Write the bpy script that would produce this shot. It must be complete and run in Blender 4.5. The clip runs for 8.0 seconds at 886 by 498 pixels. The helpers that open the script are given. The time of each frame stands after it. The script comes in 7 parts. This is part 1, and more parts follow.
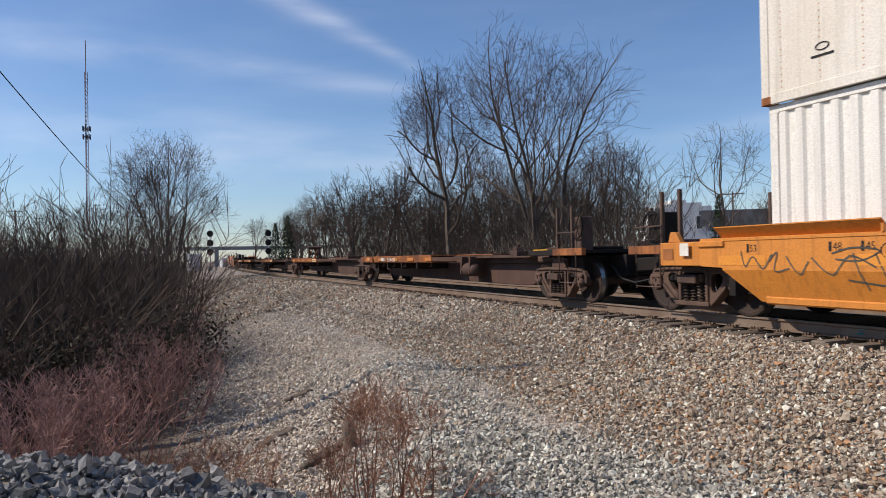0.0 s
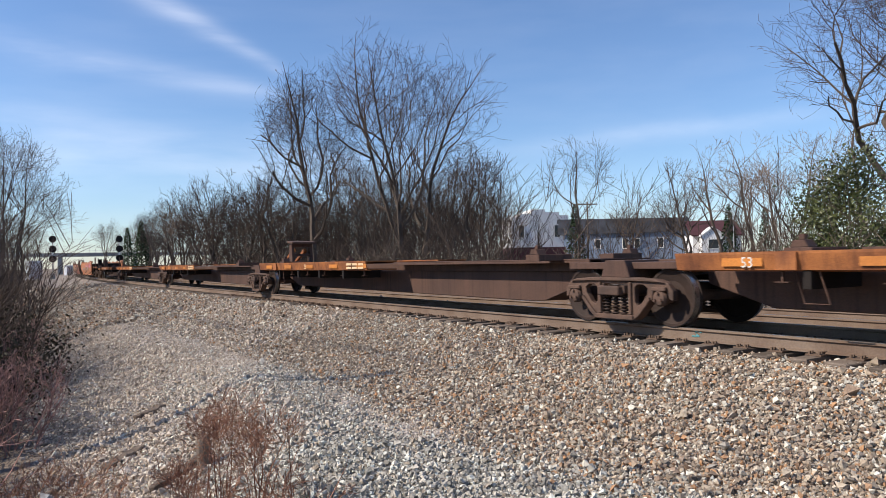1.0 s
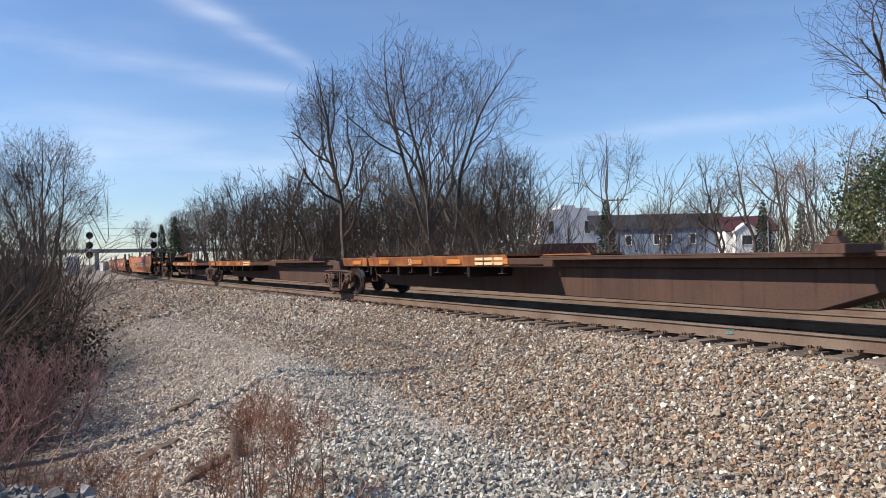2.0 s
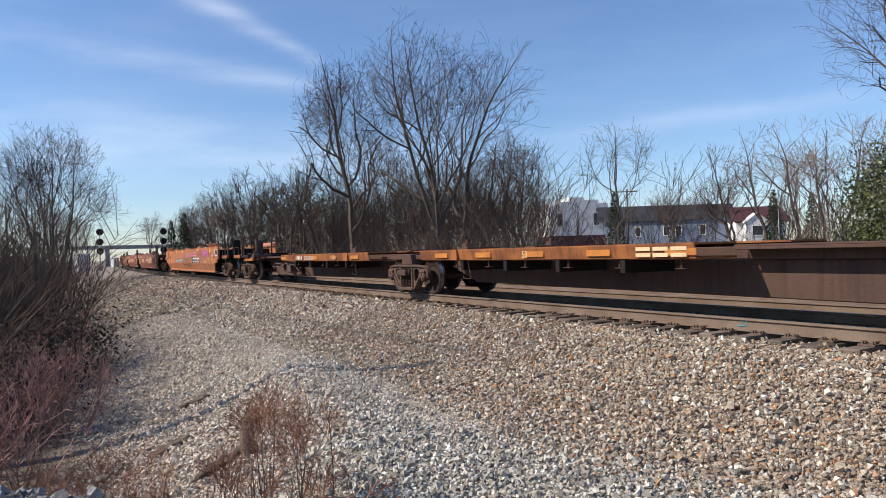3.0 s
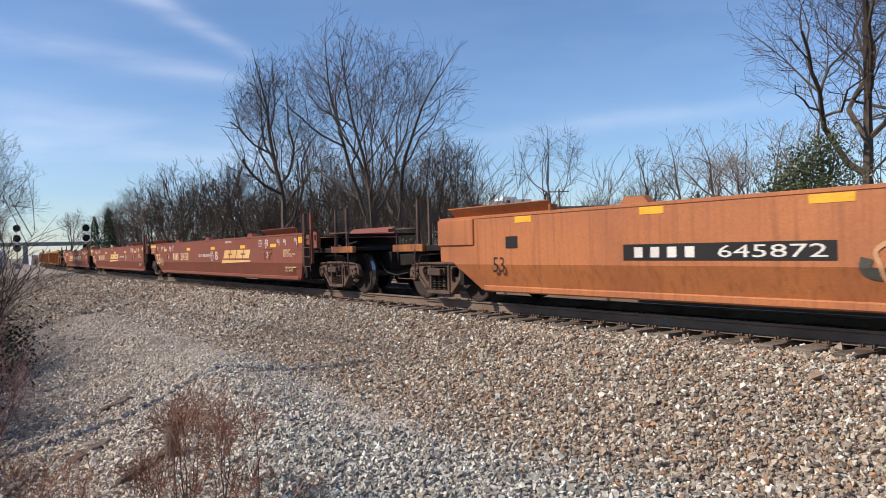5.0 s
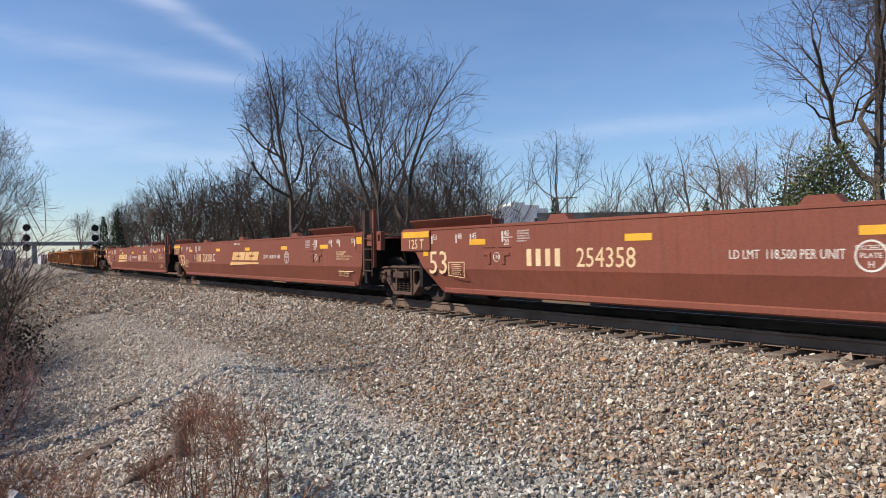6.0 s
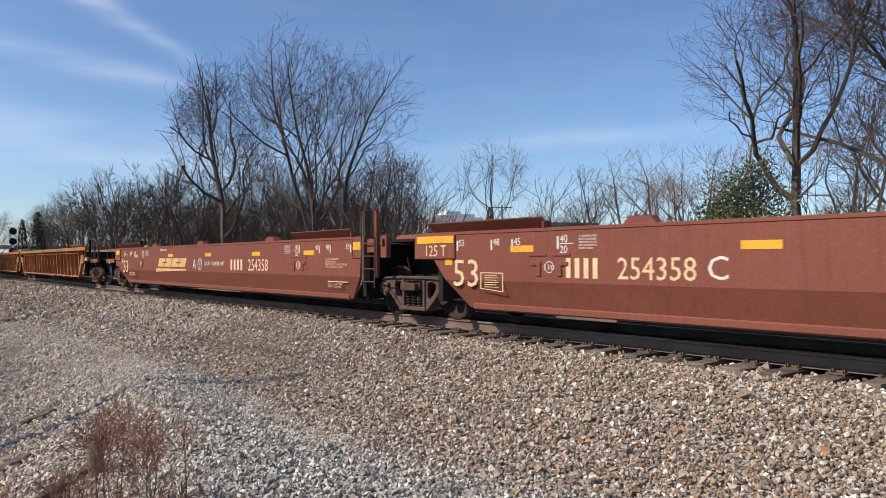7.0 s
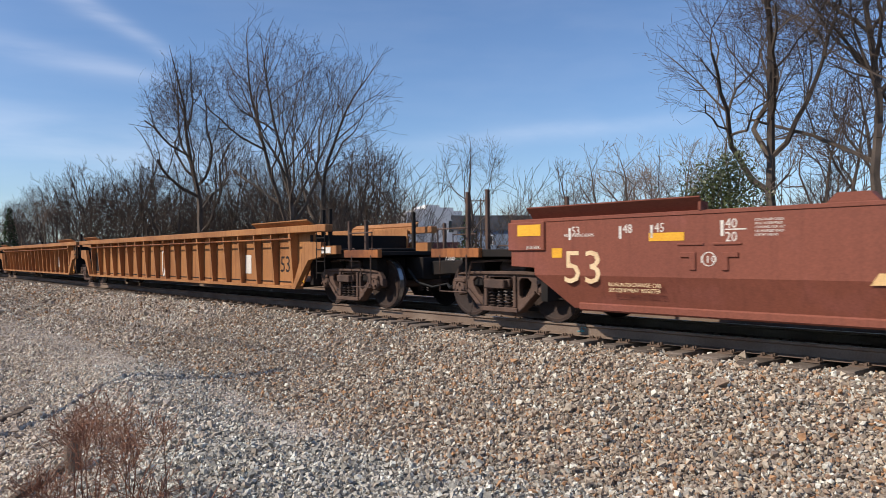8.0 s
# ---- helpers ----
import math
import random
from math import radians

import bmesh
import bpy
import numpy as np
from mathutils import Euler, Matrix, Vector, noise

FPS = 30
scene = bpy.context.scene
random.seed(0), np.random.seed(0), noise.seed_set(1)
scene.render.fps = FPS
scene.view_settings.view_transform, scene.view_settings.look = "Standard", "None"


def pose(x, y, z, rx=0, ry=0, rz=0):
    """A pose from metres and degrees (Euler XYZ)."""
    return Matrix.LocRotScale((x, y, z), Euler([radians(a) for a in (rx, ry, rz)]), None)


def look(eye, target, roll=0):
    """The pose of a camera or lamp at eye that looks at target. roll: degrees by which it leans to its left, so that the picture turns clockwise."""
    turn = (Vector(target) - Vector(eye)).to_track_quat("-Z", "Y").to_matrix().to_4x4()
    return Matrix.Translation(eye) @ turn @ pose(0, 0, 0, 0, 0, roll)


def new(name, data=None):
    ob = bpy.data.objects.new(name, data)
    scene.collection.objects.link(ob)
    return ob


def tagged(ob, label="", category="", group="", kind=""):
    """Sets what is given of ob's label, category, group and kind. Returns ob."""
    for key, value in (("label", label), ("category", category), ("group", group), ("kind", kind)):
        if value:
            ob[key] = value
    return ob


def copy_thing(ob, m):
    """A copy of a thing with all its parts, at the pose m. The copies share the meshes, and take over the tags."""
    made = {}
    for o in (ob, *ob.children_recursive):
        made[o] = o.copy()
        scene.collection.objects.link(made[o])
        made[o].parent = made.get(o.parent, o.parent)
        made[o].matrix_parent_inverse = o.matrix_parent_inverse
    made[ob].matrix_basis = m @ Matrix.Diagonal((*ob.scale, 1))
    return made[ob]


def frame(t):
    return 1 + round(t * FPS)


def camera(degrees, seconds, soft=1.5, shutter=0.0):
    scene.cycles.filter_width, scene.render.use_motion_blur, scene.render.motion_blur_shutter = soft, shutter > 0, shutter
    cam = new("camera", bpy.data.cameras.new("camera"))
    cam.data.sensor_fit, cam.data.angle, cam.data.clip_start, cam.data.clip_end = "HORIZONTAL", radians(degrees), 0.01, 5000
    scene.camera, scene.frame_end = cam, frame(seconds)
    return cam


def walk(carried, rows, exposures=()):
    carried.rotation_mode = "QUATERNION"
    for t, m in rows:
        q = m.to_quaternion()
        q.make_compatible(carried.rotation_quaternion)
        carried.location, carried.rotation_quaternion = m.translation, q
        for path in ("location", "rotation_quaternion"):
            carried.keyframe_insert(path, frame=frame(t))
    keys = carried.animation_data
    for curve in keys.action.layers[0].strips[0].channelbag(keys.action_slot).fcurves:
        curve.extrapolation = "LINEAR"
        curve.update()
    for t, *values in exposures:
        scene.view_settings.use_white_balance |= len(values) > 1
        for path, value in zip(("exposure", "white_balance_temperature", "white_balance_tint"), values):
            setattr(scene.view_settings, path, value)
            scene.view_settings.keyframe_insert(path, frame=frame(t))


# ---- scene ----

cam = camera(62.0, 8.0, 0.55, 0.04)
PATH = [
    (0.0, -0.057, -0.040, 1.009, 0.013, 0.579, 1.130), (0.2, -0.04, -0.045, 1.018, -2.04, 0.555, 1.21), (0.5, -0.005, -0.051, 1.033, -7.905, 0.876, 0.332),
    (1.0, -0.013, -0.037, 1.024, -10.340, 0.922, 1.129), (1.5, -0.017, -0.044, 1.020, -8.829, 0.564, 1.468),
    (2.8, -0.030, -0.004, 1.037, -7.568, 0.805, 0.996), (3.0, -0.016, 0.027, 1.036, -7.384, 0.162, 1.616),
    (3.5, -0.003, 0.008, 1.036, -7.504, -0.137, 1.121), (4.0, 0.018, 0.007, 1.039, -9.403, -0.216, 1.240),
    (4.5, 0.024, -0.004, 1.042, -11.680, -0.478, 1.583), (4.7, 0.030, 0.010, 1.040, -12.390, -0.334, 1.634),
    (6.0, -0.010, 0.002, 1.034, -11.905, 0.285, 0.650), (6.5, -0.002, 0.004, 1.036, -12.612, 0.208, 0.544),
    (7.0, 0.046, 0.024, 1.050, -16.894, 0.883, 0.080), (7.5, 0.028, 0.024, 1.043, -18.483, 0.785, 0.116),
    (8.0, 0.037, 0.035, 1.037, -18.529, 0.376, 0.505)]
walk(cam, [(t, pose(x, y, z, 90 + p, r, w)) for t, x, y, z, w, p, r in PATH], [(0.0, -0.17, 6500, 14), (0.4, 0.03, 6500, 14), (1.0, 0.16, 6500, 14), (3.0, 0.10, 6500, 14), (4.5, 0.05, 6500, 14), (6.0, 0.0, 6500, 14), (8.0, -0.05, 6500, 14)])

# ---- light ----
SUN_EL, SUN_AZ = 40.0, 269.0      # degrees; the azimuth clockwise from +y
world = bpy.data.worlds.new("sky")
scene.world = world
world.use_nodes = True
wn, wl = world.node_tree.nodes, world.node_tree.links
wn.clear()


def wnode(kind, **props):
    n = wn.new(kind)
    for k, v in props.items():
        setattr(n, k, v)
    return n


sky = wnode("ShaderNodeTexSky", sky_type="NISHITA", sun_disc=False, sun_elevation=radians(SUN_EL), sun_rotation=radians(SUN_AZ), air_density=1.0, dust_density=0.25, ozone_density=6.5)
bg = wnode("ShaderNodeBackground")
bg.inputs[1].default_value = 0.138
wl.new(bg.outputs[0], wnode("ShaderNodeOutputWorld").inputs[0])
coord = wnode("ShaderNodeTexCoord")


def wmath(op, a, b=None, c=None):
    n = wnode("ShaderNodeMath", operation=op)
    for i, v in enumerate((a, b, c)):
        if v is None:
            continue
        if isinstance(v, (int, float)):
            n.inputs[i].default_value = v
        else:
            wl.new(v, n.inputs[i])
    return n.outputs[0]


def wdot(v):
    n = wnode("ShaderNodeVectorMath", operation="DOT_PRODUCT")
    wl.new(coord.outputs["Generated"], n.inputs[0])
    n.inputs[1].default_value = v
    return n.outputs["Value"]


def bearing(az, el):
    a, e = radians(az), radians(el)
    return Vector((math.sin(a) * math.cos(e), math.cos(a) * math.cos(e), math.sin(e)))


def streak(a, b, half, soft, strength, fan=1.0):
    """A thin cirrus streak along the great circle from a to b; fan: how much broader it is at a than at b."""
    n, mid = a.cross(b).normalized(), (a + b).normalized()
    way = (b - a).normalized()
    along_it = wmath("DIVIDE", wmath("SUBTRACT", wdot(way), a.dot(way)), b.dot(way) - a.dot(way))
    wide = wmath("MULTIPLY", wmath("ADD", wmath("MULTIPLY", wmath("SUBTRACT", 1.0, along_it), fan - 1.0), 1.0), half)
    across = wmath("DIVIDE", wdot(n), wmath("MAXIMUM", wide, half * 0.5))
    band = wmath("EXPONENT", wmath("MULTIPLY", wmath("MULTIPLY", across, across), -1.0))
    reach = wmath("SMOOTH_MIN", wmath("MULTIPLY", wmath("SUBTRACT", wdot(mid), a.dot(mid)), soft), 1.0, 0.3)
    return wmath("MULTIPLY", wmath("MULTIPLY", band, wmath("MAXIMUM", reach, 0.0)), strength)


noise_map = wnode("ShaderNodeMapping")
noise_map.inputs["Rotation"].default_value = (0.0, 0.5, 0.35)
noise_map.inputs["Scale"].default_value = (2.0, 7.0, 14.0)
wl.new(coord.outputs["Generated"], noise_map.inputs[0])
wisp = wnode("ShaderNodeTexNoise")
wisp.inputs["Scale"].default_value, wisp.inputs["Detail"].default_value = 2.2, 7.0
wl.new(noise_map.outputs[0], wisp.inputs[0])
thin = wmath("MULTIPLY", wmath("MAXIMUM", wmath("SUBTRACT", wisp.outputs[0], 0.42), 0.0), 0.9)
cirrus = wmath("ADD", streak(bearing(-20, 22.6), bearing(-1.2, 14.2), 0.008, 320.0, 0.17, 2.6), streak(bearing(-34, 15.2), bearing(-0.6, 12.5), 0.010, 60.0, 0.10, 2.2))
cirrus = wmath("ADD", cirrus, streak(bearing(12, 8.0), bearing(40, 9.8), 0.012, 30.0, 0.08))
cirrus = wmath("ADD", cirrus, streak(bearing(-40, 9.0), bearing(10, 6.0), 0.04, 10.0, 0.13))
cirrus = wmath("MULTIPLY", cirrus, wmath("MAXIMUM", wmath("SUBTRACT", wmath("MULTIPLY", wisp.outputs[0], 3.6), 0.8), 0.1))
cirrus = wmath("MINIMUM", wmath("ADD", cirrus, wmath("MULTIPLY", thin, 0.10)), 0.7)
cloud = wnode("ShaderNodeMixRGB")
cloud.inputs[2].default_value = (8.6, 8.9, 9.4, 1)
wl.new(cirrus, cloud.inputs[0])
wl.new(sky.outputs[0], cloud.inputs[1])
wl.new(cloud.outputs[0], bg.inputs[0])

sun = new("sun", bpy.data.lights.new("sun", "SUN"))
sun.data.energy, sun.data.angle, sun.data.color = 5.0, radians(0.53), (1.0, 0.91, 0.77)
to_sun = bearing(SUN_AZ, SUN_EL)
sun.matrix_world = look(to_sun * 100, (0, 0, 0))


# ---- materials ----
def material(name, colour, rough=0.8, metal=0.0, second=None, grain=8.0, patch=0.8, bump=0.15, bump_scale=40.0, vary=0.0, per="OBJECT", streaks=0.0, third=None):
    """A procedural surface: two colours mixed in patches, fine grain, bump, and a change from piece to piece."""
    m = bpy.data.materials.new(name)
    m.use_nodes = True
    n, l = m.node_tree.nodes, m.node_tree.links
    b = n["Principled BSDF"]
    tc = n.new("ShaderNodeTexCoord")

    def tex(scale, detail=5.0, vector=None):
        t = n.new("ShaderNodeTexNoise")
        t.inputs["Scale"].default_value, t.inputs["Detail"].default_value = scale, detail
        l.new(vector or tc.outputs["Object"], t.inputs["Vector"])
        return t.outputs[0]

    def ramp(src, lo, hi):
        r = n.new("ShaderNodeMapRange")
        r.inputs["From Min"].default_value, r.inputs["From Max"].default_value = lo, hi
        l.new(src, r.inputs["Value"])
        return r.outputs[0]

    def mix(fac, a, c, mode="MIX"):
        x = n.new("ShaderNodeMixRGB")
        x.blend_type = mode
        for i, v in ((0, fac), (1, a), (2, c)):
            if isinstance(v, (int, float)):
                x.inputs[i].default_value = v
            elif isinstance(v, tuple):
                x.inputs[i].default_value = (*v, 1)
            else:
                l.new(v, x.inputs[i])
        return x.outputs[0]

    second = second or tuple(c * 0.6 for c in colour)
    col = mix(ramp(tex(patch), 0.38, 0.66), colour, second)
    if third:
        col = mix(ramp(tex(patch * 2.7, 8.0), 0.56, 0.68), col, third)
    if streaks:
        mp = n.new("ShaderNodeMapping")
        mp.inputs["Scale"].default_value = (9.0, 9.0, 0.35)
        l.new(tc.outputs["Object"], mp.inputs[0])
        col = mix(ramp(tex(1.6, 6.0, mp.outputs[0]), 0.5, 0.78), col, tuple(c * (1 - streaks) for c in second))
    g = tex(grain * 6, 6.0)
    bright = n.new("ShaderNodeMapRange")
    bright.inputs["From Min"].default_value, bright.inputs["From Max"].default_value = 0.25, 0.75
    bright.inputs["To Min"].default_value, bright.inputs["To Max"].default_value = 0.80, 1.18
    l.new(g, bright.inputs["Value"])
    col = mix(1.0, col, bright.outputs[0], "MULTIPLY")
    if vary:
        info = n.new("ShaderNodeObjectInfo" if per == "OBJECT" else "ShaderNodeNewGeometry")
        out = info.outputs["Random" if per == "OBJECT" else "Random Per Island"]
        v = n.new("ShaderNodeMapRange")
        v.inputs["To Min"].default_value, v.inputs["To Max"].default_value = 1 - vary, 1 + vary
        l.new(out, v.inputs["Value"])
        col = mix(1.0, col, v.outputs[0], "MULTIPLY")
    l.new(col, b.inputs["Base Color"])
    b.inputs["Roughness"].default_value, b.inputs["Metallic"].default_value = rough, metal
    b.inputs["Specular IOR Level"].default_value = 0.5 if rough < 0.6 else 0.2
    rr = n.new("ShaderNodeMapRange")
    rr.inputs["To Min"].default_value, rr.inputs["To Max"].default_value = max(rough - 0.12, 0.05), min(rough + 0.12, 1.0)
    l.new(g, rr.inputs["Value"])
    l.new(rr.outputs[0], b.inputs["Roughness"])
    if bump:
        bp = n.new("ShaderNodeBump")
        bp.inputs["Strength"].default_value, bp.inputs["Distance"].default_value = bump, 0.02
        l.new(tex(bump_scale, 6.0), bp.inputs["Height"])
        l.new(bp.outputs[0], b.inputs["Normal"])
    return m


def stone_material(name, colours, scale=0.0):
    """Crushed stone: the colour changes from stone to stone."""
    m = material(name, colours[0], 0.9, bump=0.4, bump_scale=60)
    n, l = m.node_tree.nodes, m.node_tree.links
    geo = n.new("ShaderNodeNewGeometry")
    r = n.new("ShaderNodeValToRGB")
    r.color_ramp.interpolation = "LINEAR"
    while len(r.color_ramp.elements) < len(colours):
        r.color_ramp.elements.new(0.5)
    for i, c in enumerate(colours):
        r.color_ramp.elements[i].position = i / (len(colours) - 1)
        r.color_ramp.elements[i].color = (*c, 1)
    l.new(geo.outputs["Random Per Island"], r.inputs[0])
    x = n.new("ShaderNodeMixRGB")
    x.blend_type = "MULTIPLY"
    x.inputs[0].default_value = 0.7
    t = n.new("ShaderNodeTexNoise")
    t.inputs["Scale"].default_value, t.inputs["Detail"].default_value = 30.0, 6.0
    tc = n.new("ShaderNodeTexCoord")
    l.new(tc.outputs["Object"], t.inputs["Vector"])
    mr = n.new("ShaderNodeMapRange")
    mr.inputs["From Min"].default_value, mr.inputs["From Max"].default_value = 0.3, 0.7
    mr.inputs["To Min"].default_value, mr.inputs["To Max"].default_value = 0.55, 1.2
    l.new(t.outputs[0], mr.inputs["Value"])
    l.new(r.outputs[0], x.inputs[1])
    l.new(mr.outputs[0], x.inputs[2])
    l.new(x.outputs[0], n["Principled BSDF"].inputs["Base Color"])
    return m


def ground_material():
    """Gravel ground: voronoi stones far off, dry grass and leaf litter beyond the tracks and in the ditch."""
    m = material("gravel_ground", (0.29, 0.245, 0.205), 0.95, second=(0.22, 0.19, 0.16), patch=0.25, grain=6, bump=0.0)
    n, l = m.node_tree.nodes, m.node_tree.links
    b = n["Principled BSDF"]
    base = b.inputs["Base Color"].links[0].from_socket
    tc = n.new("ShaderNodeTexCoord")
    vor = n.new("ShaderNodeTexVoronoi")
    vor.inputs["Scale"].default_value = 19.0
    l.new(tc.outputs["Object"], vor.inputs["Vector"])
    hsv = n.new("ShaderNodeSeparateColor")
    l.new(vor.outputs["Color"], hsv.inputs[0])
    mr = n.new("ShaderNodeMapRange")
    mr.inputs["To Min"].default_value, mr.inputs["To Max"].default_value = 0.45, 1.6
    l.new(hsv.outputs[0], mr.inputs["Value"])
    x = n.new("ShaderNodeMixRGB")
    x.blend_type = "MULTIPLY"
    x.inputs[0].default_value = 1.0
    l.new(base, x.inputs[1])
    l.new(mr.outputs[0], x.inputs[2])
    at = n.new("ShaderNodeAttribute")
    at.attribute_name = "litter"
    litter = n.new("ShaderNodeMixRGB")
    litter.inputs[1].default_value, litter.inputs[2].default_value = (0.13, 0.10, 0.08, 1), (0.25, 0.205, 0.16, 1)
    ln = n.new("ShaderNodeTexNoise")
    ln.inputs["Scale"].default_value, ln.inputs["Detail"].default_value = 3.0, 10.0
    l.new(tc.outputs["Object"], ln.inputs["Vector"])
    l.new(ln.outputs[0], litter.inputs[0])
    y = n.new("ShaderNodeMixRGB")
    l.new(at.outputs["Fac"], y.inputs[0])
    l.new(x.outputs[0], y.inputs[1])
    l.new(litter.outputs[0], y.inputs[2])
    at2 = n.new("ShaderNodeAttribute")
    at2.attribute_name = "fines"
    z = n.new("ShaderNodeMixRGB")
    z.inputs[2].default_value = (0.50, 0.445, 0.385, 1)
    l.new(at2.outputs["Fac"], z.inputs[0])
    l.new(y.outputs[0], z.inputs[1])
    l.new(z.outputs[0], b.inputs["Base Color"])
    bp = n.new("ShaderNodeBump")
    bp.inputs["Strength"].default_value, bp.inputs["Distance"].default_value = 0.9, 0.05
    l.new(vor.outputs["Distance"], bp.inputs["Height"])
    l.new(bp.outputs[0], b.inputs["Normal"])
    return m


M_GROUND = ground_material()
M_BALLAST = stone_material("brown_ballast", [(0.132, 0.106, 0.083), (0.558, 0.440, 0.315), (0.193, 0.162, 0.129), (0.691, 0.584, 0.441), (0.149, 0.132, 0.113), (0.470, 0.261, 0.131), (0.290, 0.256, 0.216), (0.850, 0.815, 0.680), (0.220, 0.158, 0.116), (0.428, 0.358, 0.274)])
M_GREY = stone_material("grey_ballast", [(0.171, 0.165, 0.143), (0.597, 0.559, 0.478), (0.253, 0.242, 0.211), (0.754, 0.691, 0.582), (0.198, 0.193, 0.168), (0.361, 0.340, 0.295), (0.850, 0.850, 0.739), (0.288, 0.276, 0.241), (0.451, 0.366, 0.270)])
M_PALE = stone_material("pale_pebbles", [(0.315, 0.259, 0.206), (0.680, 0.577, 0.464), (0.411, 0.354, 0.288), (0.799, 0.706, 0.590), (0.363, 0.307, 0.253), (0.532, 0.424, 0.310), (0.850, 0.837, 0.716)])
M_DARKSTONE = stone_material("dark_crushed_stone", [(0.112, 0.113, 0.112), (0.278, 0.274, 0.265), (0.154, 0.153, 0.151), (0.347, 0.338, 0.325), (0.140, 0.138, 0.136), (0.417, 0.398, 0.371)])
M_RAIL = material("rail_steel_rusty", (0.22, 0.165, 0.125), 0.75, 0.15, second=(0.16, 0.11, 0.08), patch=1.5, bump=0.2)
M_RAILTOP = material("rail_head_polished", (0.42, 0.39, 0.36), 0.38, 0.8, bump=0.02)
M_TIE = material("creosoted_timber", (0.12, 0.092, 0.072), 0.9, second=(0.19, 0.155, 0.125), patch=3, bump=0.5, vary=0.3)
M_PLATE = material("tie_plate_iron", (0.16, 0.11, 0.08), 0.8, 0.2)
M_BROWNRED = material("oxide_red_car_paint", (0.225, 0.074, 0.046), 0.62, second=(0.200, 0.066, 0.043), patch=0.5, bump=0.04, bump_scale=3, streaks=0.12, third=(0.235, 0.08, 0.057))
M_ORANGE = material("weathered_orange_car_paint", (0.44, 0.150, 0.047), 0.55, second=(0.34, 0.115, 0.042), patch=0.7, bump=0.05, bump_scale=3, streaks=0.25)
M_YELLOW = material("yellow_car_paint", (0.60, 0.222, 0.032), 0.5, second=(0.52, 0.185, 0.03), patch=0.6, bump=0.04, bump_scale=3, streaks=0.2)
M_TAN = material("faded_tan_orange_car_paint", (0.40, 0.185, 0.07), 0.65, second=(0.27, 0.115, 0.046), patch=0.8, bump=0.08, streaks=0.3)
M_SPINE = material("rusty_brown_spine_steel", (0.105, 0.060, 0.044), 0.7, second=(0.075, 0.045, 0.035), patch=0.9, bump=0.08, streaks=0.2)
M_RUST = material("rust_orange_steel", (0.36, 0.135, 0.045), 0.75, second=(0.16, 0.062, 0.032), patch=1.6, bump=0.15, streaks=0.3)
M_TRUCK = material("truck_iron_brown", (0.125, 0.078, 0.058), 0.75, 0.1, second=(0.070, 0.048, 0.039), patch=2.5, bump=0.2)
M_WHEEL = material("wheel_steel_rusty", (0.055, 0.036, 0.029), 0.7, 0.2, second=(0.035, 0.025, 0.021), patch=2)
M_TREAD = material("wheel_tread_polished", (0.55, 0.53, 0.50), 0.3, 0.9, bump=0.02)
M_BLACK = material("grimy_black_steel", (0.014, 0.012, 0.011), 0.8, second=(0.024, 0.018, 0.015), patch=2)
M_WHITE = material("white_container_paint", (0.78, 0.76, 0.71), 0.5, second=(0.72, 0.69, 0.62), patch=0.6, bump=0.03, streaks=0.12)
M_CREAM = material("cream_container_paint", (0.74, 0.70, 0.62), 0.5, second=(0.66, 0.60, 0.50), patch=0.6, bump=0.03, streaks=0.18)
M_PAINTW = material("white_stencil_paint", (0.72, 0.68, 0.60), 0.6, second=(0.6, 0.56, 0.5), patch=3, bump=0)
M_PAINTC = material("cream_stencil_paint", (0.74, 0.56, 0.33), 0.6, second=(0.66, 0.46, 0.26), patch=2.5, bump=0)
M_PAINTG = material("gold_logo_paint", (0.62, 0.36, 0.13), 0.6, second=(0.70, 0.47, 0.22), patch=1.6, bump=0)
M_PAINTK = material("black_stencil_paint", (0.025, 0.022, 0.022), 0.6, bump=0)
M_PAINTY = material("yellow_reflector", (0.80, 0.42, 0.03), 0.4, second=(0.7, 0.34, 0.02), patch=3, bump=0)
M_FADED = material("faded_orange_paint", (0.56, 0.21, 0.045), 0.6, second=(0.40, 0.15, 0.04), patch=2.5, bump=0)
M_BRIGHT = material("fresh_orange_paint", (0.70, 0.27, 0.03), 0.5, second=(0.62, 0.23, 0.03), patch=2.5, bump=0)
M_PINK = material("pink_spray_paint", (0.66, 0.23, 0.43), 0.5, second=(0.52, 0.20, 0.28), patch=1.5, bump=0)
M_CREAMSPRAY = material("faded_cream_spray_paint", (0.54, 0.29, 0.15), 0.6, second=(0.40, 0.17, 0.075), patch=1.2, bump=0)
M_DARKSPRAY = material("dark_green_spray_paint", (0.06, 0.055, 0.05), 0.6, second=(0.13, 0.12, 0.09), patch=1.2, bump=0)
M_BARK = material("grey_bark", (0.125, 0.098, 0.078), 0.95, second=(0.08, 0.062, 0.050), patch=1.5, bump=0.5, bump_scale=20)
M_TWIG = material("twigs_brown_grey", (0.10, 0.074, 0.058), 0.95, second=(0.07, 0.053, 0.043), patch=0.4, bump=0)
M_PALETWIG = material("pale_twigs", (0.25, 0.19, 0.145), 0.95, second=(0.18, 0.135, 0.10), patch=0.4, bump=0)
M_BRUSH = material("red_brown_brush_stems", (0.36, 0.215, 0.180), 0.9, second=(0.23, 0.130, 0.110), patch=0.5, bump=0, vary=0.35, per="ISLAND")
M_WEED = material("dry_weed_stems", (0.33, 0.17, 0.105), 0.9, second=(0.21, 0.105, 0.07), patch=1.5, bump=0, vary=0.3, per="ISLAND")
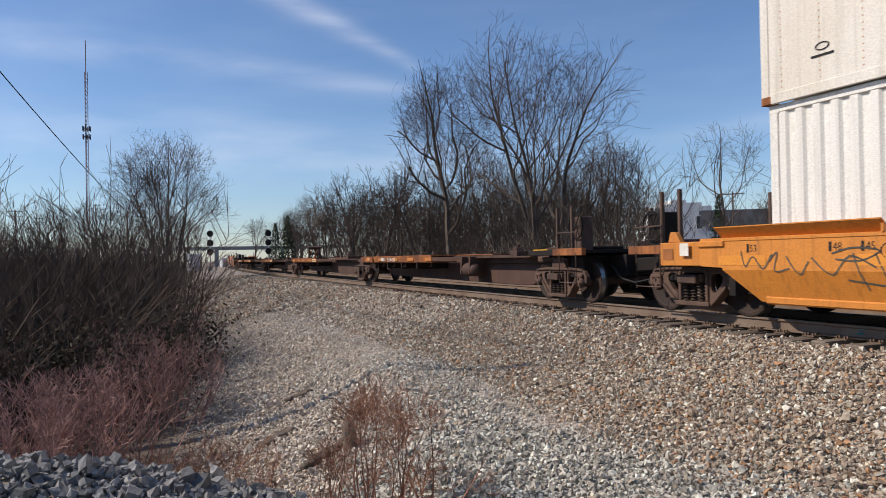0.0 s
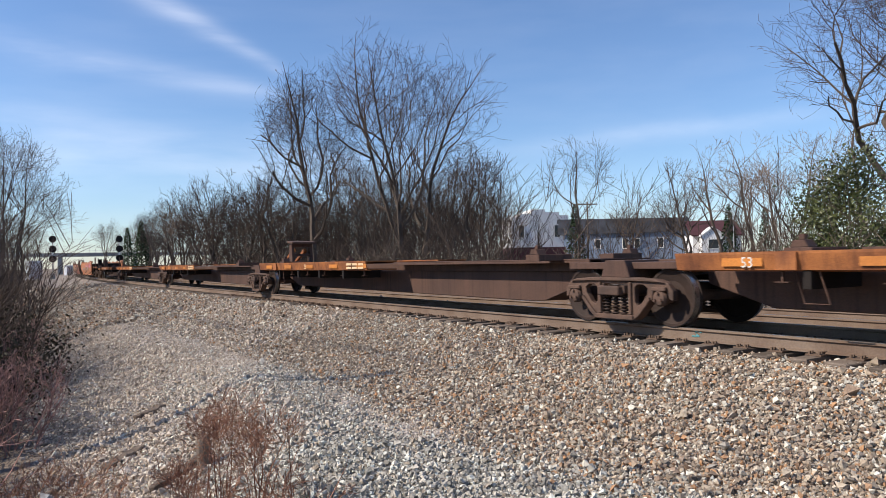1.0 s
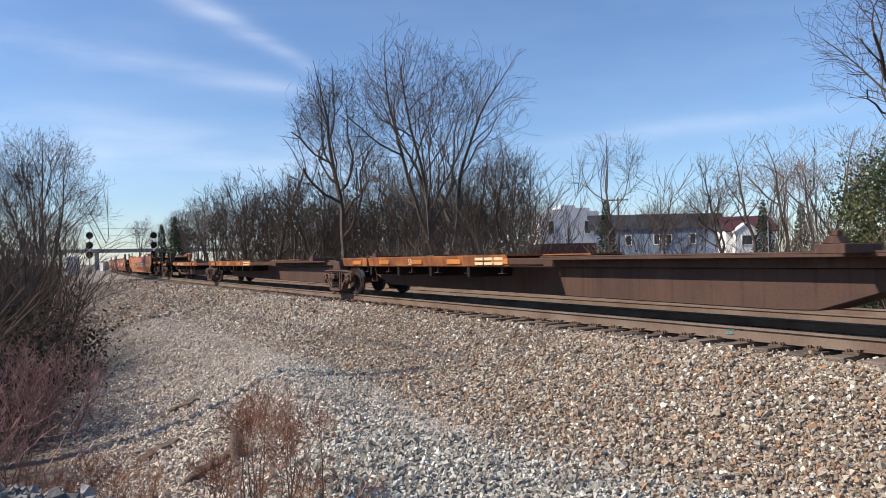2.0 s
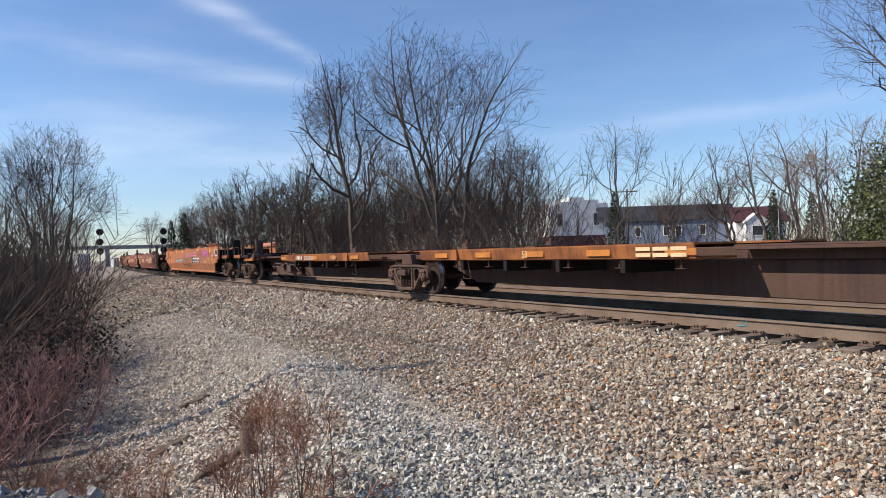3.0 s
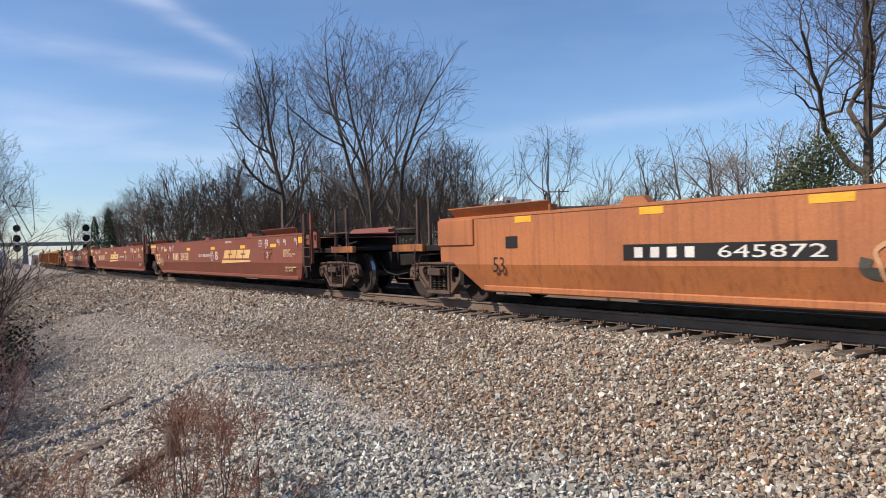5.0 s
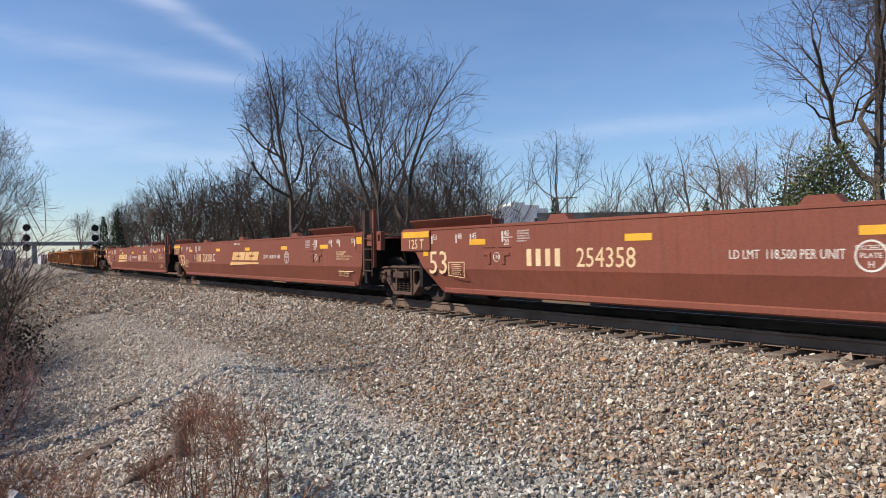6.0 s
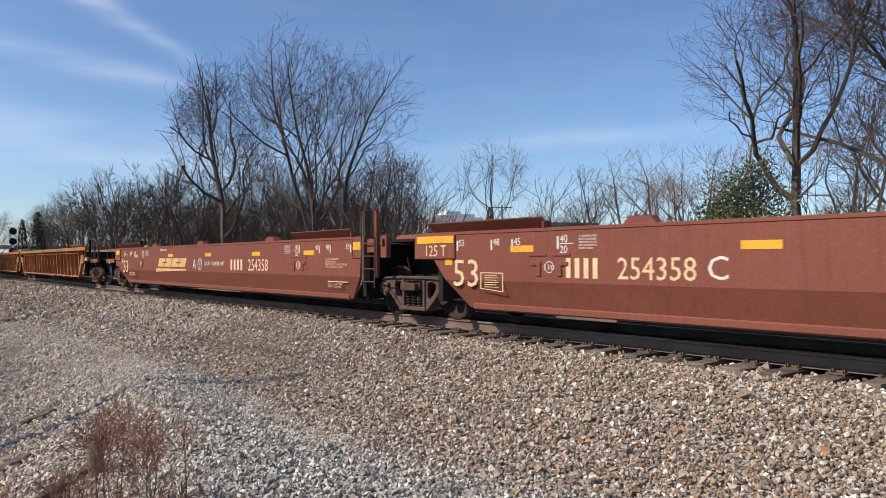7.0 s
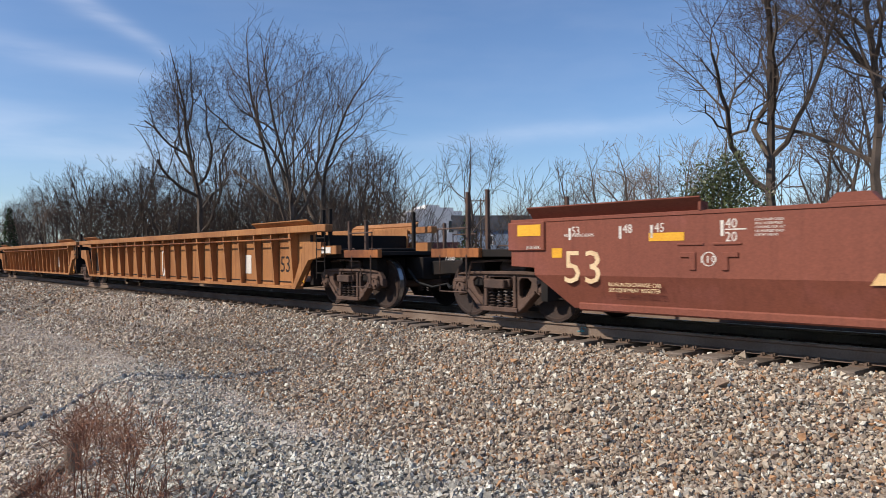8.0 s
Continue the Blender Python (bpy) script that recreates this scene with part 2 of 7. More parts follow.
# leaf colour kept very dark to paint in the shade within the brush
M_BRAMBLE_SHADE = material("shade_darkened_bramble_leaf", (0.050, 0.040, 0.024), 0.7, second=(0.035, 0.034, 0.018), patch=0.6, bump=0, vary=0.4, per="ISLAND")
M_OVERPAINT = material("faded_brown_overpaint", (0.31, 0.118, 0.060), 0.6, second=(0.36, 0.145, 0.065), patch=0.8, bump=0, streaks=0.2)
M_MAGENTA = material("dark_magenta_spray_paint", (0.36, 0.040, 0.13), 0.5, second=(0.42, 0.07, 0.18), patch=1.5, bump=0)
M_LITTER = material("dry_litter", (0.34, 0.22, 0.12), 0.9, second=(0.20, 0.12, 0.07), patch=3, bump=0, vary=0.4, per="ISLAND")
M_LEAF = material("evergreen_leaf", (0.050, 0.066, 0.018), 0.45, second=(0.095, 0.105, 0.030), patch=0.6, bump=0, vary=0.5, per="ISLAND")
M_CONIFER = material("conifer_needles", (0.028, 0.055, 0.018), 0.8, second=(0.02, 0.04, 0.014), patch=0.6, bump=0, vary=0.3, per="ISLAND")
M_WALLW = material("white_block_wall", (0.76, 0.75, 0.73), 0.8, second=(0.70, 0.69, 0.67), patch=0.4)
M_WALLB = material("blue_grey_siding", (0.20, 0.25, 0.33), 0.8, second=(0.17, 0.22, 0.29), patch=0.4)
M_ROOFG = material("dark_grey_roofing", (0.085, 0.09, 0.105), 0.9)
M_ROOFR = material("maroon_roofing", (0.085, 0.036, 0.040), 0.9, second=(0.065, 0.029, 0.033), patch=0.6)
M_GALV = material("galvanised_steel", (0.55, 0.56, 0.57), 0.45, 0.6, bump=0.02)
M_CABINET = material("silver_cabinet", (0.66, 0.67, 0.68), 0.45, 0.3, bump=0.02)
M_WOODPOLE = material("weathered_pole", (0.14, 0.115, 0.095), 0.9, second=(0.09, 0.075, 0.06), patch=2, bump=0.3)
M_MAST = material("mast_red_paint", (0.24, 0.12, 0.10), 0.7, bump=0)
M_CONCRETE = material("bridge_concrete", (0.30, 0.30, 0.29), 0.9, second=(0.24, 0.24, 0.23))
M_GLASS = material("dark_window_glass", (0.03, 0.035, 0.04), 0.15, bump=0)
M_LENS = material("signal_lens", (0.03, 0.02, 0.02), 0.2, bump=0)
M_TEAL = material("turquoise_marking_paint", (0.10, 0.34, 0.36), 0.6, second=(0.08, 0.26, 0.28), patch=4, bump=0)
M_RUBBER = material("black_rubber", (0.02, 0.02, 0.02), 0.7)


# ---- building helpers ----
def bm_box(bm, x0, x1, y0, y1, z0, z1):
    v = [bm.verts.new((x, y, z)) for x in (x0, x1) for y in (y0, y1) for z in (z0, z1)]
    for f in ((0, 1, 3, 2), (4, 6, 7, 5), (0, 4, 5, 1), (2, 3, 7, 6), (0, 2, 6, 4), (1, 5, 7, 3)):
        bm.faces.new([v[i] for i in f])


def bm_prism(bm, outline, a0, a1, axis="y"):
    """Extrude a closed outline. axis y: outline of (x, z); x: of (y, z); z: of (x, y)."""
    def at(p, a):
        return {"y": (p[0], a, p[1]), "x": (a, p[0], p[1]), "z": (p[0], p[1], a)}[axis]
    lo, hi = [bm.verts.new(at(p, a0)) for p in outline], [bm.verts.new(at(p, a1)) for p in outline]
    n = len(outline)
    bm.faces.new(lo)
    bm.faces.new(hi[::-1])
    for i in range(n):
        bm.faces.new((lo[i], hi[i], hi[(i + 1) % n], lo[(i + 1) % n]))


def bm_ring(bm, outline_out, outline_in, a0, a1, axis="y"):
    """A plate with one hole: outer and inner outline of the same number of points."""
    def at(p, a):
        return {"y": (p[0], a, p[1]), "x": (a, p[0], p[1]), "z": (p[0], p[1], a)}[axis]
    o0, o1 = [bm.verts.new(at(p, a0)) for p in outline_out], [bm.verts.new(at(p, a1)) for p in outline_out]
    i0, i1 = [bm.verts.new(at(p, a0)) for p in outline_in], [bm.verts.new(at(p, a1)) for p in outline_in]
    n = len(outline_out)
    for i in range(n):
        j = (i + 1) % n
        for q in ((o0[i], o0[j], i0[j], i0[i]), (o1[j], o1[i], i1[i], i1[j]), (o0[j], o0[i], o1[i], o1[j]), (i0[i], i0[j], i1[j], i1[i])):
            bm.faces.new(q)


def circle(r, n, cx=0.0, cz=0.0, a0=0.0):
    return [(cx + r * math.cos(a0 + 2 * math.pi * i / n), cz + r * math.sin(a0 + 2 * math.pi * i / n)) for i in range(n)]


def bm_tube(bm, points, r, sides=6):
    """A bent round bar through the points."""
    pts = [Vector(p) for p in points]
    rings = []
    for i, p in enumerate(pts):
        d = (pts[min(i + 1, len(pts) - 1)] - pts[max(i - 1, 0)]).normalized()
        a = d.cross(Vector((0, 0, 1)) if abs(d.z) < 0.9 else Vector((1, 0, 0))).normalized()
        b = d.cross(a)
        rings.append([bm.verts.new(p + r * (math.cos(2 * math.pi * k / sides) * a + math.sin(2 * math.pi * k / sides) * b)) for k in range(sides)])
    for q, w in zip(rings[:-1], rings[1:]):
        for k in range(sides):
            bm.faces.new((q[k], q[(k + 1) % sides], w[(k + 1) % sides], w[k]))
    bm.faces.new(rings[0][::-1])
    bm.faces.new(rings[-1])


def bm_lathe(bm, profile, n, cx=0.0, cz=0.0, axis="y"):
    """Turn a profile of (radius, along) round an axis."""
    rings = []
    for r, a in profile:
        ring = []
        for i in range(n):
            c, s = r * math.cos(2 * math.pi * i / n), r * math.sin(2 * math.pi * i / n)
            ring.append(bm.verts.new({"y": (cx + c, a, cz + s), "x": (a, cx + c, cz + s), "z": (cx + c, cz + s, a)}[axis]))
        rings.append(ring)
    for q, w in zip(rings[:-1], rings[1:]):
        for k in range(n):
            bm.faces.new((q[k], q[(k + 1) % n], w[(k + 1) % n], w[k]))
    bm.faces.new(rings[0][::-1])
    bm.faces.new(rings[-1])


def finish(bm, name, mat, bevel=0.0, smooth=False):
    bmesh.ops.recalc_face_normals(bm, faces=bm.faces)
    if bevel:
        bmesh.ops.bevel(bm, geom=[e for e in bm.edges if e.is_manifold and e.calc_face_angle(0) > 0.6], offset=bevel, segments=1, affect="EDGES")
    me = bpy.data.meshes.new(name)
    bm.to_mesh(me)
    bm.free()
    me.materials.append(mat)
    if smooth:
        me.polygons.foreach_set("use_smooth", [True] * len(me.polygons))
    return me


def part(name, bm, mat, parent, label="", bevel=0.0, smooth=False):
    ob = new(name, finish(bm, name, mat, bevel, smooth))
    ob.parent = parent
    return tagged(ob, label)


def thing(name, label, category, group="", kind=""):
    return tagged(new(name), label, category, group, kind)


def quick_mesh(name, verts, faces, mat):
    """A mesh from numpy arrays; all faces have the same number of corners."""
    me = bpy.data.meshes.new(name)
    verts, faces = np.asarray(verts, np.float32), np.asarray(faces, np.int32)
    k = faces.shape[1]
    me.vertices.add(len(verts))
    me.vertices.foreach_set("co", verts.ravel())
    me.loops.add(faces.size)
    me.loops.foreach_set("vertex_index", faces.ravel())
    me.polygons.add(len(faces))
    me.polygons.foreach_set("loop_start", np.arange(len(faces), dtype=np.int32) * k)
    me.polygons.foreach_set("use_smooth", np.zeros(len(faces), bool))
    me.update(calc_edges=True)
    me.validate()
    me.materials.append(mat)
    return me


# ---- the line of the track ----
HEAD, BEND, RAIL_X, RAIL_Y = 22.0, -7.0e-4, 5.184, 10.0     # heading in degrees to the left of +y, curvature, a point of the near rail
GAUGE = 1.505                                                # rail centre to rail centre
TRACK2 = 4.05                                                # from track to track


def along(s, off=0.0):
    """The place s metres along the near rail, off metres to the far side of it, and the heading in radians."""
    h0 = radians(HEAD)
    a = h0 + BEND * s
    x = RAIL_X + (math.cos(a) - math.cos(h0)) / BEND
    y = RAIL_Y + (math.sin(a) - math.sin(h0)) / BEND
    return x + off * math.cos(a), y + off * math.sin(a), a


def un(u, n):
    """The place u metres ahead along the near heading and n metres across it, from the camera's foot."""
    h0 = radians(HEAD)
    return -math.sin(h0) * u + math.cos(h0) * n, math.cos(h0) * u + math.sin(h0) * n


def at_bearing(b, d):
    """The place at d metres in the direction b degrees to the right of +y."""
    return d * math.sin(radians(b)), d * math.cos(radians(b))


def to_un(x, y):
    h0 = radians(HEAD)
    return -np.sin(h0) * x + np.cos(h0) * y, np.cos(h0) * x + np.sin(h0) * y


def smooth(a, b, x):
    t = np.clip((x - a) / (b - a), 0.0, 1.0)
    return t * t * (3 - 2 * t)


def terrain(x, y):
    """Height of the ground. The rail head is at zero."""
    u, n = to_un(x, y)
    # across the curved line: offset from the near rail
    bend = -0.5 * BEND * np.clip(u - 7.3, 0, 400) ** 2
    n = n - bend
    z = -0.80 + 0.535 * smooth(4.9, 7.75, n)                                     # shoulder of the near track
    z = z - 0.06 * smooth(10.8, 11.6, n)
    z = z - 0.75 * smooth(15.6, 17.6, n)                                        # the far shoulder
    brink = 2.8 + 0.2 * np.clip(u - 8, -3, 4) + 0.12 * np.sin(u * 1.1)
    fall = np.log1p(np.exp(np.clip((brink - n) / 0.22, -30, 30))) * 0.22
    ditch = 1.25 * (1 - np.exp(-fall / 2.1)) * smooth(3.0, 6.5, u)
    z = z - ditch * smooth(60, 30, u) - 0.5 * smooth(30, 60, u) * smooth(2.4, -0.8, n)
    z = z + 0.5 * smooth(-3.5, -9.0, n) * smooth(2, 8, u)
    z = z + 0.10 * np.sin(u * 0.9 + 1.3 * n) * smooth(5.0, 3.0, n) * smooth(3, 8, u) * 0.5
    # crest of grey stone that runs from the foreground to the path
    z = z + 0.10 * np.exp(-((n - brink - 0.1) / 0.6) ** 2) * smooth(4.0, 7.0, u) * smooth(24, 14, u)
    # raised ground of the crossing round the camera
    d = np.hypot(x, y)
    z = z + 0.38 * smooth(5.6, 2.6, d)
    z = z + 0.80 * np.exp(-(((x + 2.3) / 1.8) ** 2 + ((y - 3.3) / 0.9) ** 2))
    return z


def ground():
    def steps(edges):
        out = []
        for a, b, d in edges:
            out += list(np.arange(a, b, d))
        return np.array(out + [edges[-1][1]])
    us = steps(((-3000, -300, 300), (-300, -40, 20), (-40, -4, 2), (-4, 26, 0.2), (26, 70, 0.8), (70, 200, 4), (200, 600, 25), (600, 3400, 400)))
    ns = steps(((-3000, -300, 300), (-300, -40, 20), (-40, -10, 1.0), (-10, 18, 0.2), (18, 60, 1.5), (60, 300, 20), (300, 3000, 300)))
    U, N = np.meshgrid(us, ns, indexing="ij")
    h0 = radians(HEAD)
    X, Y = -math.sin(h0) * U + math.cos(h0) * N, math.cos(h0) * U + math.sin(h0) * N
    Z = terrain(X, Y)
    rng = np.random.default_rng(3)
    Z = Z + rng.normal(0, 0.010, Z.shape) * (np.abs(N) < 20) * (np.abs(U) < 80)
    a, b = U.shape
    idx = np.arange(a * b).reshape(a, b)
    f = np.stack([idx[:-1, :-1], idx[1:, :-1], idx[1:, 1:], idx[:-1, 1:]], -1).reshape(-1, 4)[:, ::-1]
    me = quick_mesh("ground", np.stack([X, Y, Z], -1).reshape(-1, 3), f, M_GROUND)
    nn = N + 0.5 * BEND * np.clip(U - 7.3, 0, 400) ** 2
    edge = 0.9 - 0.06 * np.clip(U - 9.5, 0, 6) + 0.09 * np.clip(U - 17, 0, 40)
    lit = np.maximum(smooth(0.3, -0.7, nn - edge + 0.3 * np.sin(U * 0.8)) * smooth(4.8, 6.2, U), smooth(17.0, 19.0, nn))
    lit = np.maximum(lit, smooth(-12, -20, N))
    mid = 3.95 + 0.25 * np.sin(0.45 * U)
    fin = 0.70 * np.exp(-((nn - mid) / 0.7) ** 2) * smooth(5.0, 7.0, U) * smooth(40, 22, U) + 0.7 * np.exp(-((nn - 3.7) / 0.9) ** 2 - ((U - 14.8) / 2.0) ** 2)
    fin = np.clip(fin, 0, 1)
    for name, val in (("litter", lit), ("fines", fin)):
        at = me.attributes.new(name, "FLOAT", "POINT")
        at.data.foreach_set("value", val.astype(np.float32).ravel())
    return tagged(new("ground", me), "tan and grey gravel ground with dry leaf litter", "ground", kind="structure")


ground()


# ---- tracks ----
RAIL_PROFILE = [(-0.036, 0.0), (0.036, 0.0), (0.038, -0.028), (0.009, -0.045), (0.009, -0.145), (0.072, -0.16), (0.072, -0.172), (-0.072, -0.172), (-0.072, -0.16), (-0.009, -0.145), (-0.009, -0.045), (-0.038, -0.028)]


def rail_strip(off, s0, s1, z, outline):
    ss = [s0 + (s1 - s0) * i / 160 for i in range(161)]
    verts, faces, k = [], [], len(outline)
    for s in ss:
        for o, h in outline:
            x, y, _ = along(s, off + o)
            verts.append((x, y, z + h))
    for i in range(len(ss) - 1):
        for j in range(k):
            faces.append((i * k + j, i * k + (j + 1) % k, (i + 1) * k + (j + 1) % k, (i + 1) * k + j))
    return verts, faces


def track(name, off, z, s0, s1, fine):
    tr = thing(name, "railway track of brown rails on dark timber ties", "railway track", kind="structure")
    for side in (0.0, GAUGE):
        v, f = rail_strip(off + side, s0, s1, z, RAIL_PROFILE)
        rail = new("rail", quick_mesh("rail", v, f, M_RAIL))
        rail.parent = tr
        v, f = rail_strip(off + side, s0, s1, z, [(-0.026, 0.002), (0.026, 0.002), (0.026, -0.004), (-0.026, -0.004)])
        head = new("running_surface", quick_mesh("running_surface", v, f, M_RAILTOP))
        head.parent = rail
        tagged(head, "polished rail head")
    rng = random.Random(5)
    ties = []
    for kind in range(4):
        bm = bmesh.new()
        w, l = 0.115 + 0.008 * kind, 1.30 + 0.02 * rng.random()
        bm_box(bm, -w, w, -l, l, -0.18, 0.0)
        bmesh.ops.bevel(bm, geom=bm.edges[:], offset=0.012, segments=1, affect="EDGES")
        for v in bm.verts:
            v.co += Vector((rng.uniform(-1, 1), rng.uniform(-1, 1), rng.uniform(-1, 1))) * 0.006
        ties.append(finish(bm, "tie", M_TIE))
    bm = bmesh.new()
    bm_box(bm, -0.10, 0.10, -0.19, 0.19, 0.0, 0.018)
    for a in (-0.06, 0.06):
        for b in (-0.105, 0.105, 0.16):
            bm_box(bm, a - 0.012, a + 0.012, b - 0.012, b + 0.012, 0.015, 0.052)
    plate = finish(bm, "tie_plate", M_PLATE)
    bm = bmesh.new()
    bm_box(bm, -0.075, -0.045, -0.07, 0.10, -0.06, 0.03)
    anchor = finish(bm, "rail_anchor", M_PLATE)
    s, many = s0, []
    while s < s1:
        x, y, a = along(s + rng.uniform(-0.02, 0.02), off + GAUGE / 2 + rng.uniform(-0.05, 0.05))
        if fine[0] < s < fine[1]:
            t = new("tie", rng.choice(ties))
            t.matrix_world = pose(x, y, z - 0.195, rng.uniform(-0.5, 0.5), rng.uniform(-0.5, 0.5), math.degrees(a) + 90 + rng.uniform(-1.2, 1.2))
            t.parent = tr
            if s < fine[0] + 36:
                for side, flip in ((0.0, 0), (GAUGE, 180)):
                    px, py, pa = along(s, off + side)
                    p = new("tie_plate", plate)
                    p.matrix_world = pose(px, py, z - 0.192, 0, 0, math.degrees(pa) + 90 + flip)
                    p.parent = tr
                    if rng.random() < 0.5 and side == 0:
                        q = new("rail_anchor", anchor)
                        q.matrix_world = pose(px, py, z - 0.175, 0, 0, math.degrees(pa) + 90)
                        q.parent = tr
        else:
            many.append((x, y, a))
        s += 0.495
    verts, faces = [], []
    for x, y, a in many:
        c, d = math.cos(a), math.sin(a)
        b = len(verts)
        for p in (-0.115, 0.115):
            for q in (-1.3, 1.3):
                for h in (-0.36, -0.195):
                    verts.append((x - d * p + c * q, y + c * p + d * q, z + h))
        faces += [tuple(b + i for i in q) for q in ((0, 1, 3, 2), (4, 6, 7, 5), (0, 4, 5, 1), (2, 3, 7, 6), (0, 2, 6, 4), (1, 5, 7, 3))]
    rest = new("far_ties", quick_mesh("far_ties", verts, faces, M_TIE))
    rest.parent = tr
    tagged(rest, "rows of dark timber ties", kind="stuff")


def rail_mark(s):
    """A dab of turquoise marking paint on the near rail."""
    x, y, a = along(s, -0.012)
    bm = bmesh.new()
    bm_tube(bm, [(-0.07, 0, -0.055), (-0.02, 0, -0.035), (0.03, 0, -0.05), (0.02, 0, -0.08), (-0.04, 0, -0.105), (0.09, 0, -0.11)], 0.009, 5)
    ob = new("rail_mark", finish(bm, "rail_mark", M_TEAL))
    ob.matrix_basis = pose(x, y, 0, 0, 0, math.degrees(a) + 90)
    return tagged(ob, "turquoise paint mark on the rail web", "paint mark")


rail_mark(-0.48)
track("track_near", 0.0, 0.0, -30, 420, (-14, 46))
track("track_far", TRACK2, -0.11, -30, 420, (-12, 20))


# ---- crushed stone ----
def stones(name, label, mat, spots, size, seed, blocks=False):
    """Loose crushed stones lying on the ground, one island each."""
    rng = np.random.default_rng(seed)
    spots = np.asarray(spots)
    n = len(spots)
    base = np.array([(1, 0, 0), (0, 1, 0), (-1, 0, 0), (0, -1, 0), (0, 0, 1), (0, 0, -1)], float)
    tri = np.array([(0, 1, 4), (1, 2, 4), (2, 3, 4), (3, 0, 4), (1, 0, 5), (2, 1, 5), (3, 2, 5), (0, 3, 5)])
    v = base[None] * rng.uniform(0.85, 1.15, (n, 6, 1)) + rng.uniform(-0.30, 0.30, (n, 6, 3))
    if blocks:
        base = np.array([(-1, -1, -1), (1, -1, -1), (1, 1, -1), (-1, 1, -1), (-1, -1, 1), (1, -1, 1), (1, 1, 1), (-1, 1, 1)], float) * 0.62
        tri = np.array([(0, 2, 1), (0, 3, 2), (4, 5, 6), (4, 6, 7), (0, 1, 5), (0, 5, 4), (1, 2, 6), (1, 6, 5), (2, 3, 7), (2, 7, 6), (3, 0, 4), (3, 4, 7)])
        v = base[None] * rng.uniform(0.7, 1.2, (n, 8, 1)) + rng.uniform(-0.27, 0.27, (n, 8, 3))
    corners = len(base)
    s = size * np.exp(rng.normal(0, 0.32, n)) * 0.62
    v = v * (s[:, None] * rng.uniform(0.75, 1.2, (n, 3)) * np.array([1.1, 1.0, 0.85]))[:, None]
    q = rng.normal(size=(n, 4)) * np.array([1.0, 0.55, 0.55, 1.0])
    q /= np.linalg.norm(q, axis=1)[:, None]
    w, i, j, k = q.T
    R = np.stack([1 - 2 * (j * j + k * k), 2 * (i * j - k * w), 2 * (i * k + j * w), 2 * (i * j + k * w), 1 - 2 * (i * i + k * k), 2 * (j * k - i * w),
                  2 * (i * k - j * w), 2 * (j * k + i * w), 1 - 2 * (i * i + j * j)], -1).reshape(n, 3, 3)
    v = np.einsum("nab,nkb->nka", R, v)
    z = terrain(spots[:, 0], spots[:, 1]) + s * rng.uniform(-0.25, 1.75, n)
    v += np.stack([spots[:, 0], spots[:, 1], z], -1)[:, None]
    f = (tri[None] + corners * np.arange(n)[:, None, None]).reshape(-1, 3)
    return tagged(new(name, quick_mesh(name, v.reshape(-1, 3), f, mat)), label, "gravel", kind="stuff")


def scatter(u0, u1, n0, n1, per_m2, seed, keep=None):
    rng = np.random.default_rng(seed)
    k = int((u1 - u0) * (n1 - n0) * per_m2)
    u, n = rng.uniform(u0, u1, k), rng.uniform(n0, n1, k)
    h0 = radians(HEAD)
    x, y = -math.sin(h0) * u + math.cos(h0) * n, math.cos(h0) * u + math.sin(h0) * n
    ok = np.ones(k, bool) if keep is None else keep(u, n, rng.random(k))
    return np.stack([x, y], -1)[ok]


def path_wear(u, n):
    """How bare the worn strip along the foot of the shoulder is."""
    mid = 3.95 + 0.25 * np.sin(0.45 * u)
    strip = np.exp(-((n - bent(u) - mid) / 0.7) ** 2) * smooth(5.0, 7.0, u) * smooth(40, 22, u)
    spot = np.exp(-((n - bent(u) - 3.7) / 0.9) ** 2 - ((u - 14.8) / 2.0) ** 2)
    return np.clip(0.50 * strip + 0.60 * spot, 0, 0.92)


def bent(u):
    return -0.5 * BEND * np.clip(u - 7.3, 0, 400) ** 2


def edge_line(u):
    return 4.7 + 0.25 * np.sin(u * 0.7)


def on_slope(u, n, r):
    return (n - bent(u) > edge_line(u) - 0.9 + 0.9 * r) & (r > path_wear(u, n))


def ditch_edge(u):
    return 1.2 + 0.05 * np.clip(u - 8, 0, 6)


def on_flat(u, n, r):
    return (n - bent(u) < edge_line(u) + 0.2 - 1.3 * r) & (n > 2.45 + 0.2 * np.clip(u - 8, -3, 4) - 0.9 * r) & (r > path_wear(u, n))


brown = np.concatenate([scatter(0.8, 9, 3.6, 7.95, 2600, 11, lambda u, n, r: on_slope(u, n, r) & (u > 0.3 * n - 0.5)), scatter(-3, 2.2, 3.6, 8.4, 350, 15, on_slope), scatter(1.5, 18, 7.9, 8.48, 900, 16), scatter(9, 16, 3.2, 7.95, 1000, 14, on_slope)])
stones("brown_ballast", "brown and tan crushed ballast stones on the track shoulder", M_BALLAST, brown, 0.0262, 1)
brown_far = np.concatenate([scatter(16, 27, 2.8, 8.3, 620, 12, on_slope), scatter(27, 42, 3.0, 8.4, 260, 13)])
stones("brown_ballast", "brown and tan crushed ballast farther along the shoulder", M_BALLAST, brown_far[::2], 0.036, 7)
# The same stones, every second one coloured paler for the grazing sunlight.
stones("tan_ballast", "far shoulder ballast coloured paler to stand for the grazing sunlight", M_PALE, brown_far[1::2], 0.036, 8)
grey = np.concatenate([scatter(0.8, 8.5, 0.6, 5.3, 2700, 21, on_flat), scatter(8.5, 14, 0.6, 5.3, 1250, 26, on_flat)])
stones("grey_ballast", "grey crushed stones along the gravel path", M_GREY, grey, 0.0238, 2, True)
